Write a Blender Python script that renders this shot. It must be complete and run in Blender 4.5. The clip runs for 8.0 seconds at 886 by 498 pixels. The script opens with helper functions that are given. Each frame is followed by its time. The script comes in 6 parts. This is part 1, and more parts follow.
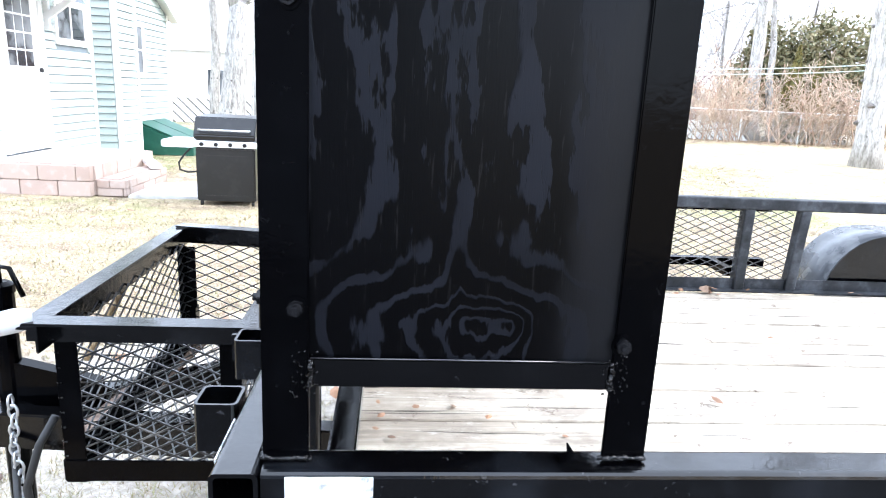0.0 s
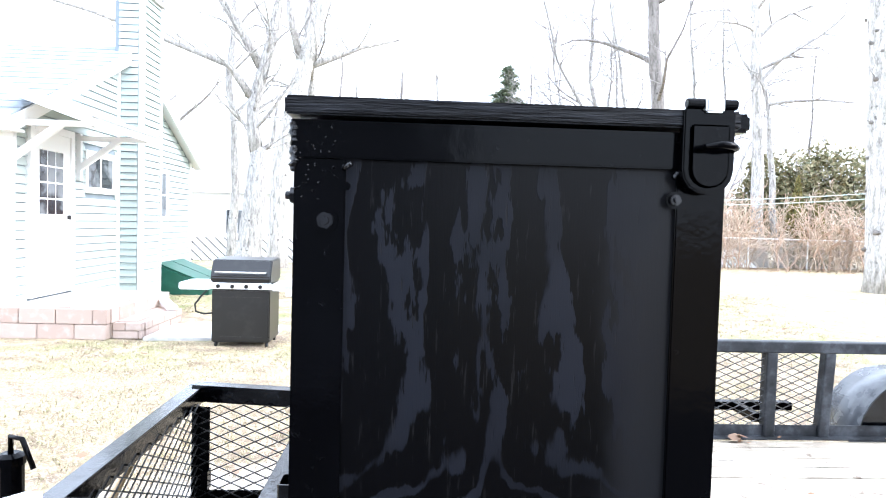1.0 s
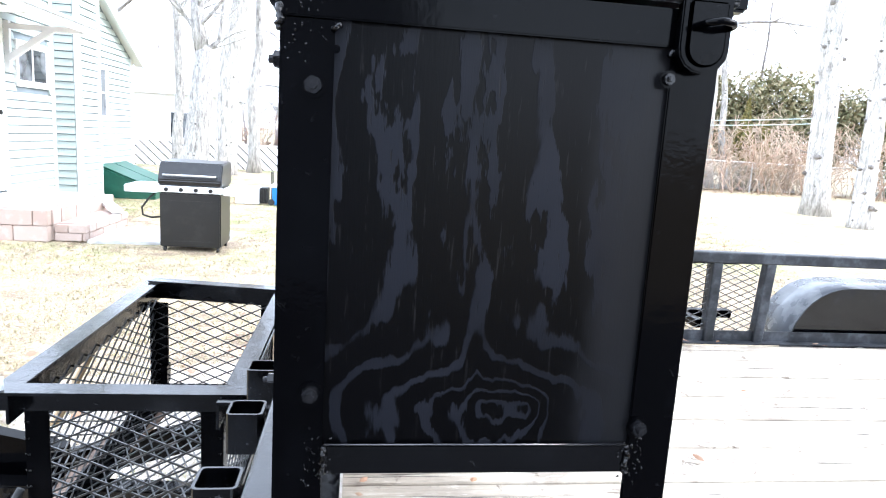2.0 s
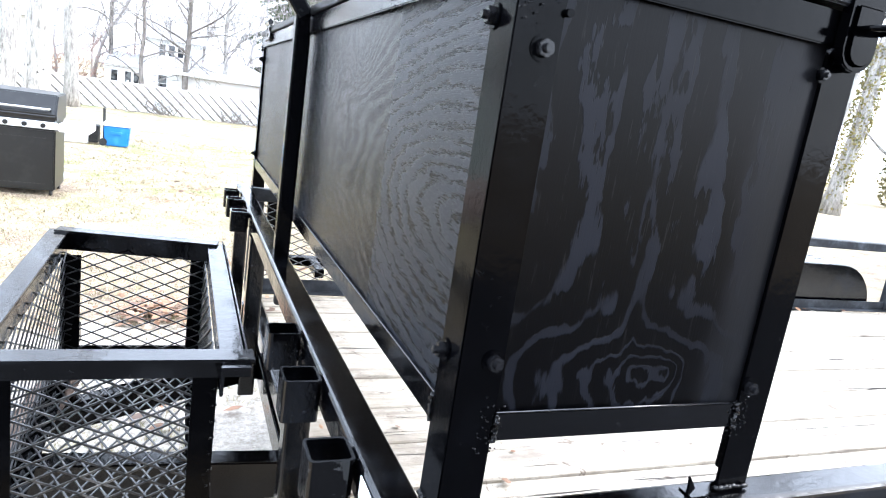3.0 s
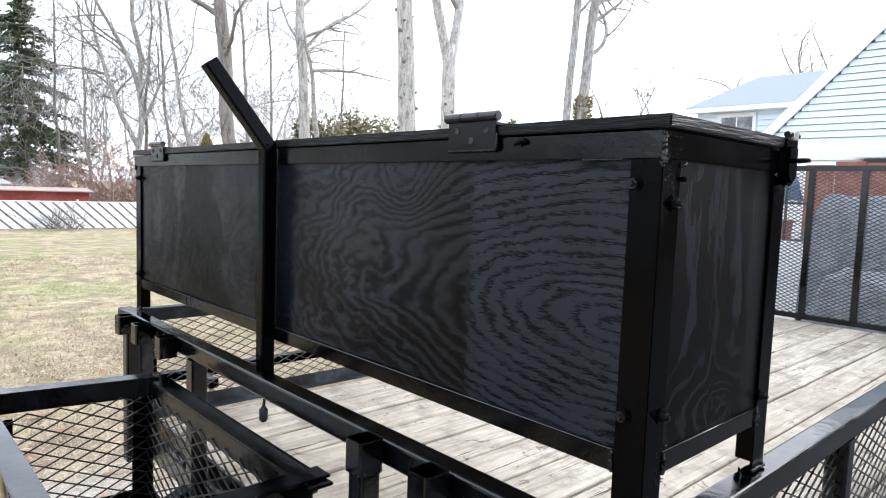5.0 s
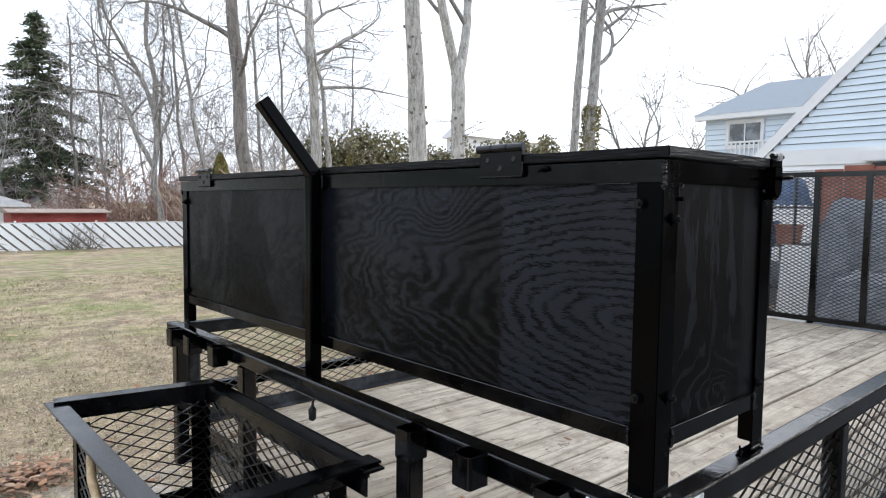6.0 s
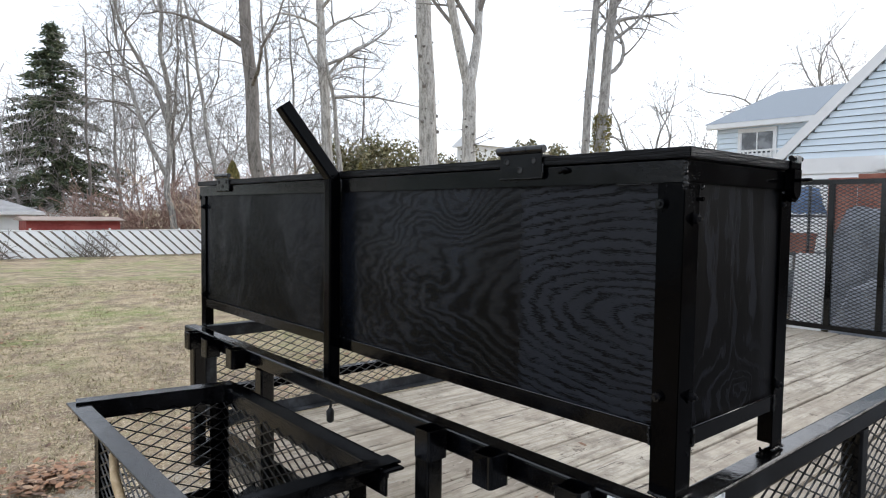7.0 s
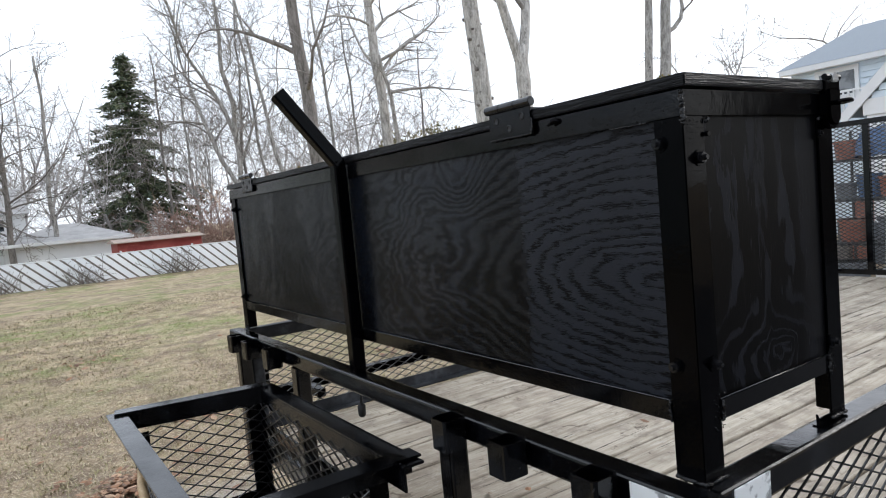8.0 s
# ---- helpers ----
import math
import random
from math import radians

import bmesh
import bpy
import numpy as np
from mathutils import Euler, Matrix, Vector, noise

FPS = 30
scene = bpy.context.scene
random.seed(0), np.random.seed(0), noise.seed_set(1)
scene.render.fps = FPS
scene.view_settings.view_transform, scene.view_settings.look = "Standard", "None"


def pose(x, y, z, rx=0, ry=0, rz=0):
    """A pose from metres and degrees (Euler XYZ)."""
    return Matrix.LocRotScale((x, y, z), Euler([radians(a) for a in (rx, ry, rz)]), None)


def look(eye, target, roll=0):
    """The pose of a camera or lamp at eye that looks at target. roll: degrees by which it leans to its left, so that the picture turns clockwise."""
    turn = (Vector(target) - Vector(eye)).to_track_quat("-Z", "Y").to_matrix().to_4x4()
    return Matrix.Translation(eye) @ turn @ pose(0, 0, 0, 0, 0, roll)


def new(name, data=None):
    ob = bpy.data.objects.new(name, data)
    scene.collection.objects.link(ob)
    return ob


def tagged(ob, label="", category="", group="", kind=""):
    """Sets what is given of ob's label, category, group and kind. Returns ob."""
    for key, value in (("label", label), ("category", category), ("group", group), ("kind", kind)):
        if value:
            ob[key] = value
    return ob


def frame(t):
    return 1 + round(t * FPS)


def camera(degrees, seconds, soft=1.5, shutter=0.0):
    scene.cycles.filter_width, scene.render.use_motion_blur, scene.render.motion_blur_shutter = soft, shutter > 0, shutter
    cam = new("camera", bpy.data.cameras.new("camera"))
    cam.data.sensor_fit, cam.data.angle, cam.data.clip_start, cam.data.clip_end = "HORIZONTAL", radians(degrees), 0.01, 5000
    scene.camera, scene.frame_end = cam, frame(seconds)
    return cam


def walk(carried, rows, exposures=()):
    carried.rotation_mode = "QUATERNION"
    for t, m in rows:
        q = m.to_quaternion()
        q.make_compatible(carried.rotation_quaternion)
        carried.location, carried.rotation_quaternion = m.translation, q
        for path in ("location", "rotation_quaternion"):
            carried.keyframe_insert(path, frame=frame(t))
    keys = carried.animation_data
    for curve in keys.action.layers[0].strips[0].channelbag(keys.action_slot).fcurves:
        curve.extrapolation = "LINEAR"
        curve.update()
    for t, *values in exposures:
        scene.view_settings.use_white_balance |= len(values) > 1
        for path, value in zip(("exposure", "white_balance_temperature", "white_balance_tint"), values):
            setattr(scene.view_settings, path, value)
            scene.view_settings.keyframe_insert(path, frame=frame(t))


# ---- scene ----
cam = camera(68.4, 8.0, 1.1)
PATH = [
    (0, (0.135, -0.658, 1.406), (0.293, 1.279, 0.933), 2.8),
    (0.5, (0.126, -0.658, 1.424), (0.28, 1.291, 1.001), 2.3),
    (1, (0.112, -0.648, 1.485), (0.224, 1.347, 1.404), 1.6),
    (1.5, (0.124, -0.65, 1.451), (0.293, 1.327, 1.2), 3.0),
    (1.7, (0.122, -0.647, 1.454), (0.299, 1.327, 1.18), 3.3),
    (2.8, (-0.207, -0.586, 1.395), (0.499, 1.215, 0.886), 7.0),
    (3, (-0.265, -0.548, 1.418), (0.491, 1.256, 1.001), 8.5),
    (3.5, (-0.358, -0.4, 1.47), (0.528, 1.376, 1.225), 6.6),
    (4, (-0.52, -0.309, 1.505), (0.517, 1.399, 1.415), 5.5),
    (4.5, (-0.724, -0.297, 1.489), (0.578, 1.214, 1.342), 3.0),
    (4.7, (-0.768, -0.353, 1.483), (0.577, 1.118, 1.311), 2.3),
    (5.8, (-0.947, -0.566, 1.505), (0.397, 0.907, 1.348), 1.4),
    (6, (-0.983, -0.563, 1.504), (0.342, 0.929, 1.367), 0.7),
    (6.5, (-1.021, -0.559, 1.493), (0.289, 0.949, 1.379), 0.5),
    (7, (-1.011, -0.561, 1.488), (0.292, 0.952, 1.378), 0.8),
    (7.5, (-0.941, -0.579, 1.473), (0.287, 0.995, 1.345), -2.0),
    (8, (-0.818, -0.573, 1.453), (0.302, 1.078, 1.311), -5.2),
]
walk(cam, [(t, look(eye, target, roll)) for t, eye, target, roll in PATH],
     exposures=[(0, 2.42, 5700, 10), (1.7, 2.5, 5700, 10), (3.0, 2.58, 5750, 10), (3.5, 2.74, 5800, 10), (4.0, 2.54, 5850, 10), (4.5, 2.05, 6000, 10), (5.8, 0.92, 6100, 10), (6.5, 0.72, 6200, 10), (8.0, 0.65, 6200, 10)])

# ---- light ----
world = bpy.data.worlds.new("sky")
scene.world = world
world.use_nodes = True
wn, wl = world.node_tree.nodes, world.node_tree.links
sky = wn.new("ShaderNodeTexSky")
sky.sky_type = "NISHITA"
sky.sun_disc = False
sky.sun_elevation = radians(34)
sky.sun_rotation = radians(100)
sky.dust_density = 4.0
haze = wn.new("ShaderNodeMix")
haze.data_type = "RGBA"
haze.inputs[0].default_value = 0.72
haze.inputs[7].default_value = (9.2, 9.6, 10.2, 1)
wl.new(sky.outputs[0], haze.inputs[6])
wl.new(haze.outputs[2], wn["Background"].inputs[0])
wn["Background"].inputs[1].default_value = 0.115

sun_data = bpy.data.lights.new("sun", "SUN")
sun_data.energy = 0.5
sun_data.angle = radians(28)
sun_data.color = (1.0, 0.98, 0.95)
sun = new("sun", sun_data)
sun.matrix_world = look((20, -4, 14), (0, 0, 0))


# ---- materials ----
class Mat:
    """A small builder of node materials on the Principled shader."""

    def __init__(self, name, color=(0.5, 0.5, 0.5), rough=0.5, metal=0.0, spec=0.5):
        self.m = bpy.data.materials.new(name)
        self.m.use_nodes = True
        self.n, self.l = self.m.node_tree.nodes, self.m.node_tree.links
        self.b = self.n["Principled BSDF"]
        self.b.inputs["Base Color"].default_value = (*color, 1)
        self.b.inputs["Roughness"].default_value = rough
        self.b.inputs["Metallic"].default_value = metal
        self.b.inputs["Specular IOR Level"].default_value = spec
        self.tc = self.n.new("ShaderNodeTexCoord")

    def vec(self, scale=(1, 1, 1), loc=(0, 0, 0), rot=(0, 0, 0), src=None):
        mp = self.n.new("ShaderNodeMapping")
        mp.inputs["Scale"].default_value = scale
        mp.inputs["Location"].default_value = loc
        mp.inputs["Rotation"].default_value = rot
        self.l.new(src or self.tc.outputs["Object"], mp.inputs["Vector"])
        return mp.outputs[0]

    def noise(self, scale=5.0, detail=4.0, rough=0.55, vec=None, dist=0.0):
        t = self.n.new("ShaderNodeTexNoise")
        t.inputs["Scale"].default_value = scale
        t.inputs["Detail"].default_value = detail
        t.inputs["Roughness"].default_value = rough
        t.inputs["Distortion"].default_value = dist
        self.l.new(vec or self.tc.outputs["Object"], t.inputs["Vector"])
        return t.outputs[0]

    def voronoi(self, scale=5.0, vec=None, feature="F1"):
        t = self.n.new("ShaderNodeTexVoronoi")
        t.feature = feature
        t.inputs["Scale"].default_value = scale
        self.l.new(vec or self.tc.outputs["Object"], t.inputs["Vector"])
        return t.outputs["Distance"]

    def xyz(self, src=None):
        t = self.n.new("ShaderNodeSeparateXYZ")
        self.l.new(src or self.tc.outputs["Object"], t.inputs[0])
        return t.outputs

    def math(self, op, a, b=None, c=None):
        t = self.n.new("ShaderNodeMath")
        t.operation = op
        for i, v in enumerate((a, b, c)):
            if v is None:
                continue
            if isinstance(v, (int, float)):
                t.inputs[i].default_value = v
            else:
                self.l.new(v, t.inputs[i])
        return t.outputs[0]

    def step(self, v, lo, hi, a=0.0, b=1.0):
        t = self.n.new("ShaderNodeMapRange")
        t.interpolation_type = "SMOOTHSTEP"
        self.l.new(v, t.inputs[0])
        for i, x in enumerate((lo, hi, a, b)):
            t.inputs[i + 1].default_value = x
        return t.outputs[0]

    def ramp(self, v, stops):
        t = self.n.new("ShaderNodeValToRGB")
        e = t.color_ramp.elements
        while len(e) < len(stops):
            e.new(0.5)
        for el, (p, c) in zip(e, stops):
            el.position = p
            el.color = (*c, 1) if len(c) == 3 else c
        self.l.new(v, t.inputs[0])
        return t.outputs[0]

    def mix(self, fac, a, b, blend="MIX"):
        t = self.n.new("ShaderNodeMix")
        t.data_type = "RGBA"
        t.blend_type = blend
        for i, v in ((0, fac), (6, a), (7, b)):
            if isinstance(v, (int, float)):
                t.inputs[i].default_value = v
            elif isinstance(v, tuple):
                t.inputs[i].default_value = (*v, 1)
            else:
                self.l.new(v, t.inputs[i])
        return t.outputs[2]

    def random(self):
        return self.n.new("ShaderNodeObjectInfo").outputs["Random"]

    def island(self):
        return self.n.new("ShaderNodeNewGeometry").outputs["Random Per Island"]

    def color(self, s):
        self.l.new(s, self.b.inputs["Base Color"])
        return self

    def shine(self, s):
        self.l.new(s, self.b.inputs["Specular IOR Level"])
        return self

    def rough(self, s):
        self.l.new(s, self.b.inputs["Roughness"])
        return self

    def bump(self, s, strength=0.3, dist=0.01):
        t = self.n.new("ShaderNodeBump")
        t.inputs["Strength"].default_value = strength
        t.inputs["Distance"].default_value = dist
        self.l.new(s, t.inputs["Height"])
        self.l.new(t.outputs[0], self.b.inputs["Normal"])
        return self


def gloss_black(name, worn, spec):
    """Brushed-on black enamel over steel; worn: how dusty and chipped it looks, with some painted sky sheen."""
    a = Mat(name, (0.003, 0.003, 0.0034), 0.28, 0.0, spec)
    big = a.noise(9, 5)
    fine = a.noise(160, 3)
    scuff = a.math("MULTIPLY", a.step(a.noise(1, 5, 0.7, a.vec((60, 60, 60)), 0.6), 0.63, 0.70), worn)
    specks = a.math("MULTIPLY", a.step(a.voronoi(120), 0.07, 0.12, 1.0, 0.0), a.step(a.noise(6, 3), 0.56, 0.70, 0.0, max(0.0, worn * 1.6 - 0.1)))
    dust_sheen = a.math("MULTIPLY", a.step(big, 0.48, 0.72), worn)
    # bluish tone is partly dirt film, partly sky sheen put into the colour
    c = a.mix(dust_sheen, (0.0006, 0.0006, 0.0009), (0.016, 0.019, 0.025))
    c = a.mix(scuff, c, (0.10, 0.10, 0.105))
    c = a.mix(specks, c, (0.16, 0.16, 0.165))
    a.color(c)
    a.rough(a.math("ADD", a.step(big, 0.3, 0.75, 0.08, 0.2), a.math("MULTIPLY", dust_sheen, 0.2)))
    a.bump(a.math("ADD", a.math("MULTIPLY", a.noise(35, 3), 0.8), a.math("MULTIPLY", fine, 0.2)), 0.12 + 0.9 * worn * worn, 0.004)
    return a.m


def black_ply_end(name, cx, cz):
    """Black-painted plywood, grain upright: tight rings round a twin knot that open into tall ragged streaks above it;
    gloss sheen is painted into the pale grain.
    """
    a = Mat(name, (0.006, 0.006, 0.007), 0.4, 0.0, 0.11)
    o = a.xyz()
    dx, dz = a.math("SUBTRACT", o[0], cx), a.math("SUBTRACT", o[2], cz)
    up, down = a.math("MAXIMUM", dz, 0.0), a.math("MINIMUM", dz, 0.0)
    rise = a.math("SUBTRACT", 1.0, a.math("EXPONENT", a.math("MULTIPLY", a.math("POWER", a.math("MULTIPLY", up, 19.2), 1.5), -1.0)))
    high = a.step(dz, 0.03, 0.2)
    tall = a.math("MULTIPLY", rise, 0.176)
    sq = a.math("ADD", a.math("MULTIPLY", dx, dx), a.math("ADD", a.math("MULTIPLY", tall, tall), a.math("MULTIPLY", a.math("MULTIPLY", down, down), 0.8)))
    r = a.math("SQRT", sq)
    tx = a.math("MULTIPLY", a.math("SUBTRACT", dx, 0.041), 60.0)
    tz = a.math("MULTIPLY", dz, 60.0)
    twin = a.math("EXPONENT", a.math("MULTIPLY", a.math("ADD", a.math("MULTIPLY", tx, tx), a.math("MULTIPLY", tz, tz)), -1.0))
    r = a.math("SUBTRACT", r, a.math("MULTIPLY", twin, 0.024))
    slow = a.math("SUBTRACT", a.noise(1, 3, 0.5, a.vec((13, 1, 6), (3.1, 0, 1.7))), 0.5)
    ragged = a.math("SUBTRACT", a.noise(1, 4, 0.6, a.vec((34, 1, 9), (0.6, 0, 2.3))), 0.5)
    nib = a.math("SUBTRACT", a.noise(1, 3, 0.6, a.vec((120, 1, 22))), 0.5)
    r = a.math("ADD", r, a.math("MULTIPLY", slow, a.step(high, 0.0, 1.0, 0.085, 0.12)))
    r = a.math("ADD", r, a.math("MULTIPLY", ragged, a.step(high, 0.0, 1.0, 0.05, 0.075)))
    r = a.math("ADD", r, a.math("MULTIPLY", nib, a.step(high, 0.0, 1.0, 0.004, 0.022)))
    spire = a.math("MULTIPLY", a.math("ADD", dx, 0.02), 48.0)
    spire = a.math("MULTIPLY", a.math("EXPONENT", a.math("MULTIPLY", a.math("MULTIPLY", spire, spire), -1.0)), a.step(dz, 0.015, 0.08, 0.0, 0.05))
    r = a.math("SUBTRACT", r, spire)
    r = a.math("ADD", a.math("MINIMUM", r, 0.085), a.math("MULTIPLY", a.math("MAXIMUM", a.math("SUBTRACT", r, 0.085), 0.0), 0.5))
    uneven = a.math("MULTIPLY", a.math("SUBTRACT", a.noise(1, 2, 0.5, a.vec((22, 1, 22), (1.4, 0, 0.3))), 0.5), 1.6)
    band = a.math("ADD", a.math("COSINE", a.math("MULTIPLY", r, 6.2832 / 0.0245)), a.math("SUBTRACT", uneven, 0.3))
    side = a.math("ADD", a.math("MULTIPLY", slow, 0.16), a.math("ADD", a.math("MULTIPLY", ragged, 0.10), a.math("MULTIPLY", nib, 0.045)))
    wide = a.math("COSINE", a.math("MULTIPLY", a.math("ADD", a.math("ADD", dx, 0.036), side), 6.2832 / 0.074))
    blots = a.math("SUBTRACT", a.noise(1, 3, 0.55, a.vec((19, 1, 6.5), (5.2, 0, 0.9))), 0.53)
    wide = a.math("ADD", wide, a.math("MULTIPLY", blots, 5.5))
    band = a.math("ADD", a.math("MULTIPLY", band, a.step(high, 0.0, 1.0, 1.0, 0.1)), a.math("MULTIPLY", wide, a.step(high, 0.0, 1.0, 0.0, 1.0)))
    late = a.step(band, 0.2, 0.55)
    streak = a.noise(1, 3, 0.6, a.vec((190, 1, 17)))
    hair = a.noise(1, 2, 0.6, a.vec((420, 1, 30)))
    dash = a.math("MULTIPLY", a.step(streak, 0.60, 0.68), a.step(dz, 0.0, 0.12, 0.25, 1.0))
    gap = a.step(a.math("ADD", streak, a.math("MULTIPLY", hair, 0.4)), 0.84, 0.92)
    late = a.math("MULTIPLY", late, a.math("SUBTRACT", 1.0, a.math("MULTIPLY", gap, high)))
    # hazy reflection on the right side, painted by greying the grain
    haze_fade = a.step(a.math("ADD", o[0], a.math("MULTIPLY", slow, 0.1)), 0.29, 0.37, 1.0, 0.12)
    late = a.math("MULTIPLY", late, a.math("MULTIPLY", haze_fade, a.step(a.noise(6, 3), 0.3, 0.6, 0.55, 1.0)))
    dark = a.mix(dash, (0.0003, 0.0003, 0.0006), (0.0085, 0.0080, 0.0082))
    dark = a.mix(a.step(haze_fade, 0.12, 1.0, 0.9, 0.0), dark, (0.0100, 0.0100, 0.0110))
    # pale grain carries the paint's sheen in its base colour
    a.color(a.mix(late, dark, (0.0082, 0.0090, 0.0124)))
    a.shine(a.step(late, 0.0, 1.0, 0.10, 0.11))
    a.rough(a.math("ADD", a.math("MULTIPLY", late, 0.08), 0.3))
    a.bump(a.math("ADD", a.math("MULTIPLY", late, 0.5), a.math("MULTIPLY", hair, 0.2)), 0.3, 0.0015)
    return a.m


def black_ply_front(name, cy, cz, split):
    """Black-painted plywood, grain lengthwise: wavy arcs round a point near one end, a knot further on; other tones
    past the split. Sky sheen is painted into the lighter tones.
    """
    a = Mat(name, (0.006, 0.006, 0.007), 0.4, 0.0, 0.15)
    o = a.xyz()
    dy, dz = a.math("MULTIPLY", a.math("SUBTRACT", o[1], cy), 0.34), a.math("SUBTRACT", o[2], cz)
    warp = a.math("SUBTRACT", a.noise(1, 4, 0.55, a.vec((1, 3.0, 7.0), (0, 2.2, 0.4))), 0.5)
    ragged = a.math("SUBTRACT", a.noise(1, 3, 0.6, a.vec((1, 22, 90))), 0.5)
    dashed = a.math("SUBTRACT", a.noise(1, 3, 0.6, a.vec((1, 46, 420))), 0.5)
    far = a.step(o[1], 0.34, 0.75)
    r = a.math("SQRT", a.math("ADD", a.math("MULTIPLY", dy, dy), a.math("MULTIPLY", dz, dz)))
    r = a.math("ADD", r, a.math("MULTIPLY", warp, a.math("ADD", a.math("MULTIPLY", far, 0.16), 0.06)))
    r = a.math("ADD", r, a.math("MULTIPLY", ragged, 0.016))
    r = a.math("ADD", r, a.math("MULTIPLY", dashed, 0.016))
    ky, kz = a.math("MULTIPLY", a.math("SUBTRACT", o[1], KNOT[0]), 13.0), a.math("MULTIPLY", a.math("SUBTRACT", o[2], KNOT[1]), 13.0)
    kd = a.math("ADD", a.math("MULTIPLY", ky, ky), a.math("MULTIPLY", kz, kz))
    r = a.math("ADD", r, a.math("MULTIPLY", a.math("EXPONENT", a.math("MULTIPLY", kd, -1.0)), 0.075))
    wave = a.math("SINE", a.math("MULTIPLY", r, 6.2832 / 0.0165))
    pores = a.noise(1, 2, 0.6, a.vec((1, 55, 700)))
    pore = a.math("SUBTRACT", pores, 0.5)
    vary = a.math("MULTIPLY", a.math("SUBTRACT", a.noise(1, 3, 0.6, a.vec((1, 9, 16), (0, 0.7, 0.2))), 0.5), 2.6)
    fine = a.step(a.math("ADD", a.math("ADD", wave, vary), a.math("MULTIPLY", pore, 5.0)), -1.3, 0.6)
    patch = a.math("SUBTRACT", a.noise(1, 4, 0.55, a.vec((1, 5.5, 9.0), (0, 1.3, 2.1))), 0.5)
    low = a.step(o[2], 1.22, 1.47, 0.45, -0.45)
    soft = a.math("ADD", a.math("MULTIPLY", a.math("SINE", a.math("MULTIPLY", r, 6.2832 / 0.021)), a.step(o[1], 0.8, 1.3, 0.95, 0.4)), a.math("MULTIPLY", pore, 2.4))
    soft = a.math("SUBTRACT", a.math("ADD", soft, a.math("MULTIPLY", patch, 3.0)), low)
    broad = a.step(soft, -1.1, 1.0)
    edge = a.math("ADD", o[1], a.math("MULTIPLY", a.math("SUBTRACT", a.noise(1, 3, 0.6, a.vec((1, 20, 60))), 0.5), 0.03))
    near_side = a.step(edge, split - 0.012, split + 0.012, 1.0, 0.0)
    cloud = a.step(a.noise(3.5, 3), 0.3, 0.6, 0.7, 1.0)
    # bluish light tones hold the sky's sheen on the grain
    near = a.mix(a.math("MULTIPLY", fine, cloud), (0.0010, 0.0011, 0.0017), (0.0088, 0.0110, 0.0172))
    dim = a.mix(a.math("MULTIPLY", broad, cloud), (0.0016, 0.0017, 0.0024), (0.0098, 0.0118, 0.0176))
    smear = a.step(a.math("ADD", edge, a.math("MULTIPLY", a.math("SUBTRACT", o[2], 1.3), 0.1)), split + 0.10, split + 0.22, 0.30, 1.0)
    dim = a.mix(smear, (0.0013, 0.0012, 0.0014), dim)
    # soft swirl at the far end imitates wavy reflections in the colour
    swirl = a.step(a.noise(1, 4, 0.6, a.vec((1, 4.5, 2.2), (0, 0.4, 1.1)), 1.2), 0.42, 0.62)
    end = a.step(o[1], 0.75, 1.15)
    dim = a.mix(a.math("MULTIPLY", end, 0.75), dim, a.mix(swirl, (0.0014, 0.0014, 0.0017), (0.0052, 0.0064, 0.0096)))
    a.color(a.mix(near_side, dim, near))
    a.shine(a.mix(near_side, a.math("MULTIPLY", a.step(broad, 0.0, 1.0, 0.12, 0.28), a.math("SUBTRACT", 1.0, a.math("MULTIPLY", end, a.step(swirl, 0.0, 1.0, 0.65, 0.3)))), a.step(fine, 0.0, 1.0, 0.12, 0.27)))
    a.rough(a.math("ADD", a.math("MULTIPLY", a.math("MULTIPLY", fine, near_side), 0.10), 0.25))
    a.bump(a.math("ADD", a.math("ADD", a.math("MULTIPLY", a.math("MULTIPLY", fine, near_side), 0.6), a.math("MULTIPLY", broad, 0.35)), a.math("MULTIPLY", pores, 0.5)), 0.4, 0.0015)
    return a.m


KNOT = (0.56, 1.51)
BLACK = gloss_black("black_enamel", 0.05, 0.075)
EDGE = gloss_black("brushed_black_enamel", 0.10, 0.34)
WORN = gloss_black("worn_black_enamel", 0.34, 0.46)
PLY_END = black_ply_end("black_plywood_end", 0.227, 1.157)
PLY_FRONT = black_ply_front("black_plywood_front", 0.06, 1.30, 0.366)

a = Mat("dusty_black_paint", (0.04, 0.04, 0.045), 0.5, 0.0, 0.3)
v = a.noise(11, 6, 0.65)
a.color(a.ramp(v, [(0.32, (0.005, 0.006, 0.007)), (0.5, (0.019, 0.021, 0.025)), (0.72, (0.07, 0.075, 0.085))]))
a.bump(a.noise(90, 3), 0.2, 0.002)
DUSTY = a.m
a = Mat("mesh_steel", (0.01, 0.01, 0.01), 0.3, 0.0, 0.8)
v = a.step(a.noise(14, 4), 0.5, 0.72)
# paler blotches raised to stand for sky sheen on the strands
a.color(a.mix(v, (0.010, 0.010, 0.0105), (0.085, 0.078, 0.07)))
MESH = a.m
a = Mat("bare_weld", (0.002, 0.002, 0.0025), 0.16, 0.0, 0.4)
a.bump(a.noise(220, 3), 0.8, 0.003)
WELD = a.m
a = Mat("painted_nut", (0.007, 0.007, 0.008), 0.2, 0.0, 0.32)
NUT = a.m
a = Mat("rusted_steel", (0.09, 0.05, 0.03), 0.75)
v = a.noise(18, 6, 0.65)
a.color(a.ramp(v, [(0.3, (0.05, 0.036, 0.028)), (0.5, (0.14, 0.09, 0.062)), (0.7, (0.24, 0.17, 0.125))]))
a.bump(v, 0.4, 0.004)
RUST = a.m
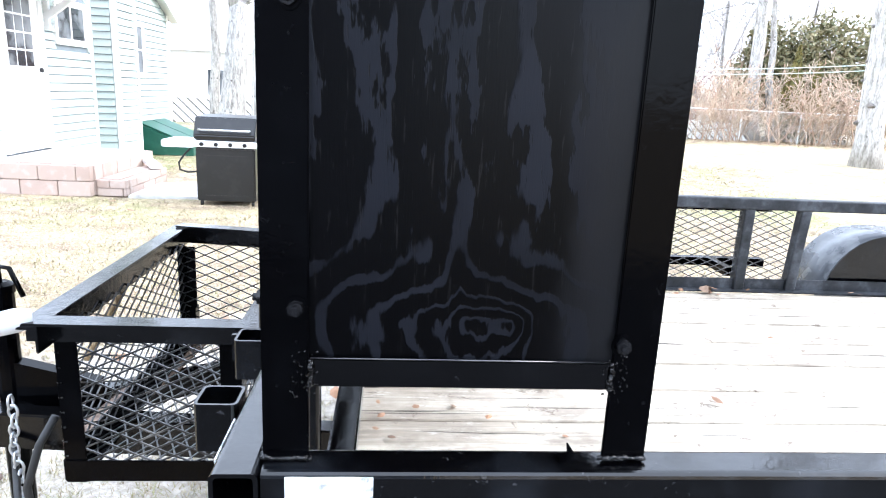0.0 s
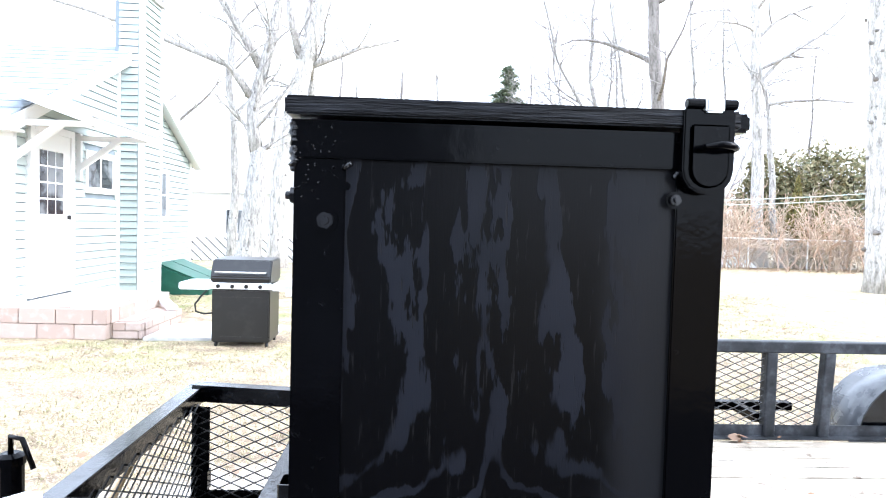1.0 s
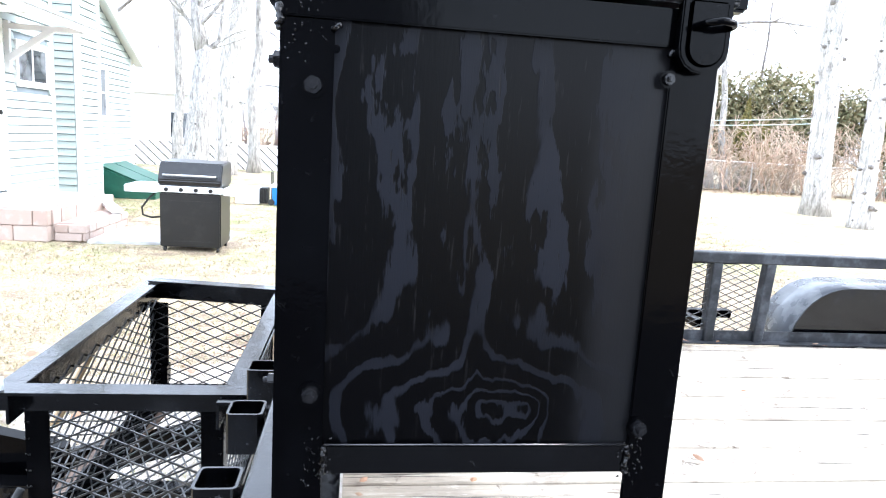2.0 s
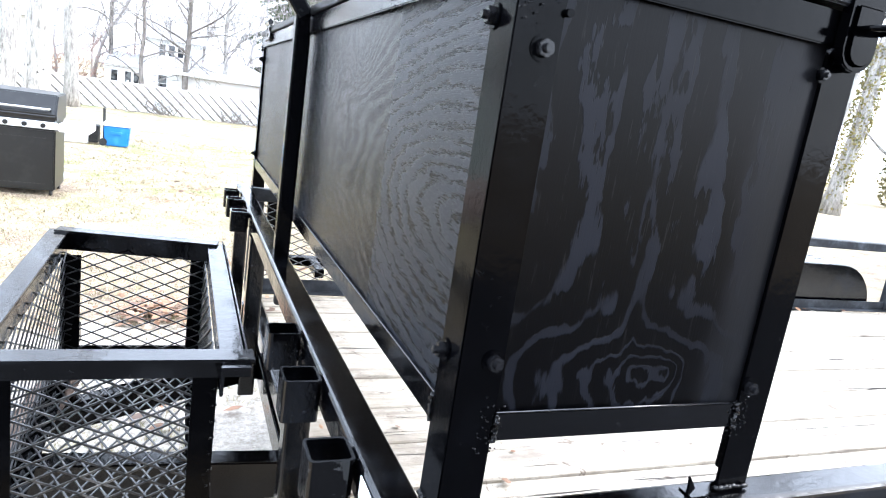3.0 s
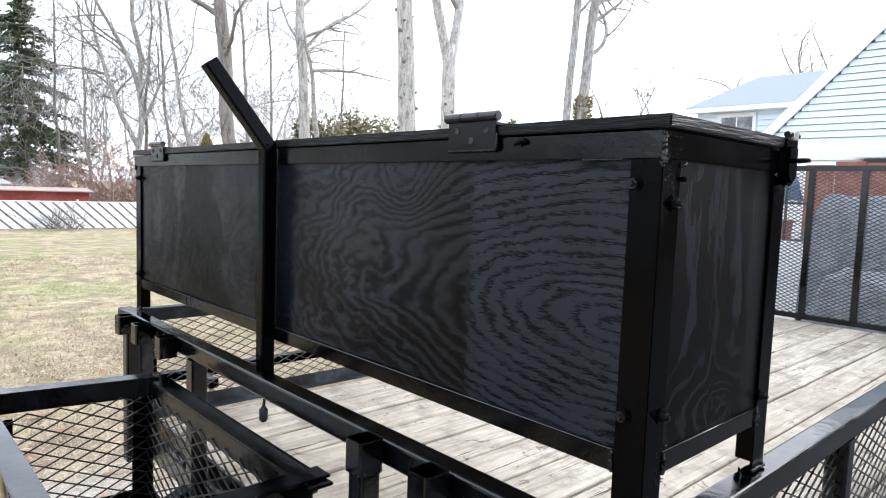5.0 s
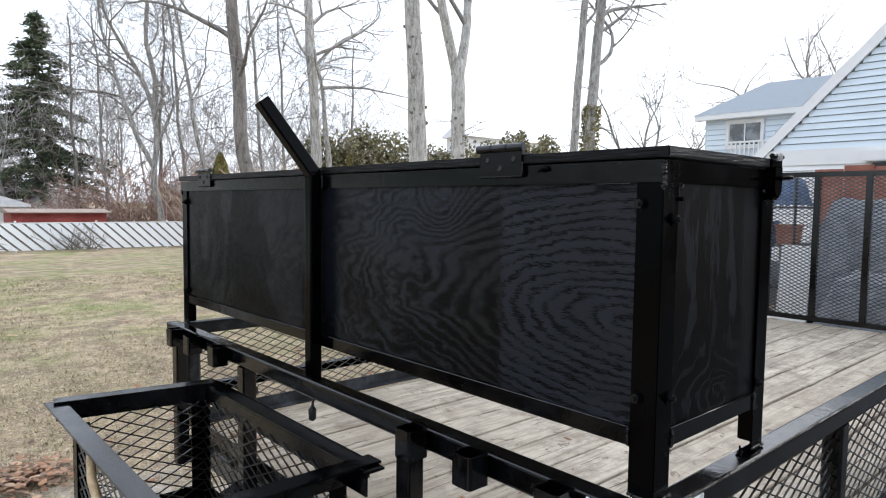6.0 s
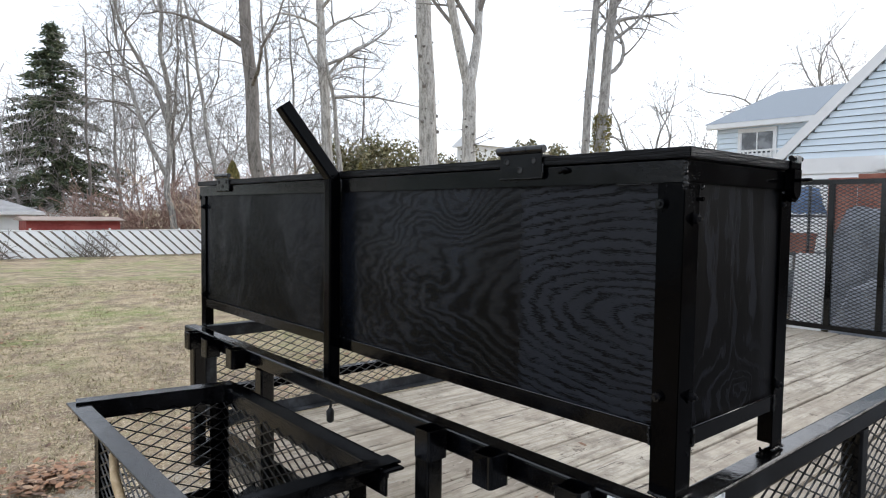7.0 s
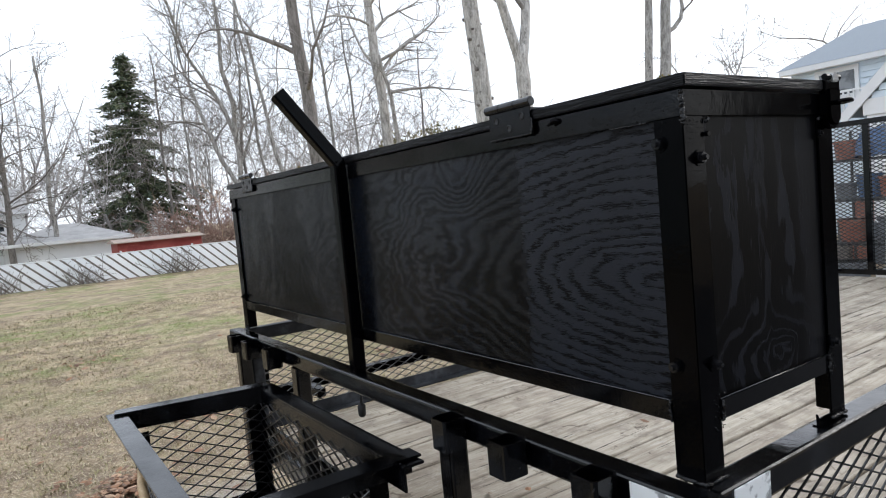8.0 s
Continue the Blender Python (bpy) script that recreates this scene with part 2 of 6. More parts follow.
a = Mat("zinc", (0.55, 0.56, 0.58), 0.4, 0.9)
ZINC = a.m
a = Mat("grey_fender_paint", (0.10, 0.105, 0.115), 0.28)
v = a.noise(7, 5)
a.color(a.mix(a.step(v, 0.4, 0.7), (0.06, 0.064, 0.072), (0.16, 0.165, 0.17)))
a.rough(a.step(v, 0.3, 0.7, 0.2, 0.38))
FENDER = a.m
a = Mat("white_tape", (0.72, 0.74, 0.74), 0.35)
a.color(a.mix(a.step(a.noise(28, 5, 0.6), 0.52, 0.62), (0.75, 0.77, 0.77), (0.25, 0.26, 0.26)))
TAPE = a.m
a = Mat("rubber", (0.015, 0.015, 0.015), 0.6)
RUBBER = a.m

a = Mat("weathered_planks", (0.3, 0.27, 0.23), 0.85)
rnd = a.random()
shift = a.n.new("ShaderNodeCombineXYZ")
a.l.new(a.math("MULTIPLY", rnd, 40.0), shift.inputs[0])
a.l.new(a.math("MULTIPLY", rnd, 17.0), shift.inputs[2])
add = a.n.new("ShaderNodeVectorMath")
a.l.new(a.tc.outputs["Object"], add.inputs[0])
a.l.new(shift.outputs[0], add.inputs[1])
src = add.outputs[0]
grain = a.noise(1, 6, 0.65, a.vec((3.2, 46, 24), src=src), 0.5)
ring = a.noise(1, 4, 0.55, a.vec((1.1, 9, 6), src=src), 1.0)
crack = a.step(a.noise(1, 5, 0.6, a.vec((1.6, 52, 30), src=src), 0.6), 0.635, 0.675)
blot = a.noise(5.5, 6, 0.7)
knot = a.step(a.voronoi(1, a.vec((1.5, 5.0, 1.0), src=src)), 0.05, 0.10, 1.0, 0.0)
c = a.ramp(a.math("ADD", a.math("MULTIPLY", grain, 0.6), a.math("MULTIPLY", ring, 0.4)),
           [(0.35, (0.20, 0.168, 0.13)), (0.47, (0.385, 0.335, 0.262)), (0.58, (0.54, 0.485, 0.395))])
c = a.mix(a.step(rnd, 0.0, 1.0, 0.0, 0.45), c, (0.40, 0.34, 0.265))
c = a.mix(a.step(blot, 0.44, 0.68, 0.0, 0.75), c, (0.20, 0.165, 0.13))
c = a.mix(a.step(a.noise(1.3, 5, 0.6), 0.46, 0.66, 0.0, 0.45), c, (0.25, 0.205, 0.155))
c = a.mix(a.step(a.noise(1, 5, 0.7, a.vec((9, 40, 20), src=src)), 0.58, 0.68, 0.0, 0.5), c, (0.60, 0.555, 0.48))
c = a.mix(a.step(a.noise(13, 6, 0.75, None, 0.8), 0.585, 0.66, 0.0, 0.85), c, (0.12, 0.09, 0.065))
c = a.mix(knot, c, (0.10, 0.08, 0.065))
c = a.mix(crack, c, (0.035, 0.028, 0.022))
a.color(c)
a.bump(a.math("SUBTRACT", grain, a.math("MULTIPLY", crack, 1.5)), 0.8, 0.008)
PLANK = a.m

a = Mat("winter_lawn", (0.3, 0.25, 0.15), 0.95)
p0, p1, p2, p3 = a.noise(0.16, 4, 0.6), a.noise(0.6, 5, 0.65), a.noise(2.6, 6, 0.7), a.noise(46, 5, 0.75)
o = a.xyz()
c = a.ramp(a.math("ADD", a.math("MULTIPLY", p3, 0.5), a.math("MULTIPLY", a.noise(15, 7, 0.8), 0.5)), [(0.36, (0.155, 0.115, 0.075)), (0.49, (0.44, 0.34, 0.205)), (0.62, (0.68, 0.57, 0.40))])
green = a.math("MULTIPLY", a.step(p1, 0.42, 0.58), a.step(p2, 0.36, 0.56))
green = a.math("MULTIPLY", green, a.math("MULTIPLY", a.step(o[0], 5.0, 9.0, 1.0, 0.35), a.step(a.math("ADD", o[1], a.math("MULTIPLY", p0, 9.0)), 8.0, 12.5, 0.12, 1.0)))
c = a.mix(a.math("MULTIPLY", green, 0.95), c, (0.185, 0.245, 0.055))
near = a.math("MULTIPLY", a.step(a.math("ADD", o[1], a.math("MULTIPLY", p1, 3.0)), 6.0, 10.5, 0.62, 0.0), a.step(a.noise(20, 6, 0.8), 0.38, 0.58))
c = a.mix(near, c, (0.235, 0.165, 0.115))
soil = a.math("MULTIPLY", a.step(p2, 0.44, 0.6), a.step(p1, 0.66, 0.45))
c = a.mix(a.math("MULTIPLY", soil, 0.95), c, (0.20, 0.145, 0.098))
c = a.mix(a.math("MULTIPLY", a.step(a.noise(6, 5, 0.7), 0.54, 0.66), a.step(p0, 0.4, 0.6, 0.3, 0.9)), c, (0.19, 0.13, 0.085))
c = a.mix(a.step(a.noise(9, 5, 0.7), 0.58, 0.68, 0.0, 0.4), c, (0.62, 0.55, 0.42))
c = a.mix(a.step(a.noise(58, 4, 0.75), 0.54, 0.62, 0.0, 0.6), c, (0.80, 0.70, 0.52))
c = a.mix(a.step(a.noise(33, 4, 0.7), 0.53, 0.64, 0.0, 0.5), c, (0.105, 0.08, 0.05))
ex, ey = a.math("MULTIPLY", a.math("ADD", o[0], 0.55), 0.75), a.math("MULTIPLY", a.math("SUBTRACT", o[1], 1.7), 0.62)
bare = a.math("SQRT", a.math("ADD", a.math("MULTIPLY", ex, ex), a.math("MULTIPLY", ey, ey)))
bare = a.step(a.math("ADD", bare, a.math("MULTIPLY", a.math("SUBTRACT", a.noise(4, 5, 0.7), 0.5), 0.9)), 0.7, 1.15, 0.85, 0.0)
c = a.mix(bare, c, a.ramp(a.noise(30, 6, 0.75), [(0.35, (0.34, 0.30, 0.25)), (0.62, (0.66, 0.61, 0.54))]))
a.color(c)
a.bump(a.math("ADD", p3, a.math("MULTIPLY", p2, 0.5)), 0.8, 0.025)
LAWN = a.m


def leafy(name, stops, rough=0.7):
    a = Mat(name, stops[0], rough)
    a.color(a.ramp(a.island(), [(i / max(1, len(stops) - 1), c) for i, c in enumerate(stops)]))
    return a.m


STRAW = leafy("dry_grass", [(0.30, 0.23, 0.14), (0.46, 0.38, 0.25), (0.19, 0.15, 0.09), (0.30, 0.29, 0.12), (0.58, 0.50, 0.36)])
LEAF = leafy("dead_leaf", [(0.15, 0.08, 0.045), (0.36, 0.19, 0.10), (0.10, 0.06, 0.04), (0.50, 0.33, 0.21), (0.27, 0.14, 0.08)])
NEEDLE = leafy("spruce_needles", [(0.035, 0.058, 0.03), (0.075, 0.10, 0.052), (0.14, 0.15, 0.075)])
HOLLY = leafy("hedge_leaves", [(0.10, 0.105, 0.05), (0.20, 0.185, 0.09), (0.27, 0.225, 0.125), (0.15, 0.145, 0.07)])
GOLD = leafy("arborvitae_leaves", [(0.13, 0.12, 0.035), (0.24, 0.19, 0.055), (0.10, 0.11, 0.04)])
TWIG_RED = leafy("reddish_twigs", [(0.24, 0.14, 0.11), (0.34, 0.22, 0.18), (0.38, 0.28, 0.23)])
TWIG_TAN = leafy("tan_brush", [(0.38, 0.30, 0.22), (0.52, 0.42, 0.32), (0.43, 0.28, 0.20)])


def bark(name, dark, light, scale):
    a = Mat(name, light, 0.9)
    f = a.noise(1, 6, 0.65, a.vec((scale, scale, scale * 0.22)))
    spots = a.math("MULTIPLY", a.step(a.voronoi(2.6, a.vec((1.6, 1.6, 2.0))), 0.09, 0.2, 1.0, 0.0), a.step(a.noise(1.7, 3), 0.46, 0.56))
    c = a.ramp(a.math("ADD", a.math("MULTIPLY", f, 0.6), a.math("MULTIPLY", a.noise(1, 5, 0.7, a.vec((scale * 3.2, scale * 3.2, scale * 1.1))), 0.4)), [(0.38, dark), (0.58, light)])
    c = a.mix(a.math("MULTIPLY", spots, 0.85), c, (0.045, 0.036, 0.03))
    c = a.mix(a.step(a.noise(0.8, 4), 0.5, 0.75, 0.0, 0.22), c, (0.21, 0.215, 0.185))
    a.color(c)
    a.bump(f, 0.8, 0.04)
    return a.m


BARK = bark("grey_bark", (0.12, 0.11, 0.10), (0.44, 0.42, 0.39), 13)
BARK_PALE = bark("pale_bark", (0.18, 0.168, 0.15), (0.58, 0.555, 0.52), 13)
BARK_DARK = bark("dark_bark", (0.09, 0.08, 0.07), (0.26, 0.235, 0.215), 10)
# pale twig tones put the bright sky's haze into the colour
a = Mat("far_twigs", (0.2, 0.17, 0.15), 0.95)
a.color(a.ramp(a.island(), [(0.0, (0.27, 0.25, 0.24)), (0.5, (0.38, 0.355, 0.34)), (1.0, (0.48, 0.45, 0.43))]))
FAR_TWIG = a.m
BARK_TWIG = bark("twig_bark", (0.13, 0.118, 0.108), (0.30, 0.275, 0.25), 10)


def siding(name, tone, shade):
    a = Mat(name, tone, 0.5)
    c = a.mix(a.random(), tone, shade)
    c = a.mix(a.step(a.noise(1.5, 5), 0.5, 0.8, 0.0, 0.25), c, (0.5, 0.52, 0.5))
    a.color(c)
    a.bump(a.noise(1, 4, 0.6, a.vec((6, 6, 120))), 0.15, 0.004)
    return a.m


MINT = siding("mint_vinyl", (0.43, 0.485, 0.465), (0.405, 0.46, 0.44))
BLUE = siding("pale_blue_vinyl", (0.69, 0.77, 0.83), (0.65, 0.735, 0.805))
# dark core colour that paints the shadow lines between siding boards
a = Mat("shadow_core", (0.2, 0.23, 0.25), 0.8)
a.color(a.mix(a.noise(3, 4), (0.14, 0.17, 0.19), (0.26, 0.30, 0.33)))
SHADOW_CORE = a.m
WHITE_SIDING = siding("white_vinyl", (0.82, 0.83, 0.83), (0.78, 0.79, 0.79))
a = Mat("white_trim", (0.66, 0.66, 0.65), 0.45)
a.color(a.mix(a.step(a.noise(4, 5), 0.5, 0.8, 0.0, 0.3), (0.78, 0.78, 0.775), (0.6, 0.6, 0.585)))
TRIM = a.m
a = Mat("asphalt_shingles", (0.25, 0.29, 0.33), 0.9)
g2, g3 = a.noise(160, 3), a.noise(3, 4)
c = a.mix(a.random(), (0.27, 0.305, 0.34), (0.36, 0.395, 0.43))
c = a.mix(a.step(g2, 0.4, 0.7, 0.0, 0.5), c, (0.14, 0.16, 0.18))
a.color(c)
a.bump(g2, 0.5, 0.004)
SHINGLE = a.m
a = Mat("grey_roof", (0.45, 0.45, 0.45), 0.9)
a.color(a.ramp(a.noise(2.5, 6, 0.65), [(0.3, (0.36, 0.355, 0.35)), (0.7, (0.52, 0.515, 0.51))]))
a.bump(a.noise(40, 3), 0.4, 0.01)
GREY_ROOF = a.m
a = Mat("dark_asphalt", (0.05, 0.05, 0.05), 0.9)
g2 = a.noise(90, 4, 0.7)
a.color(a.ramp(a.math("ADD", a.math("MULTIPLY", g2, 0.6), a.math("MULTIPLY", a.noise(1.2, 5), 0.4)), [(0.35, (0.022, 0.022, 0.023)), (0.65, (0.06, 0.06, 0.062))]))
a.bump(g2, 0.6, 0.004)
ASPHALT = a.m
a = Mat("window_glass", (0.03, 0.035, 0.04), 0.04, 0.0, 0.9)
a.color(a.mix(a.step(a.noise(2.2, 3), 0.42, 0.6), (0.02, 0.022, 0.026), (0.16, 0.17, 0.18)))
GLASS = a.m
a = Mat("concrete", (0.45, 0.44, 0.42), 0.9)
v = a.noise(6, 6, 0.6)
a.color(a.ramp(v, [(0.3, (0.34, 0.33, 0.31)), (0.7, (0.56, 0.55, 0.52))]))
a.bump(a.noise(60, 4), 0.4, 0.004)
CONCRETE = a.m
a = Mat("pink_block", (0.5, 0.36, 0.3), 0.9)
c = a.mix(a.random(), (0.36, 0.27, 0.225), (0.43, 0.345, 0.295))
c = a.mix(a.step(a.noise(9, 5), 0.5, 0.75, 0.0, 0.5), c, (0.48, 0.42, 0.385))
a.color(c)
a.bump(a.noise(70, 4), 0.5, 0.005)
BLOCK = a.m
a = Mat("green_steel", (0.02, 0.14, 0.085), 0.45)
a.color(a.mix(a.step(a.noise(5, 5), 0.5, 0.7, 0.0, 0.5), (0.008, 0.075, 0.046), (0.025, 0.11, 0.075)))
GREEN = a.m
a = Mat("grill_enamel", (0.018, 0.018, 0.02), 0.32)
a.color(a.mix(a.step(a.noise(8, 5), 0.5, 0.75), (0.002, 0.002, 0.0025), (0.009, 0.009, 0.009)))
GRILL = a.m
a = Mat("stainless", (0.6, 0.6, 0.6), 0.3, 0.9)
STEEL = a.m
a = Mat("blue_plastic", (0.02, 0.19, 0.55), 0.4)
a.color(a.mix(a.step(a.noise(6, 4), 0.5, 0.75), (0.02, 0.19, 0.55), (0.05, 0.26, 0.6)))
BLUE_PLASTIC = a.m
a = Mat("blue_tarp", (0.04, 0.10, 0.22), 0.5)
v = a.noise(5, 6, 0.65)
a.color(a.ramp(v, [(0.3, (0.02, 0.05, 0.12)), (0.7, (0.09, 0.17, 0.32))]))
a.bump(v, 0.8, 0.05)
BLUE_TARP = a.m
a = Mat("tan_handle", (0.5, 0.36, 0.2), 0.5)
a.color(a.mix(a.step(a.noise(1, 4, 0.6, a.vec((60, 60, 8))), 0.4, 0.7), (0.46, 0.32, 0.17), (0.6, 0.45, 0.27)))
TAN = a.m
a = Mat("white_plastic", (0.75, 0.76, 0.76), 0.4)
a.color(a.mix(a.step(a.noise(5, 5), 0.5, 0.8), (0.76, 0.77, 0.77), (0.6, 0.6, 0.58)))
WHITE_PLASTIC = a.m
a = Mat("grey_tarp", (0.26, 0.29, 0.33), 0.5)
v = a.noise(3.5, 6, 0.65)
a.color(a.ramp(v, [(0.3, (0.06, 0.068, 0.08)), (0.7, (0.2, 0.215, 0.24))]))
a.bump(v, 0.9, 0.08)
TARP = a.m
a = Mat("rust_brown_panel", (0.26, 0.09, 0.055), 0.6)
a.color(a.mix(a.step(a.noise(4, 5), 0.4, 0.7), (0.24, 0.08, 0.05), (0.33, 0.13, 0.085)))
BROWN = a.m
a = Mat("red_shed_paint", (0.33, 0.05, 0.045), 0.6)
a.color(a.mix(a.step(a.noise(3, 5), 0.4, 0.7), (0.30, 0.045, 0.04), (0.4, 0.09, 0.075)))
RED = a.m
a = Mat("fence_slats", (0.72, 0.75, 0.78), 0.55)
c = a.mix(a.random(), (0.82, 0.85, 0.89), (0.88, 0.90, 0.92))
a.color(a.mix(a.step(a.noise(3, 5), 0.55, 0.8, 0.0, 0.4), c, (0.5, 0.52, 0.52)))
SLAT = a.m
a = Mat("galvanised_wire", (0.72, 0.73, 0.73), 0.45, 0.25)
WIRE = a.m
a = Mat("cord", (0.55, 0.66, 0.6), 0.6)
CORD = a.m


# ---- mesh building ----
class Geo:
    """Collects vertices and faces for one mesh."""

    def __init__(self):
        self.v, self.f = [], []

    def add(self, verts, faces):
        k = len(self.v)
        self.v.extend(verts)
        self.f.extend([tuple(k + i for i in f) for f in faces])
        return self

    def box(self, x0, x1, y0, y1, z0, z1):
        return self.add([(x, y, z) for z in (z0, z1) for y in (y0, y1) for x in (x0, x1)],
                        [(0, 2, 3, 1), (4, 5, 7, 6), (0, 1, 5, 4), (2, 6, 7, 3), (0, 4, 6, 2), (1, 3, 7, 5)])

    def prism(self, poly, axis, a0, a1):
        """A polygon of the other two axes, drawn out along the axis."""
        n = len(poly)

        def place(p, t):
            q = list(p)
            q.insert(axis, t)
            return tuple(q)
        verts = [place(p, a0) for p in poly] + [place(p, a1) for p in poly]
        faces = [tuple(range(n)), tuple(range(2 * n - 1, n - 1, -1))]
        faces += [((i + 1) % n, i, n + i, n + (i + 1) % n) for i in range(n)]
        return self.add(verts, faces)

    def axes(self, p0, p1, up=(0, 0, 1)):
        p0, p1 = Vector(p0), Vector(p1)
        d = (p1 - p0).normalized()
        s = d.cross(Vector(up))
        if s.length < 1e-4:
            s = d.cross(Vector((1, 0, 0)))
        s.normalize()
        return p0, p1, s, s.cross(d)

    def beam(self, p0, p1, w, h, up=(0, 0, 1), caps=True):
        p0, p1, s, u = self.axes(p0, p1, up)
        ring = [(-w / 2, -h / 2), (w / 2, -h / 2), (w / 2, h / 2), (-w / 2, h / 2)]
        verts = [tuple(p + s * a + u * b) for p in (p0, p1) for a, b in ring]
        faces = [(i, (i + 1) % 4, 4 + (i + 1) % 4, 4 + i) for i in range(4)]
        if caps:
            faces += [(3, 2, 1, 0), (4, 5, 6, 7)]
        return self.add(verts, faces)

    def hollow(self, p0, p1, w, t, up=(0, 0, 1), h=None):
        """An open square tube."""
        h = h or w
        p0, p1, s, u = self.axes(p0, p1, up)
        n = 16

        def ring(e):
            a, b, rad = w / 2 - e, h / 2 - e, max(0.001, w * 0.14 - e * 0.5)
            out = []
            for cx, cy, t0 in ((a - rad, b - rad, 0), (-a + rad, b - rad, 90), (-a + rad, -b + rad, 180), (a - rad, -b + rad, 270)):
                for k in range(4):
                    q = radians(t0 + 30 * k)
                    out.append((cx + rad * math.cos(q), cy + rad * math.sin(q)))
            return out
        verts = []
        for e in (0, t):
            for p in (p0, p1):
                verts += [tuple(p + s * x + u * y) for x, y in ring(e)]
        faces = []
        for i in range(n):
            j = (i + 1) % n
            faces += [(i, j, n + j, n + i), (2 * n + j, 2 * n + i, 3 * n + i, 3 * n + j), (j, i, 2 * n + i, 2 * n + j), (n + i, n + j, 3 * n + j, 3 * n + i)]
        return self.add(verts, faces)

    def tube(self, pts, radii, n=8, cap=True):
        k = len(self.v)
        pts = [Vector(p) for p in pts]
        if isinstance(radii, (int, float)):
            radii = [radii] * len(pts)
        side = None
        for i, p in enumerate(pts):
            d = (pts[min(i + 1, len(pts) - 1)] - pts[max(i - 1, 0)]).normalized()
            if side is None:
                side = d.cross(Vector((0.3, 0.2, 0.93)))
                if side.length < 1e-3:
                    side = d.cross(Vector((1, 0, 0)))
            side = (side - d * side.dot(d)).normalized()
            other = d.cross(side)
            for j in range(n):
                t = 2 * math.pi * j / n
                q = p + (side * math.cos(t) + other * math.sin(t)) * radii[i]
                self.v.append((q.x, q.y, q.z))
        for i in range(len(pts) - 1):
            for j in range(n):
                b, c = k + i * n + j, k + i * n + (j + 1) % n
                self.f.append((b, c, c + n, b + n))
        if cap:
            self.f.append(tuple(k + j for j in range(n - 1, -1, -1)))
            e = k + (len(pts) - 1) * n
            self.f.append(tuple(e + j for j in range(n)))
        return self

    def blob(self, c, r, rng, squash=1.0):
        """A small uneven lump."""
        n, m = 6, 4
        verts = [(c[0], c[1], c[2] - r * squash)]
        for i in range(1, m):
            th = math.pi * i / m
            for j in range(n):
                ph = 2 * math.pi * (j + 0.5 * i) / n
                q = r * rng.uniform(0.75, 1.2)
                verts.append((c[0] + q * math.sin(th) * math.cos(ph), c[1] + q * math.sin(th) * math.sin(ph), c[2] - q * math.cos(th) * squash))
        verts.append((c[0], c[1], c[2] + r * squash))
        faces = [(0, 1 + (j + 1) % n, 1 + j) for j in range(n)]
        for i in range(m - 2):
            for j in range(n):
                p, q = 1 + i * n + j, 1 + i * n + (j + 1) % n
                faces.append((p, q, q + n, p + n))
        last = 1 + (m - 1) * n
        faces += [(last, last - n + j, last - n + (j + 1) % n) for j in range(n)]
        return self.add(verts, faces)

    def mesh(self, name, mat, smooth=False, bevel=0.0):
        me = bpy.data.meshes.new(name)
        me.from_pydata(self.v, [], self.f)
        if bevel:
            bm = bmesh.new()
            bm.from_mesh(me)
            bmesh.ops.recalc_face_normals(bm, faces=bm.faces)
            sharp = [e for e in bm.edges if len(e.link_faces) == 2 and e.calc_face_angle(0) > 0.5]
            bmesh.ops.bevel(bm, geom=sharp, offset=bevel, segments=2, affect="EDGES", clamp_overlap=True)
            bm.to_mesh(me)
            bm.free()
        if smooth:
            me.polygons.foreach_set("use_smooth", [True] * len(me.polygons))
        me.materials.append(mat)
        me.update()
        return me


def thing(name, at=(0, 0, 0), label="", category="", group="", kind=""):
    ob = new(name)
    ob.location = at
    ob.empty_display_size = 0.1
    return tagged(ob, label, category, group, kind)


def under(ob, parent):
    """Parents ob, whose mesh is in world places, without moving it."""
    root, off = parent, Vector((0, 0, 0))
    while root is not None:
        off += root.location if root.parent is None else Vector((0, 0, 0))
        root = root.parent
    ob.parent = parent
    if parent.parent is None:
        ob.matrix_parent_inverse = Matrix.Translation(-off)
    return ob


def part(name, geo, mat, parent, label="", smooth=False, bevel=0.0):
    ob = new(name, geo.mesh(name, mat, smooth, bevel))
    under(ob, parent)
    return tagged(ob, label)


def single(name, geo, mat, label, category, group="", kind="", smooth=False, bevel=0.0):
    return tagged(new(name, geo.mesh(name, mat, smooth, bevel)), label, category, group, kind)


def angle_x(g, x0, x1, y, z, sy, sz, w=0.05, t=0.005, w2=None):
    """Angle iron along x: corner at (y, z), legs towards sy and sz."""
    w2 = w2 or w
    g.prism([(y, z), (y + sy * w, z), (y + sy * w, z + sz * t), (y + sy * t, z + sz * t), (y + sy * t, z + sz * w2), (y, z + sz * w2)], 0, x0, x1)
    return g


def angle_y(g, y0, y1, x, z, sx, sz, w=0.05, t=0.005, w2=None):
    w2 = w2 or w
    g.prism([(x, z), (x + sx * w, z), (x + sx * w, z + sz * t), (x + sx * t, z + sz * t), (x + sx * t, z + sz * w2), (x, z + sz * w2)], 1, y0, y1)
    return g


def angle_z(g, z0, z1, x, y, sx, sy, w=0.05, t=0.005):
    g.prism([(x, y), (x + sx * w, y), (x + sx * w, y + sy * t), (x + sx * t, y + sy * t), (x + sx * t, y + sy * w), (x, y + sy * w)], 2, z0, z1)
    return g


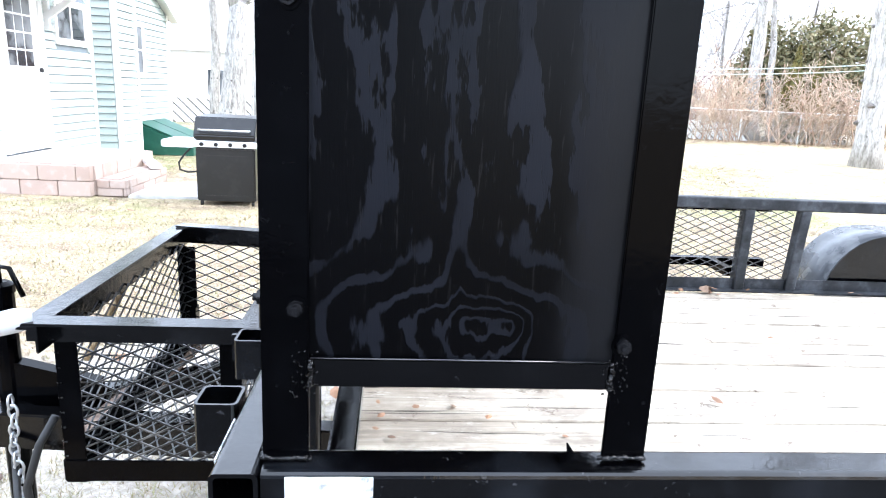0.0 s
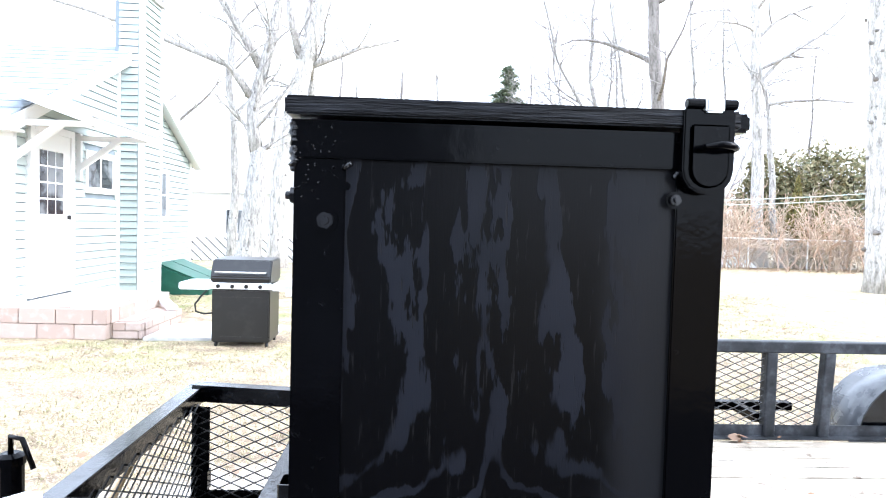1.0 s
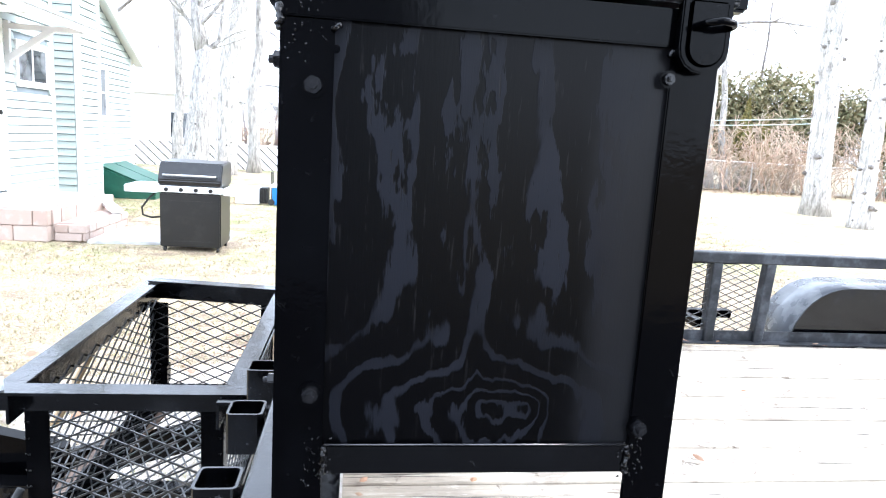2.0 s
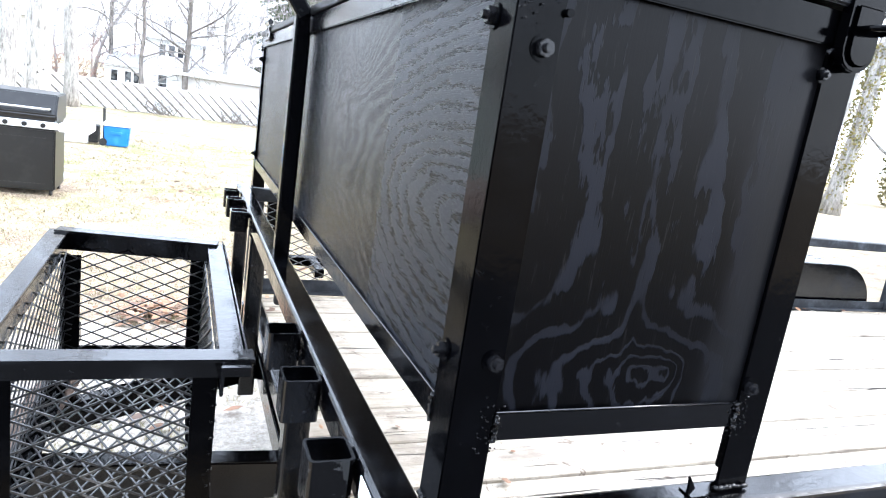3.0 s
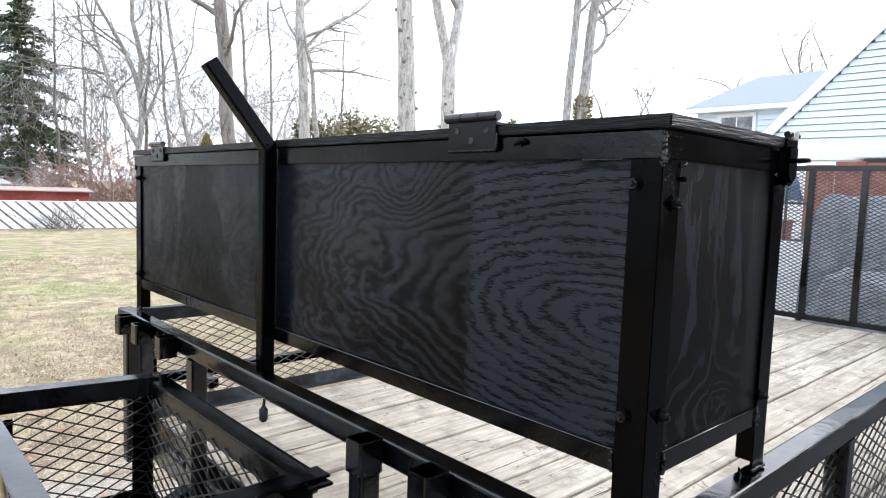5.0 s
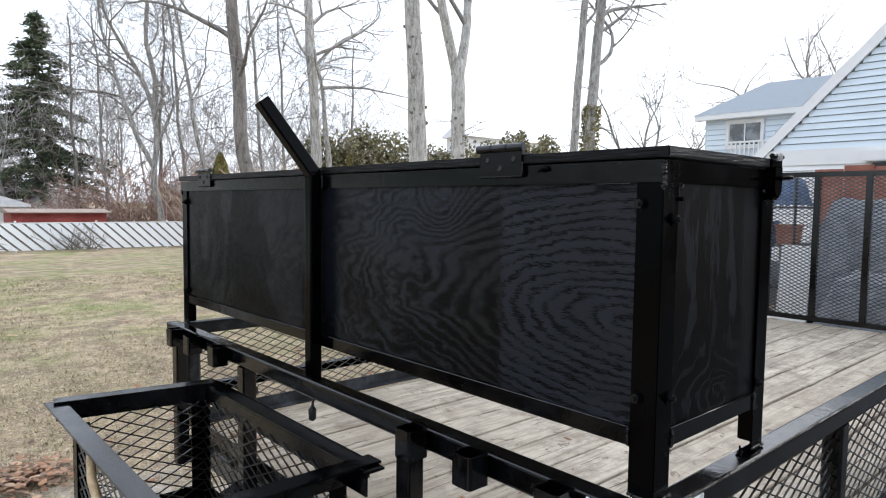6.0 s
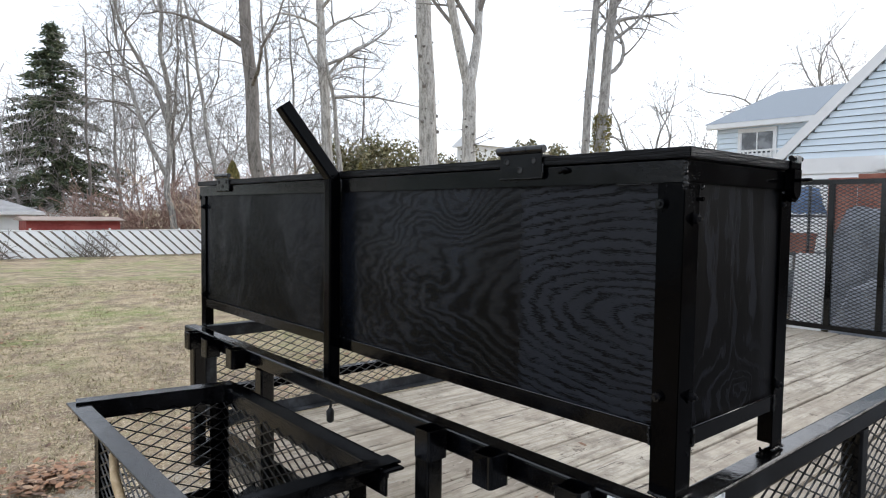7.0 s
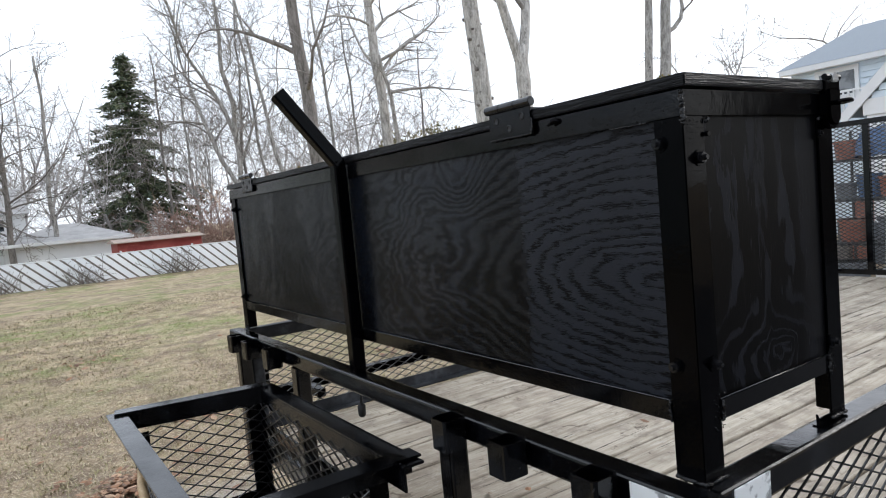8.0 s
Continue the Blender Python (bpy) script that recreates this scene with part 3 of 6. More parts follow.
def expanded(g, o, u, w, lu, lw, long_way=0.076, short_way=0.034, s=0.0036, trim=None):
    """Expanded steel from o along unit vectors u (long way) and w, lu by lw metres."""
    o, u, w = Vector(o), Vector(u), Vector(w)
    nrm = u.cross(w)
    nu, nw = max(1, round(2 * lu / long_way)), max(1, round(2 * lw / short_way))
    du, dw = lu / nu, lw / nw
    for i in range(nu):
        for j in range(nw + 1):
            if (i + j) % 2:
                continue
            for k in (1, -1):
                if not 0 <= j + k <= nw:
                    continue
                a, b = o + u * (i * du) + w * (j * dw), o + u * ((i + 1) * du) + w * ((j + k) * dw)
                if trim and not trim((a + b) / 2):
                    continue
                off = nrm * (0.0012 * k)
                ext = (b - a).normalized() * 0.0015
                g.beam(a + off - ext, b + off + ext, s, s * 0.9, nrm, False)
    return g


# ---- ground ----
def ease(v, lo, hi):
    t = min(1.0, max(0.0, (v - lo) / (hi - lo)))
    return t * t * (3 - 2 * t)


def land(x, y):
    """Height of the ground: level yard that falls away beyond the slatted fence."""
    fall = 0.28 * ease(y, 13, 25) + 1.0 * ease(y, 25.5, 33)
    return -fall * (1 - ease(x, 8.5, 12.5))


g = Geo()
xs = sorted(set([-900, -300, -120, -60, -35] + [-24 + i for i in range(0, 53)] + [40, 60, 120, 300, 900]))
ys = sorted(set([-900, -300, -120, -60, -30, -15, -8] + [-4 + i for i in range(0, 45)] + [46, 60, 90, 150, 300, 900]))
rng = random.Random(3)
for y in ys:
    for x in xs:
        inside = -24 < x < 28 and -4 < y < 40
        g.v.append((x, y, land(x, y) + (rng.uniform(-0.012, 0.012) if inside else 0)))
nx = len(xs)
for j in range(len(ys) - 1):
    for i in range(nx - 1):
        k = j * nx + i
        g.f.append((k, k + 1, k + nx + 1, k + nx))
ground = single("ground", g, LAWN, "straw-coloured winter lawn with faint green patches", "lawn", kind="structure", smooth=True)

# ---- unseen walls added behind the camera to shape the chest's reflections ----
a = Mat("dark_boards", (0.05, 0.045, 0.04), 0.8)
a.color(a.mix(a.step(a.noise(1, 4, 0.6, a.vec((12, 1, 0.8))), 0.4, 0.65), (0.07, 0.058, 0.048), (0.14, 0.115, 0.095)))
b = Mat("grey_boards", (0.2, 0.2, 0.21), 0.8)
b.color(b.mix(b.step(b.noise(1, 4, 0.6, b.vec((12, 1, 0.8))), 0.4, 0.65), (0.28, 0.29, 0.32), (0.40, 0.41, 0.44)))
# the open stretch between the two walls lets sky reflect in the end
for x0, x1, mat in ((-3.0, 0.6, b.m), (8.5, 34, a.m)):
    single("wall_south", Geo().box(x0, x1, -5.2, -5.0, -0.1, 6.4), mat, "unseen board wall added for the black chest to reflect", "wall", kind="structure", bevel=0.02)

# unseen dark ground, added to darken what the black steel mirrors
single("driveway", Geo().box(-9, 29, -4.9, -0.42, -0.05, 0.012), ASPHALT, "unseen dark asphalt sheet added to darken reflections in the trailer", "driveway", kind="structure", bevel=0.004)

# ---- trailer ----
Y0, Y1, DECK, RAIL, REAR = -0.026, 2.19, 0.56, 1.0, 4.85
trailer = thing("utility_trailer", (2.5, 1.08, 0.0), "black steel utility trailer with weathered plank deck and mesh sides", "trailer")

part("front_rail", Geo().hollow((-0.026, Y0 - 0.004, RAIL - 0.026), (-0.026, Y1 + 0.03, RAIL - 0.026), 0.052, 0.005), WORN, trailer, "open-ended square steel tube")
part("side_rail", Geo().hollow((0.002, 0.0, RAIL - 0.027), (REAR - 0.05, 0.0, RAIL - 0.027), 0.052, 0.005), WORN, trailer)
part("side_rail", Geo().hollow((0.002, Y1 - 0.026, RAIL - 0.027), (REAR - 0.05, Y1 - 0.026, RAIL - 0.027), 0.052, 0.005), DUSTY, trailer)
# deck edge angles and frame below
part("deck_edge", angle_y(Geo(), 0.0, Y1, 0.005, 0.565, 1, 1, 0.055, 0.006, 0.05), WORN, trailer, bevel=0.001)
part("deck_edge", angle_x(Geo(), 0.06, REAR, 0.0, 0.565, 1, 1, 0.03, 0.006, 0.055), WORN, trailer, bevel=0.001)
part("deck_edge", angle_x(Geo(), 0.06, REAR, Y1 - 0.03, 0.565, -1, 1, 0.05, 0.006, 0.055), DUSTY, trailer, bevel=0.001)
for yy in (0.03, Y1 - 0.07):
    part("frame_channel", Geo().box(0.0, REAR, yy, yy + 0.05, 0.41, 0.515), WORN, trailer, bevel=0.004)
for i in range(9):
    xx = 0.01 + i * 0.63
    part("cross_member", Geo().box(xx, xx + 0.05, 0.08, Y1 - 0.07, 0.44, 0.516), WORN, trailer, bevel=0.003)
# uprights
for yy in (0.62, 1.506, 2.13):
    part("upright", Geo().hollow((-0.03, yy, 0.42), (-0.03, yy, RAIL - 0.053), 0.05, 0.005, (0, 1, 0)), WORN, trailer)
for xx in (0.03, 0.90, 1.75, 4.0, 4.75):
    part("upright", Geo().hollow((xx, 0.0, 0.565), (xx, 0.0, RAIL - 0.053), 0.05, 0.005, (0, 1, 0)), WORN, trailer)
    if xx != 0.9:
        part("upright", Geo().hollow((xx, Y1 - 0.026, 0.565), (xx, Y1 - 0.026, RAIL - 0.053), 0.05, 0.005, (0, 1, 0)), DUSTY, trailer)
part("upright", Geo().hollow((2.0, Y1 - 0.026, 0.565), (2.02, Y1 - 0.026, RAIL - 0.053), 0.05, 0.005, (0, 1, 0)), DUSTY, trailer, "slanted brace at the fender")
part("upright", Geo().hollow((1.95, 0.0, 0.565), (2.03, 0.0, RAIL - 0.053), 0.05, 0.005, (0, 1, 0)), WORN, trailer, "slanted brace at the fender")
# mesh sides
for yy in (0.0, Y1 - 0.026):
    part("mesh_panel", expanded(Geo(), (0.03, yy, 0.575), (1, 0, 0), (0, 0, 1), 1.94, 0.385), MESH, trailer, "expanded steel mesh")
    part("mesh_panel", expanded(Geo(), (4.0, yy, 0.575), (1, 0, 0), (0, 0, 1), 0.8, 0.385), MESH, trailer, "expanded steel mesh")
# rack outside the far side
part("side_rack", Geo().box(0.1, 2.0, 2.38, 2.43, 0.62, 0.66).box(0.1, 2.0, 2.38, 2.43, 0.9, 0.95).box(0.1, 0.15, 2.38, 2.43, 0.655, 0.905)
     .box(1.86, 1.91, 2.38, 2.43, 0.655, 0.905).box(0.3, 0.34, 2.19, 2.39, 0.62, 0.66).box(1.7, 1.74, 2.19, 2.39, 0.62, 0.66), BLACK, trailer, bevel=0.003)


def fender(ya, yb, skirt):
    x0, x1, top, low, r = 2.2, 3.86, 0.84, 0.56, 0.3
    prof = []
    for i in range(9):
        t = math.pi / 2 * i / 8
        prof.append((x0 + r - r * math.cos(t), low + (top - low) * math.sin(t)))
    for i in range(9):
        t = math.pi / 2 * i / 8
        prof.append((x1 - r + r * math.sin(t), low + (top - low) * math.cos(t)))
    g = Geo()
    n = len(prof)
    g.add([(x, y, z) for y in (ya, yb) for x, z in prof] + [(x, y, z - 0.012) for y in (ya, yb) for x, z in prof],
          [(i, i + 1, n + i + 1, n + i) for i in range(n - 1)] + [(2 * n + i + 1, 2 * n + i, 3 * n + i, 3 * n + i + 1) for i in range(n - 1)]
          + [(i + 1, i, 2 * n + i, 2 * n + i + 1) for i in range(n - 1)] + [(n + i, n + i + 1, 3 * n + i + 1, 3 * n + i) for i in range(n - 1)])
    s = Geo().prism([(x, z - 0.004) for x, z in prof], 1, skirt, skirt + 0.006)
    return g, s


for ya, yb, skirt in ((Y1, Y1 + 0.26, Y1 - 0.006), (Y0 - 0.26, Y0, Y0 + 0.002)):
    top, skirt_geo = fender(ya, yb, skirt)
    f = part("fender", top, FENDER, trailer, "grey rounded steel fender", smooth=True)
    part("skirt", skirt_geo, WORN, f, "black inner fender plate")
    for wx in (2.62, 3.44):
        w = Geo()
        yc = (ya + yb) / 2
        w.tube([(wx, yc - 0.09, 0.33), (wx, yc - 0.1, 0.33), (wx, yc + 0.1, 0.33), (wx, yc + 0.09, 0.33)], [0.24, 0.33, 0.33, 0.24], 28)
        wheel = part("wheel", w, RUBBER, trailer, smooth=False)
        part("rim", Geo().tube([(wx, yc - 0.101, 0.33), (wx, yc + 0.101, 0.33)], 0.2, 20), WHITE_PLASTIC, wheel)

# sockets on the front rail: (centre along the rail, open top)
for yy in (0.145, 0.36, 0.55, 1.62, 1.85, 2.03):
    sk = Geo().hollow((-0.083, yy, RAIL - 0.062), (-0.083, yy, RAIL + 0.004), 0.056, 0.004, (0, 1, 0))
    part("stake_socket", sk, WORN, trailer, "short square tube welded to the rail")
# reflective tape
part("tape", Geo().box(0.028, 0.123, Y0 - 0.003, Y0 - 0.0005, 0.952, 0.995), TAPE, trailer, "scuffed white reflective tape", bevel=0.0005)
part("tape", Geo().box(-0.0545, -0.0525, 0.005, 0.098, 0.952, 0.996), TAPE, trailer, "scuffed white reflective tape", bevel=0.0005)
# small tab on the side rail by the chest leg
part("tab", Geo().prism([(0.345, 1.0), (0.357, 1.0), (0.3445, 1.018), (0.343, 1.018)], 1, 0.005, 0.009), BLACK, trailer, bevel=0.001)
part("plate", Geo().box(0.334, 0.36, -0.012, 0.012, 0.9995, 1.0014), WORN, trailer, bevel=0.001)

# bent stanchion on the front rail
st = Geo().hollow((-0.02, 1.084, RAIL - 0.001), (-0.02, 1.084, 1.592), 0.037, 0.004, (0, 1, 0))
st.hollow((-0.016, 1.082, 1.58), (-0.158, 1.122, 1.782), 0.037, 0.004, (0, 1, 0))
stan = part("stanchion", st, BLACK, trailer, "black square tube bent forward at the top")
rng = random.Random(5)
pts = [(-0.003 + rng.uniform(-0.001, 0.001), 1.063 + rng.uniform(-0.002, 0.002), 1.545 + i * 0.0025) for i in range(24)]
part("weld_bead", Geo().tube(pts, [rng.uniform(0.002, 0.005) for _ in pts], 8), WELD, stan, smooth=True)

# tongue
part("tongue_beam", Geo().beam((0.05, 0.925, 0.475), (-1.35, 1.05, 0.475), 0.06, 0.1), EDGE, trailer, "black steel channel", bevel=0.004)
part("tongue_beam", Geo().beam((0.05, 1.62, 0.475), (-0.98, 1.0, 0.475), 0.05, 0.08), EDGE, trailer, "black steel channel", bevel=0.004)
part("tongue_brace", Geo().beam((-0.605, 0.84, 0.528), (-0.515, 1.63, 0.528), 0.10, 0.008).beam((-0.652, 0.845, 0.506), (-0.562, 1.635, 0.506), 0.008, 0.052), RUST, trailer, "rusty angle-iron brace under the basket", bevel=0.002)
part("coupler", Geo().box(-1.62, -1.32, 1.035, 1.125, 0.45, 0.54).box(-1.7, -1.6, 1.05, 1.11, 0.44, 0.52), WORN, trailer, bevel=0.01)
jack = part("jack", Geo().tube([(-0.9, 1.08, 0.12), (-0.9, 1.08, 0.83)], 0.032, 16), BLACK, trailer, "upright screw jack on the tongue", smooth=False)
part("cap", Geo().tube([(-0.9, 1.08, 0.828), (-0.9, 1.08, 0.85), (-0.9, 1.08, 0.858)], [0.036, 0.036, 0.02], 16), BLACK, jack)
part("crank", Geo().tube([(-0.9, 1.08, 0.855), (-0.9, 1.08, 0.9), (-0.86, 1.06, 0.9), (-0.82, 1.04, 0.83)], 0.007, 8), BLACK, jack, smooth=True)
part("bracket", Geo().prism([(-0.9, 0.64), (-0.66, 0.58), (-0.66, 0.50), (-0.9, 0.46)], 1, 1.06, 1.10), BLACK, jack)
part("foot", Geo().tube([(-0.9, 1.08, 0.0), (-0.9, 1.08, 0.014), (-0.9, 1.08, 0.12)], [0.08, 0.08, 0.026], 16), WORN, jack)
part("safety_hose", Geo().tube([(-0.60, 0.72, 0.66), (-0.63, 0.70, 0.60), (-0.66, 0.69, 0.5), (-0.66, 0.70, 0.38), (-0.7, 0.74, 0.32), (-0.78, 0.85, 0.36), (-0.86, 1.0, 0.5)], 0.009, 8), RUBBER, trailer, smooth=True)
for i in range(13):
    c = Vector((-0.80 + 0.004 * math.sin(i), 0.90, 0.60 - i * 0.026))
    ring = []
    for k in range(11):
        t = 2 * math.pi * k / 10
        off = Vector((0.011 * math.cos(t), 0, 0.018 * math.sin(t))) if i % 2 else Vector((0, 0.011 * math.cos(t), 0.018 * math.sin(t)))
        ring.append(tuple(c + off))
    part("chain_link", Geo().tube(ring, 0.0036, 6, False), ZINC, trailer, smooth=True)

# tape wrapped round the basket's corner
part("tape_wrap", Geo().tube([(-0.655, 0.60, 0.905), (-0.64, 0.612, 0.914), (-0.61, 0.63, 0.918), (-0.585, 0.645, 0.918)], [0.018, 0.024, 0.025, 0.02], 12), WHITE_PLASTIC, trailer, "grubby white tape wound on the rim corner", smooth=True)

# tongue basket
BZ = 0.912
basket = part("basket", angle_y(Geo(), 0.655, 1.56, -0.13, BZ, -1, -1, 0.004, 0.004), BLACK, trailer, "black mesh carrying basket over the tongue")
BX0, BX1, BY0, BY1 = -0.56, -0.178, 0.665, 1.50


def rim(p0, p1, out):
    """Angle-iron rim: flat leg outward on top, upright leg inside."""
    p0, p1, out = Vector(p0), Vector(p1), Vector(out)
    mid = out * 0.026
    gg = Geo().beam(p0 + mid, p1 + mid, 0.052, 0.006, (0, 0, 1))
    gg.beam(p0 + out * 0.003 - Vector((0, 0, 0.028)), p1 + out * 0.003 - Vector((0, 0, 0.028)), 0.006, 0.05, (0, 0, 1))
    return gg


part("rim", rim((BX0, 0.61, BZ - 0.003), (BX0, 1.60, BZ - 0.003), (-1, 0, 0)), WORN, basket, bevel=0.001)
part("rim", rim((BX1, 0.59, BZ - 0.003), (BX1, 1.52, BZ - 0.003), (1, 0, 0)), WORN, basket, bevel=0.001)
part("rim", rim((BX0 - 0.03, BY1 + 0.055, BZ + 0.004), (BX1 + 0.03, BY1 - 0.022, BZ + 0.004), (0, 1, 0)), WORN, basket, bevel=0.001)
part("rim", rim((BX0 - 0.05, BY0, BZ + 0.003), (BX1 + 0.06, BY0, BZ + 0.003), (0, -1, 0)), WORN, basket, bevel=0.001)
for xx, sx in ((BX0, 1), (BX1, -1)):
    for yy, sy in ((BY0, 1), (BY1, -1)):
        part("corner_post", angle_z(Geo(), 0.53, BZ - 0.05, xx, yy, sx, sy, 0.045), BLACK, basket, bevel=0.001)
part("bottom_bar", angle_x(Geo(), BX0, BX1 + 0.04, BY0 - 0.004, 0.535, 1, 1, 0.045, 0.005, 0.05), BLACK, basket, bevel=0.001)
part("bottom_bar", angle_x(Geo(), BX0, BX1, BY1 + 0.004, 0.535, -1, 1, 0.045, 0.005, 0.05), BLACK, basket, bevel=0.001)
part("bottom_bar", angle_y(Geo(), BY0, BY1, BX0 - 0.004, 0.535, 1, 1, 0.045, 0.005, 0.05), BLACK, basket, bevel=0.001)
part("bottom_bar", angle_y(Geo(), BY0, BY1, BX1 + 0.004, 0.535, -1, 1, 0.045, 0.005, 0.05), BLACK, basket, bevel=0.001)
for o, u, lu in (((BX0, BY0 + 0.004, 0.56), (1, 0, 0), BX1 - BX0), ((BX0, BY1 - 0.006, 0.56), (1, 0, 0), BX1 - BX0),
                 ((BX0 + 0.006, BY0, 0.56), (0, 1, 0), BY1 - BY0), ((BX1 - 0.006, BY0, 0.56), (0, 1, 0), BY1 - BY0)):
    part("mesh_panel", expanded(Geo(), o, u, (0, 0, 1), lu, 0.31), MESH, basket, "expanded steel mesh")
part("floor_mesh", expanded(Geo(), (BX0, BY0, 0.546), (0, 1, 0), (1, 0, 0), BY1 - BY0, BX1 - BX0), MESH, basket, "expanded steel mesh floor")
part("lug", Geo().box(BX0 + 0.03, BX0 + 0.05, 1.46, 1.5, 0.60, 0.66), BLACK, basket)

part("stake_handle", Geo().tube([(-0.585, 1.19, 0.872), (-0.60, 1.12, 0.84), (-0.605, 1.0, 0.78), (-0.61, 0.9, 0.72)], 0.011, 10), TAN, basket, "tan wooden handle hung on the basket rim", smooth=True)

# hanging plug below the rail
part("light_cord", Geo().tube([(-0.01, 1.095, 0.95), (-0.012, 1.1, 0.92), (-0.014, 1.1, 0.90)], 0.004, 8).tube([(-0.014, 1.1, 0.905), (-0.014, 1.1, 0.895), (-0.014, 1.1, 0.868), (-0.014, 1.1, 0.862)], [0.005, 0.012, 0.011, 0.006], 10), RUBBER, trailer, smooth=True)

# tailgate
GX = REAR
gate = part("tailgate", Geo().box(GX, GX + 0.04, 0.0, 2.14, 0.575, 0.615), WORN, trailer, "tall mesh ramp gate standing upright")
part("bar", Geo().box(GX, GX + 0.04, 0.0, 2.14, 1.765, 1.805), WORN, gate, bevel=0.003)
for yy in (0.0, 0.29, 0.65, 1.02, 1.39, 1.76, 2.1):
    part("bar", Geo().box(GX, GX + 0.04, yy, yy + 0.045, 0.61, 1.77), WORN, gate, bevel=0.003)
part("mesh_panel", expanded(Geo(), (GX + 0.044, 0.02, 0.6), (0, 1, 0), (0, 0, 1), 2.1, 1.185, 0.056, 0.030, 0.0065), MESH, gate, "expanded steel mesh")

# ---- chest on the rails ----
CW, CL, CB, CT = 0.434, 2.166, 1.087, 1.582
chest = thing("tool_chest", (0.218, 1.07, 1.0), "long black plywood chest in a welded angle-iron frame", "chest")
for xx, sx in ((0.0, 1), (CW, -1)):
    for yy, sy in ((0.0, 1), (CL, -1)):
        part("leg", angle_z(Geo(), RAIL + 0.001, CT - 0.038, xx, yy, sx, sy, 0.0505), BLACK, chest, bevel=0.0015)
# top ring, bottom ring
part("top_angle", angle_x(Geo(), -0.003, CW, -0.003, CT, 1, -1, 0.05, 0.005, 0.037), BLACK, chest, bevel=0.0015)
part("top_angle", angle_x(Geo(), 0.0, CW, CL + 0.0005, CT, -1, -1, 0.05, 0.005, 0.037), EDGE, chest, bevel=0.0015)
part("top_angle", angle_y(Geo(), 0.0, CL, -0.0035, CT, 1, -1, 0.05, 0.005, 0.037), EDGE, chest, bevel=0.0015)
part("top_angle", angle_y(Geo(), 0.0, CL, CW + 0.0005, CT, -1, -1, 0.05, 0.005, 0.037), EDGE, chest, bevel=0.0015)
part("bottom_angle", angle_x(Geo(), 0.0505, CW - 0.0505, 0.001, CB, 1, 1, 0.05, 0.005, 0.033), EDGE, chest, bevel=0.0018)
part("bottom_angle", angle_x(Geo(), 0.0505, CW - 0.0505, CL - 0.001, CB, -1, 1, 0.05, 0.005, 0.033), BLACK, chest, bevel=0.001)
part("bottom_angle", angle_y(Geo(), 0.0505, CL - 0.0505, 0.001, CB, 1, 1, 0.05, 0.005, 0.033), EDGE, chest, bevel=0.0015)
part("bottom_angle", angle_y(Geo(), 0.0505, CL - 0.0505, CW - 0.001, CB, -1, 1, 0.05, 0.005, 0.033), BLACK, chest, bevel=0.001)
# plywood
part("end_panel", Geo().box(0.006, CW - 0.006, 0.0065, 0.018, CB + 0.006, CT - 0.006), PLY_END, chest, "black-painted plywood with cathedral grain")
part("end_panel", Geo().box(0.006, CW - 0.006, CL - 0.018, CL - 0.0065, CB + 0.006, CT - 0.006), PLY_END, chest)
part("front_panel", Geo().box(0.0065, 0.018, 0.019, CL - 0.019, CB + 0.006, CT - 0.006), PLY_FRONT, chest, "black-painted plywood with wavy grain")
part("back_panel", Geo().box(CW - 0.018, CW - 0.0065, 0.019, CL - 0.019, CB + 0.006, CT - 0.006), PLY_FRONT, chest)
part("floor_panel", Geo().box(0.019, CW - 0.019, 0.019, CL - 0.019, CB + 0.006, CB + 0.018), BLACK, chest)
a = Mat("black_lid_edge", (0.012, 0.012, 0.013), 0.3, 0.0, 0.15)
v = a.noise(1, 5, 0.6, a.vec((14, 14, 190)))
a.color(a.mix(a.step(v, 0.5, 0.7), (0.003, 0.003, 0.0035), (0.016, 0.017, 0.02)))
a.bump(v, 0.8, 0.004)
LID = a.m
lid = part("lid", Geo().box(-0.008, 0.442, -0.012, CL + 0.012, CT + 0.0035, CT + 0.0215), LID, chest, "black plywood lid with ragged edge", bevel=0.002)

# glossy beads added to draw the highlight along the bottom angles' edges
a = Mat("polished_black_edge", (0.01, 0.01, 0.011), 0.12, 0.0, 1.0)
SHINY = a.m
part("edge_bead", Geo().tube([(0.052, 0.0015, CB + 0.0332), (CW - 0.052, 0.0015, CB + 0.0332)], 0.0013, 8), SHINY, chest, "thin glossy bead added to catch an edge highlight", smooth=True)
part("edge_bead", Geo().tube([(0.0015, 0.052, CB + 0.0332), (0.0015, CL - 0.052, CB + 0.0332)], 0.0011, 8), SHINY, chest, "thin glossy bead added to catch an edge highlight", smooth=True)

# weld beads at the corners
def weld(p0, p1, n, r, seed, parent):
    rr = random.Random(seed)
    p0, p1 = Vector(p0), Vector(p1)
    pts = [p0.lerp(p1, i / (2 * n)) + Vector([rr.uniform(-r, r) * 0.4 for _ in range(3)]) for i in range(2 * n + 1)]
    radii = [r * (1.15 if i % 2 else 0.7) * rr.uniform(0.7, 1.2) for i in range(2 * n + 1)]
    part("weld_bead", Geo().tube(pts, radii, 8), WELD, parent, smooth=True)


def spatter(x0, x1, y0, y1, z0, z1, n, seed, parent):
    """Tiny beads of weld spatter on the paint."""
    rr = random.Random(seed)
    gg = Geo()
    for _ in range(n):
        gg.blob((rr.uniform(x0, x1), rr.uniform(y0, y1), rr.uniform(z0, z1)), rr.uniform(0.0006, 0.0014), rr)
    tagged(part("weld_spatter", gg, WELD, parent, smooth=True), kind="stuff")


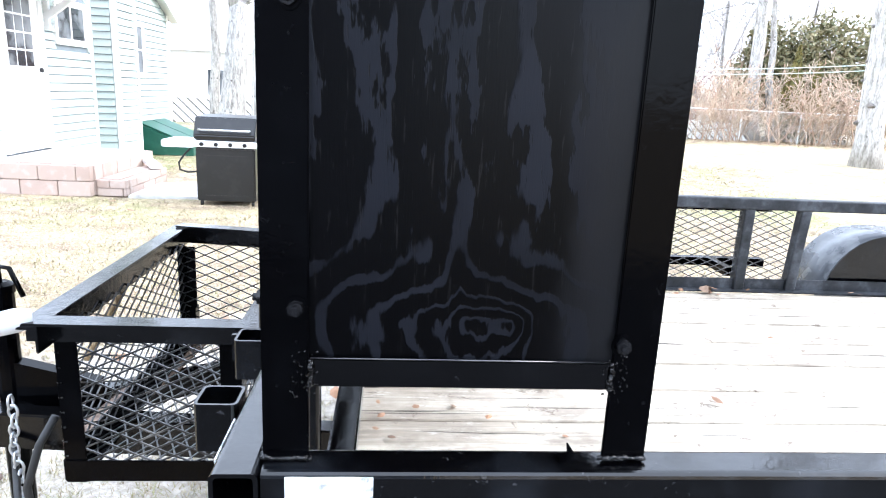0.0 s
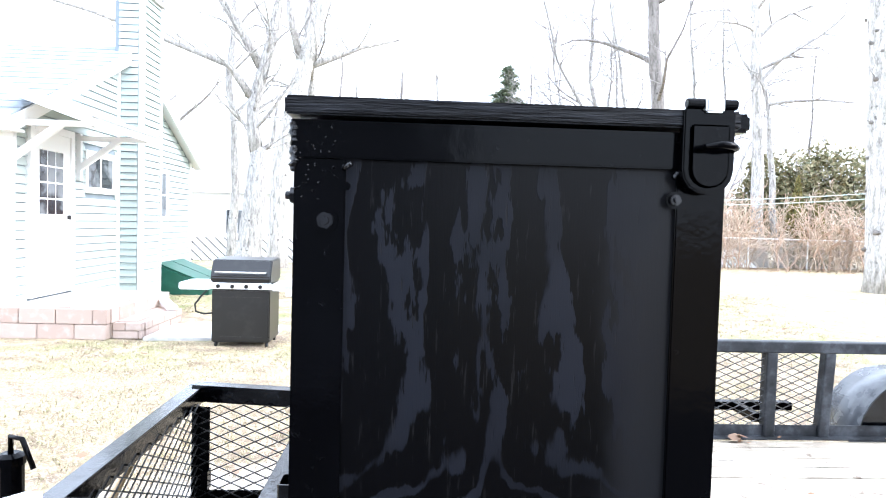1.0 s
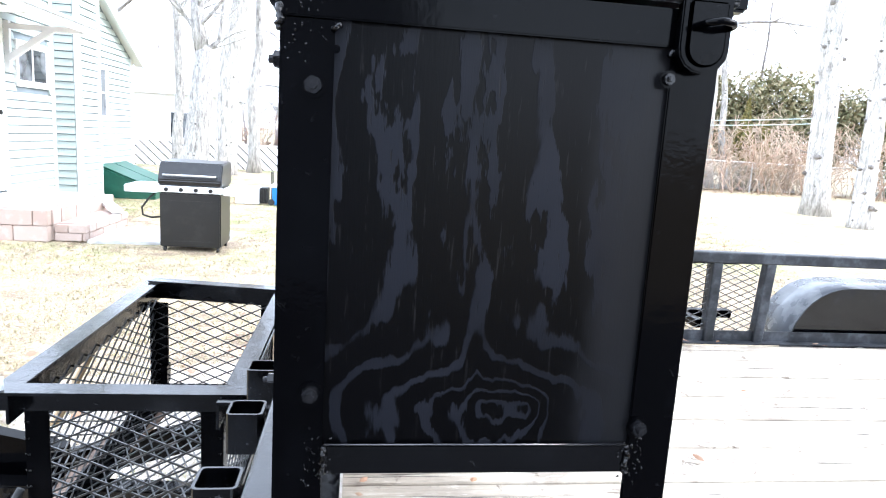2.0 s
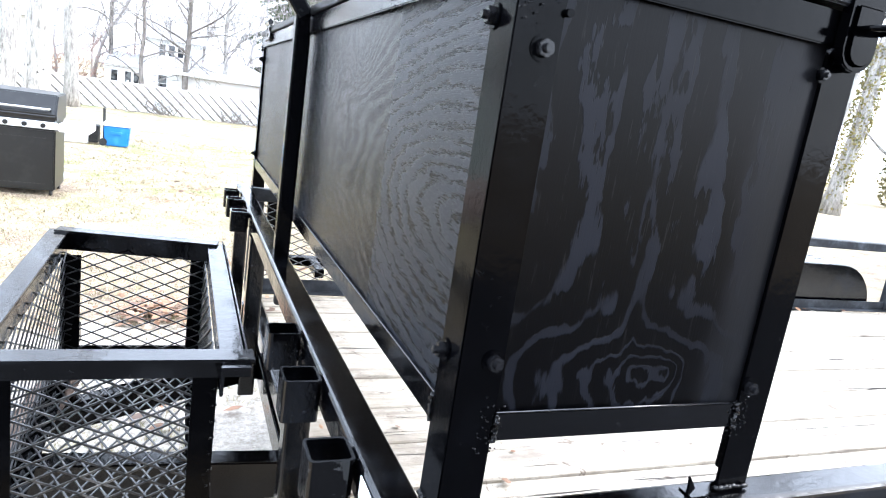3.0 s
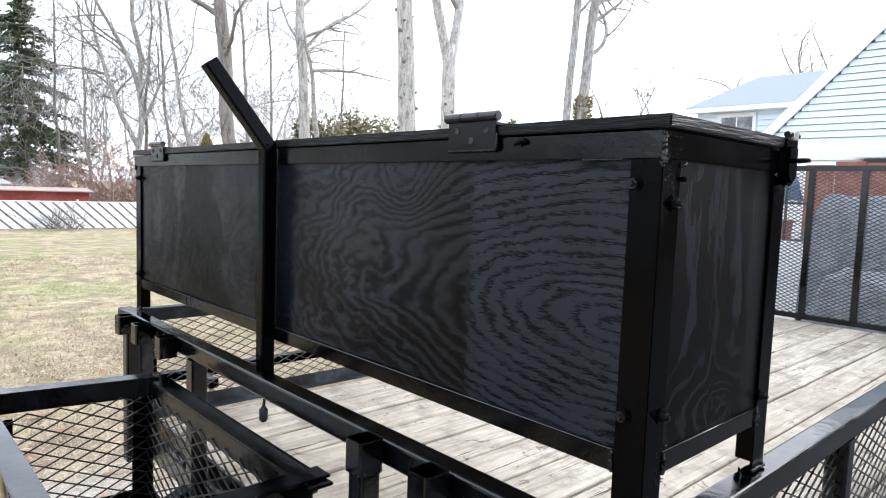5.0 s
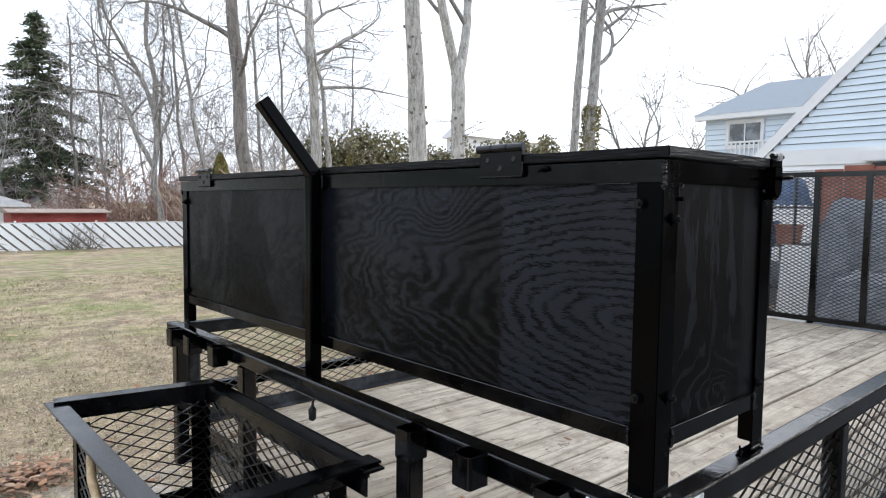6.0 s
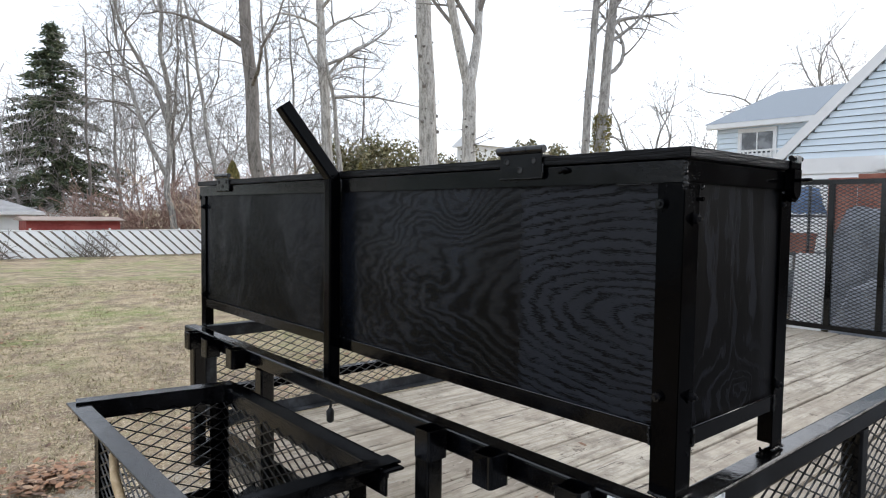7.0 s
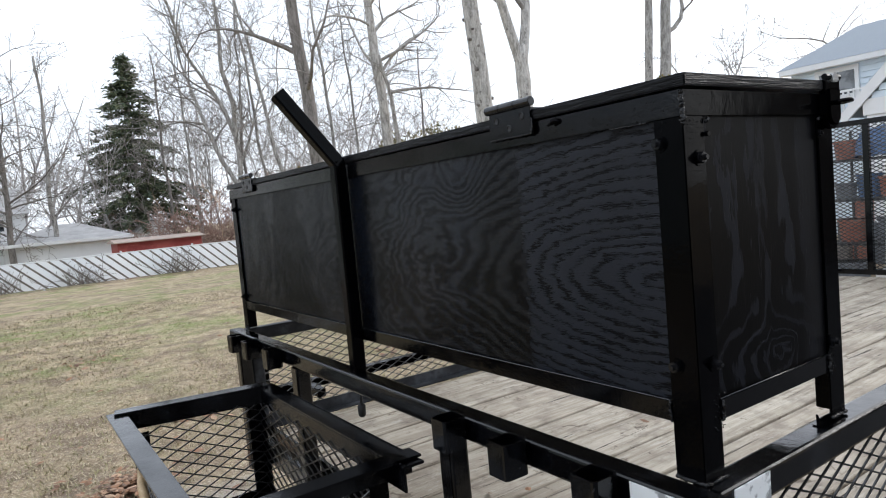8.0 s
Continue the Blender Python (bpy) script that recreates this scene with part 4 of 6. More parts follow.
weld((0.0, 0.0, CT - 0.05), (0.0, 0.0, CT - 0.002), 12, 0.0042, 1, chest)
weld((0.0, CL, CT - 0.05), (0.0, CL, CT - 0.002), 10, 0.004, 2, chest)
weld((CW, 0.0, CT - 0.05), (CW, 0.0, CT - 0.002), 10, 0.004, 3, chest)
for i, (x0, x1) in enumerate(((0.052, 0.052), (CW - 0.0505, CW - 0.0505))):
    weld((x0, -0.001, CB), (x1, -0.001, CB + 0.033), 9, 0.0035, 10 + i, chest)
weld((-0.001, 0.052, CB), (-0.001, 0.052, CB + 0.033), 8, 0.003, 14, chest)
weld((0.0, -0.002, RAIL + 0.002), (0.055, -0.002, RAIL + 0.002), 14, 0.0034, 20, chest)
weld((CW - 0.055, -0.002, RAIL + 0.004), (CW, -0.002, RAIL + 0.004), 14, 0.0032, 21, chest)
weld((0.0, -0.001, RAIL + 0.002), (0.0, 0.05, RAIL + 0.002), 10, 0.004, 22, chest)
weld((0.05, -0.003, CT - 0.046), (0.056, -0.003, CT - 0.042), 4, 0.003, 23, chest)
weld((CW - 0.056, -0.003, CT - 0.046), (CW - 0.05, -0.003, CT - 0.040), 4, 0.003, 24, chest)
weld((-0.0025, 0.06, CT - 0.039), (-0.0025, 0.13, CT - 0.039), 10, 0.0016, 25, chest)
weld((-0.0015, 0.16, CT - 0.028), (-0.0015, 0.28, CT - 0.024), 14, 0.0016, 26, chest)


spatter(0.0, 0.05, -0.0035, -0.003, 1.50, 1.575, 34, 41, chest)
spatter(0.03, 0.06, -0.001, 0.0, 1.075, 1.13, 46, 42, chest)
spatter(CW - 0.06, CW - 0.03, -0.001, 0.0, 1.075, 1.13, 46, 43, chest)
spatter(-0.004, -0.0035, 0.0, 0.45, 1.535, 1.575, 40, 44, chest)


def bolt(p, axis, k=1.0):
    """Washer, hex nut and stud end; axis 0: on the front face, 1: on the end; k: size."""
    p = Vector(p)
    d = Vector((-1, 0, 0)) if axis == 0 else Vector((0, -1, 0))
    b = part("bolt", Geo().tube([p, p + d * 0.0022], 0.0125 * k, 20), BLACK, chest, "painted washer under a hex nut", bevel=0.0008)
    part("nut", Geo().tube([p + d * 0.002, p + d * 0.0100 * k], 0.0088 * k, 6), NUT, b, bevel=0.0007)
    part("stud", Geo().tube([p + d * 0.008 * k, p + d * 0.0150 * k], 0.0044 * k, 10), NUT, b, bevel=0.0006)


for x, z in ((0.032, 1.484), (0.037, 1.178), (0.392, 1.142), (0.381, 1.514)):
    bolt((x, 0.0, z), 1, 0.7 if z > 1.5 else 1.0)
for y, z in ((0.041, 1.509), (0.037, 1.176), (CL - 0.04, 1.5), (CL - 0.04, 1.14)):
    bolt((0.0, y, z), 0)
part("stud", Geo().tube([(0.052, 0.0, 1.518), (0.052, -0.006, 1.518)], 0.004, 8), BLACK, chest)


def hinge(yc, w=0.058):
    """Weld-on butt hinge: leaf with three countersunk holes and a three-knuckle barrel above the lid."""
    h = part("hinge", Geo().box(-0.0125, -0.0088, yc - w, yc + w, 1.5615, 1.612), EDGE, chest, "weld-on butt hinge", bevel=0.0008)
    for k in range(3):
        y0 = yc - w - 0.006 + k * (2 * w + 0.012) / 3
        part("barrel", Geo().tube([(-0.0125, y0, 1.6185), (-0.0125, y0 + (2 * w + 0.012) / 3 - 0.001, 1.6185)], 0.0085, 14), WORN, h, bevel=0.001)
    part("leaf", Geo().box(-0.0088, 0.03, yc - w, yc + w, 1.6045, 1.608), EDGE, h)
    part("packing", Geo().box(-0.0088, -0.0035, yc - w + 0.003, yc + w - 0.003, 1.5635, 1.583), BLACK, h)
    for dy, dz in ((0.036, 1.596), (0.0, 1.578), (-0.036, 1.596)):
        part("screw_hole", Geo().tube([(-0.0129, yc + dy, dz), (-0.0126, yc + dy, dz)], 0.0045, 14), RUBBER, h)
        ring = [(-0.0127, yc + dy + 0.006 * math.cos(2 * math.pi * k / 14), dz + 0.006 * math.sin(2 * math.pi * k / 14)) for k in range(15)]
        part("countersink", Geo().tube(ring, 0.0014, 6, False), WORN, h, smooth=True)
    weld((-0.0105, yc - w - 0.001, 1.561), (-0.0105, yc + w + 0.001, 1.561), 22, 0.0024, 33, h)
    weld((-0.0105, yc - w - 0.0015, 1.562), (-0.0105, yc - w - 0.0015, 1.588), 7, 0.003, 34, h)


hinge(0.359)
hinge(1.905)
part("hook", Geo().tube([(-0.001, 0.235, 1.572), (-0.010, 0.246, 1.575), (-0.012, 0.258, 1.568)], [0.004, 0.006, 0.002], 8), BLACK, chest, "small bent tab", smooth=True)

# toggle latch on the end
lx0, lx1, ly = 0.382, 0.434, -0.016
prof = [(lx0, 1.604), (lx1, 1.604), (lx1, 1.546)]
for i in range(9):
    t = math.pi * i / 8
    prof.append(((lx0 + lx1) / 2 + (lx1 - lx0) / 2 * math.cos(t), 1.544 - 0.024 * math.sin(t)))
prof.append((lx0, 1.546))
latch = part("latch", Geo().prism(prof, 1, ly, -0.004), BLACK, chest, "black toggle latch with padlock eye", bevel=0.0015)
prof2 = [((x - 0.408) * 0.74 + 0.408, (z - 1.559) * 0.74 + 1.555) for x, z in prof]
part("face", Geo().prism(prof2, 1, ly - 0.004, ly - 0.0005), BLACK, latch, bevel=0.0018)
part("pin", Geo().tube([(lx0 + 0.002, ly + 0.002, 1.609), (lx1 + 0.001, ly + 0.002, 1.609)], 0.0055, 12), BLACK, latch, bevel=0.0008)
part("spring", Geo().box(lx0 + 0.019, lx0 + 0.038, ly - 0.006, ly + 0.008, 1.6, 1.615), STEEL, latch, "ribbed spring", bevel=0.002)
part("padlock_eye", Geo().tube([(0.396, ly - 0.004, 1.564), (0.399, ly - 0.02, 1.565), (0.409, ly - 0.027, 1.566), (0.420, ly - 0.025, 1.565), (0.428, ly - 0.014, 1.565), (0.429, ly - 0.004, 1.564)], 0.0036, 10), BLACK, latch, smooth=True)
part("keeper", Geo().box(0.434, 0.456, -0.004, 0.03, 1.584, 1.603), BLACK, latch, bevel=0.003)


# ---- house with mint siding ----
def lap_wall(parent, mat, axis, at, out, a0, a1, z0, z1, pitch=0.115, top=None, holes=()):
    """Overlapping siding boards on a wall plane; axis 0: wall along x, 1: wall along y; out: +1 or -1, the side it faces.
    top(z) gives the run left at that height; holes: (b0, b1, z0, z1) openings."""
    n = int(math.ceil((z1 - z0) / pitch))
    for i in range(n):
        # 10 mm stays open so the dark core reads as a shadow line
        za, zb = z0 + i * pitch, min(z1, z0 + (i + 1) * pitch - 0.01)
        runs = [top((za + zb) / 2) if top else (a0, a1)]
        for h0, h1, hz0, hz1 in holes:
            if zb > hz0 + 0.01 and za < hz1 - 0.01:
                nxt = []
                for r0, r1 in runs:
                    if h0 > r0 and h1 < r1:
                        nxt += [(r0, h0), (h1, r1)]
                    elif h0 <= r0 < h1 < r1:
                        nxt.append((h1, r1))
                    elif r0 < h0 < r1 <= h1:
                        nxt.append((r0, h0))
                    elif not (h0 <= r0 and r1 <= h1):
                        nxt.append((r0, r1))
                runs = nxt
        for r0, r1 in runs:
            if r1 - r0 < 0.03:
                continue
            prof = [(at + out * 0.032, za), (at + out * 0.032, za + 0.006), (at + out * 0.006, zb), (at + out * 0.001, zb), (at + out * 0.001, za)]
            part("siding_board", Geo().prism(prof, axis, r0, r1), mat, parent)


def window(parent, axis, at, out, b0, b1, z0, z1, grid=(1, 1), name="window"):
    """A window on a wall plane: casing, sash bars and panes."""
    def bx(p0, p1, q0, q1, d0, d1):
        lo, hi = sorted((at + out * d0, at + out * d1))
        return (p0, p1, lo, hi, q0, q1) if axis == 0 else (lo, hi, p0, p1, q0, q1)
    win = part(name, Geo().box(*bx(b0 - 0.07, b1 + 0.07, z0 - 0.08, z0, 0.0, 0.05)).box(*bx(b0 - 0.07, b1 + 0.07, z1, z1 + 0.08, 0.0, 0.045))
               .box(*bx(b0 - 0.07, b0, z0, z1, 0.0, 0.045)).box(*bx(b1, b1 + 0.07, z0, z1, 0.0, 0.045)), TRIM, parent, "white window casing", bevel=0.004)
    nb, nz = grid
    for i in range(nb):
        for j in range(nz):
            p0, p1 = b0 + (b1 - b0) * i / nb, b0 + (b1 - b0) * (i + 1) / nb
            q0, q1 = z0 + (z1 - z0) * j / nz, z0 + (z1 - z0) * (j + 1) / nz
            part("pane", Geo().box(*bx(p0 + 0.012, p1 - 0.012, q0 + 0.012, q1 - 0.012, 0.012, 0.018)), GLASS, win)
    bars = Geo()
    for i in range(nb + 1):
        c = b0 + (b1 - b0) * i / nb
        bars.box(*bx(c - 0.014, c + 0.014, z0, z1, 0.004, 0.03))
    for j in range(nz + 1):
        c = z0 + (z1 - z0) * j / nz
        bars.box(*bx(b0, b1, c - 0.014, c + 0.014, 0.004, 0.029))
    part("sash", bars, TRIM, win)
    return win


def shingle_roof(parent, p_eave0, p_eave1, p_ridge0, p_ridge1, rows, cols, thick=0.04):
    """Shingle courses on the plane between an eave and a ridge."""
    a0, a1, b0, b1 = (Vector(p) for p in (p_eave0, p_eave1, p_ridge0, p_ridge1))
    nrm = (a1 - a0).cross(b0 - a0).normalized()
    if nrm.z < 0:
        nrm = -nrm
    slab = Geo()
    slab.add([tuple(p) for p in (a0, a1, b1, b0)] + [tuple(p - nrm * thick) for p in (a0, a1, b1, b0)],
             [(0, 1, 2, 3), (7, 6, 5, 4), (1, 0, 4, 5), (2, 1, 5, 6), (3, 2, 6, 7), (0, 3, 7, 4)])
    roof = part("roof", slab, SHINGLE, parent, "blue-grey asphalt shingles")
    for i in range(rows):
        f0, f1 = i / rows, min(1.0, (i + 1.06) / rows)
        c0, c1, d0, d1 = a0.lerp(b0, f0), a1.lerp(b1, f0), a0.lerp(b0, f1), a1.lerp(b1, f1)
        for j in range(cols):
            s0, s1 = (j + 0.004) / cols, (j + 0.996) / cols
            q = [c0.lerp(c1, s0) + nrm * 0.016, c0.lerp(c1, s1) + nrm * 0.016, d0.lerp(d1, s1) + nrm * 0.004, d0.lerp(d1, s0) + nrm * 0.004]
            low = [c0.lerp(c1, s0) + nrm * 0.001, c0.lerp(c1, s1) + nrm * 0.001]
            part("shingle", Geo().add([tuple(p) for p in q + low], [(0, 1, 2, 3), (1, 0, 4, 5)]), SHINGLE, roof)
    return roof


HX, HY0, HY1, EAVE, RIDGE = -4.7, 7.5, 14.1, 2.62, 4.2
HYM = (HY0 + HY1) / 2
house = thing("house", (-9, 10.8, 0), "single-storey house in pale mint lap siding with a chimney chase", "house")
# core walls, dark to draw the siding's shadow lines, and foundation
core = Geo().prism([(HY0, 0.1), (HY1, 0.1), (HY1, EAVE + 0.05), (HYM, RIDGE), (HY0, EAVE + 0.05)], 0, -15.0, HX)
part("wall", core, SHADOW_CORE, house)
part("foundation", Geo().box(-15.0, HX - 0.03, HY0 + 0.03, HY1 - 0.03, -0.3, 0.1), CONCRETE, house, "grey concrete foundation")


def gable_run(z):
    if z < EAVE:
        return (HY0 + 0.1, HY1 - 0.1)
    k = (z - EAVE) / (RIDGE - EAVE)
    return (HY0 + 0.1 + (HYM - HY0 - 0.1) * k, HY1 - 0.1 - (HY1 - 0.1 - HYM) * k)


lap_wall(house, MINT, 1, HX, 1, HY0, HY1, 0.1, RIDGE - 0.1, top=gable_run,
         holes=((7.86, 8.96, 0.1, 2.62), (9.34, 10.34, 1.78, 2.42), (12.06, 12.7, 1.36, 2.38), (10.45, 11.25, 0.1, RIDGE)))
lap_wall(house, MINT, 0, HY0, -1, -15.0, HX - 0.1, 0.1, EAVE)
part("corner_trim", Geo().box(HX - 0.1, HX + 0.03, HY0 - 0.03, HY0 + 0.1, 0.08, EAVE + 0.02), TRIM, house)
part("corner_trim", Geo().box(HX - 0.1, HX + 0.03, HY1 - 0.1, HY1 + 0.03, 0.08, EAVE + 0.02), TRIM, house)
# chimney chase
part("chase", Geo().box(HX - 0.04, -4.3, 10.45, 11.25, 0.08, 5.1), SHADOW_CORE, house, "siding-clad chimney chase")
lap_wall(house, MINT, 0, 10.45, -1, HX + 0.03, -4.36, 0.1, 5.1)
lap_wall(house, MINT, 1, -4.3, 1, 10.51, 11.19, 0.1, 5.1)
for yy in (10.42, 11.21):
    part("corner_trim", Geo().box(-4.345, -4.27, yy, yy + 0.07, 0.08, 5.1), TRIM, house)
part("corner_trim", Geo().box(HX + 0.02, HX + 0.06, 10.40, 10.45, 0.08, RIDGE - 0.1), TRIM, house)
part("chase_cap", Geo().box(HX - 0.1, -4.24, 10.39, 11.31, 5.1, 5.18).tube([(-4.5, 10.85, 5.18), (-4.5, 10.85, 5.5)], 0.12, 14), CONCRETE, house, bevel=0.01)
part("chase_base", Geo().box(HX - 0.02, -4.32, 10.47, 11.23, -0.2, 0.08), CONCRETE, house)
# roof
ov = 0.28
k = (RIDGE - EAVE) / (HYM - HY0)
shingle_roof(house, (-15.2, HY0 - ov, EAVE + 0.1 - k * ov), (HX + 0.2, HY0 - ov, EAVE + 0.1 - k * ov), (-15.2, HYM, RIDGE + 0.1), (HX + 0.2, HYM, RIDGE + 0.1), 14, 14)
shingle_roof(house, (HX + 0.2, HY1 + ov, EAVE + 0.1 - k * ov), (-15.2, HY1 + ov, EAVE + 0.1 - k * ov), (HX + 0.2, HYM, RIDGE + 0.1), (-15.2, HYM, RIDGE + 0.1), 10, 4)
for y_a, y_b in ((HY0 - ov, HYM), (HY1 + ov, HYM)):
    part("rake_board", Geo().beam((HX + 0.215, y_a, EAVE + 0.0 - k * ov), (HX + 0.215, y_b, RIDGE + 0.0), 0.03, 0.17), TRIM, house)
    part("soffit", Geo().beam((HX + 0.1, y_a, EAVE + 0.03 - k * ov), (HX + 0.1, y_b, RIDGE + 0.03), 0.2, 0.02), TRIM, house)
part("fascia", Geo().box(-15.2, HX + 0.2, HY0 - ov - 0.03, HY0 - ov, EAVE - 0.2, EAVE - 0.01), TRIM, house)
part("soffit", Geo().box(-15.2, HX + 0.2, HY0 - ov, HY0, EAVE - 0.2, EAVE - 0.17), TRIM, house)
# door
door = part("door", Geo().box(HX + 0.002, HX + 0.05, 7.96, 8.86, 0.37, 2.52), TRIM, house, "white storm door with gridded window", bevel=0.004)
part("casing", Geo().box(HX, HX + 0.07, 7.86, 7.96, 0.37, 2.62).box(HX, HX + 0.07, 8.86, 8.96, 0.37, 2.62).box(HX, HX + 0.069, 7.96, 8.86, 2.52, 2.62), TRIM, door, bevel=0.004)
for i in range(3):
    for j in range(4):
        y0, z0 = 8.08 + i * 0.2, 1.44 + j * 0.215
        part("pane", Geo().box(HX + 0.048, HX + 0.054, y0 + 0.012, y0 + 0.188, z0 + 0.012, z0 + 0.203), GLASS, door)
part("handle", Geo().box(HX + 0.05, HX + 0.1, 8.78, 8.81, 1.38, 1.44), RUBBER, door, bevel=0.006)
window(house, 1, HX, 1, 9.41, 10.27, 1.86, 2.34, (2, 1))
window(house, 1, HX, 1, 12.13, 12.63, 1.44, 2.3, (1, 2))
# portico
po = part("portico", Geo().add([(HX, 7.3, 3.02), (HX, 9.35, 3.02), (-3.62, 9.35, 2.66), (-3.62, 7.3, 2.66), (HX, 7.3, 2.9), (HX, 9.35, 2.9), (-3.62, 9.35, 2.52), (-3.62, 7.3, 2.52)],
                               [(0, 3, 2, 1), (4, 5, 6, 7), (0, 1, 5, 4), (1, 2, 6, 5), (2, 3, 7, 6), (3, 0, 4, 7)]), TRIM, house, "small white bracketed porch roof")
for i in range(5):
    x0, x1 = -3.6 - i * 0.2, -3.6 - (i + 1) * 0.2 - 0.02
    part("shingle", Geo().add([(x0, 7.28, 3.03 + (HX - x0) * 0.367), (x0, 9.37, 3.03 + (HX - x0) * 0.367), (x1, 9.37, 3.02 + (HX - x1) * 0.367), (x1, 7.28, 3.02 + (HX - x1) * 0.367),
                               (x0, 7.28, 3.018 + (HX - x0) * 0.367), (x0, 9.37, 3.018 + (HX - x0) * 0.367)], [(0, 1, 2, 3), (1, 0, 4, 5)]), SHINGLE, po)
for yy in (7.5, 9.1):
    part("bracket", Geo().beam((HX + 0.03, yy, 2.1), (-4.05, yy, 2.56), 0.07, 0.08).beam((HX + 0.03, yy, 2.55), (-3.68, yy, 2.55), 0.072, 0.07).beam((HX + 0.05, yy, 1.95), (HX + 0.05, yy, 2.62), 0.064, 0.08, (1, 0, 0)), TRIM, po, bevel=0.005)

# bulkhead
bulk = thing("cellar_bulkhead", (-4.0, 12.4, 0.05), "green steel cellar bulkhead with sloping doors", "bulkhead")
part("body", Geo().prism([(-4.57, 0.0), (-3.55, 0.0), (-3.55, 0.17), (-4.57, 0.57)], 1, 11.72, 13.2), GREEN, bulk, bevel=0.01)
for y0, y1 in ((11.76, 12.44), (12.47, 13.15)):
    part("door", Geo().beam((-4.53, (y0 + y1) / 2, 0.578), (-3.55, (y0 + y1) / 2, 0.19), y1 - y0, 0.03), GREEN, bulk, bevel=0.006)

# stoop: courses of pinkish block
stoop = thing("door_stoop", (-4.0, 8.3, 0), "low stoop of pale pinkish concrete blocks", "stoop")
part("fill", Geo().box(HX + 0.03, -3.42, 7.22, 9.1, 0.0, 0.345), CONCRETE, stoop)
part("fill", Geo().box(-3.42, -3.1, 7.32, 8.6, 0.0, 0.175), CONCRETE, stoop)


def course(x0, x1, y0, y1, z0, z1, ln, off):
    if x1 - x0 > y1 - y0:
        a0, a1 = x0, x1
    else:
        a0, a1 = y0, y1
    p = a0 - off * ln
    while p < a1 - 0.02:
        q0, q1 = max(a0, p), min(a1, p + ln) - 0.006
        if q1 - q0 > 0.03:
            gg = Geo().box(q0, q1, y0, y1, z0 + 0.003, z1 - 0.003) if a0 == x0 and x1 - x0 > y1 - y0 else Geo().box(x0, x1, q0, q1, z0 + 0.003, z1 - 0.003)
            part("block", gg, BLOCK, stoop, bevel=0.006)
        p += ln


for i, (z0, z1) in enumerate(((0.0, 0.18), (0.18, 0.36))):
    course(-4.57, -3.36, 7.13, 7.23, z0, z1, 0.42, 0.5 * (i % 2))
    course(-3.45, -3.35, 7.24, 9.12, z0, z1, 0.42, 0.5 * (i % 2))
for i, (z0, z1) in enumerate(((0.0, 0.095), (0.095, 0.19))):
    course(-3.34, -3.0, 7.23, 7.33, z0, z1, 0.3, 0.5 * (i % 2))
    course(-3.1, -3.0, 7.34, 8.64, z0, z1, 0.42, 0.5 * (i % 2))
for i in range(5):
    for j in range(3):
        part("block", Geo().box(-4.56 + j * 0.37, -4.2 + j * 0.37, 7.24 + i * 0.375, 7.61 + i * 0.375, 0.345, 0.366), BLOCK, stoop, bevel=0.004)
for i in range(3):
    part("block", Geo().box(-3.34, -3.11, 7.34 + i * 0.42, 7.755 + i * 0.42, 0.175, 0.194), BLOCK, stoop, bevel=0.004)
single("board_offcut", Geo().beam((-3.3, 8.75, 0.27), (-3.02, 8.3, 0.225), 0.14, 0.05), TRIM, "white board lying across the stoop step", "board", bevel=0.004)
tagged(single("walk_slab", Geo().box(-2.98, -1.5, 7.2, 8.3, -0.05, 0.03), CONCRETE, "pale concrete path slab in the lawn", "path", kind="structure", bevel=0.01))

# ---- barbecue ----
gx0, gx1, gy0, gy1 = -2.07, -1.42, 6.82, 7.36
bbq = thing("gas_barbecue", (-1.75, 7.1, 0), "black gas barbecue on a closed cart with side shelves", "barbecue")
part("cart", Geo().box(gx0, gx1, gy0, gy1, 0.06, 0.66), GRILL, bbq, bevel=0.012)
for i in range(12):
    part("vent_slot", Geo().box(gx0 + 0.1 + i * 0.04, gx0 + 0.128 + i * 0.04, gy0 - 0.003, gy0 - 0.0005, 0.57, 0.578), RUBBER, bbq)
    part("vent_slot", Geo().box(gx0 + 0.1 + i * 0.04, gx0 + 0.128 + i * 0.04, gy0 - 0.003, gy0 - 0.0005, 0.12, 0.128), RUBBER, bbq)
prof = [(gy0 - 0.02, 0.745), (gy0 - 0.03, 0.80), (gy0 - 0.005, 0.86), (gy0 + 0.07, 0.995), (gy1 - 0.04, 1.01), (gy1, 0.96), (gy1 + 0.01, 0.745)]
hood = part("hood", Geo().prism(prof, 0, gx0 - 0.01, gx1 + 0.01), GRILL, bbq, "black enamel hood", bevel=0.012)
part("handle", Geo().tube([(gx0 + 0.05, gy0 - 0.005, 0.86), (gx0 + 0.05, gy0 - 0.06, 0.86), (gx1 - 0.05, gy0 - 0.06, 0.86), (gx1 - 0.05, gy0 - 0.005, 0.86)], 0.011, 10), STEEL, hood, smooth=True)
part("firebox", Geo().box(gx0 + 0.01, gx1 - 0.01, gy0 + 0.01, gy1 - 0.01, 0.66, 0.745), GRILL, bbq)
part("control_panel", Geo().box(gx0 - 0.02, gx1 + 0.02, gy0 - 0.06, gy0 + 0.01, 0.672, 0.738), WHITE_PLASTIC, bbq, "pale control strip", bevel=0.006)
for i in range(4):
    part("knob", Geo().tube([(gx0 + 0.09 + i * 0.155, gy0 - 0.06, 0.705), (gx0 + 0.09 + i * 0.155, gy0 - 0.085, 0.705)], 0.022, 12), GRILL, bbq)
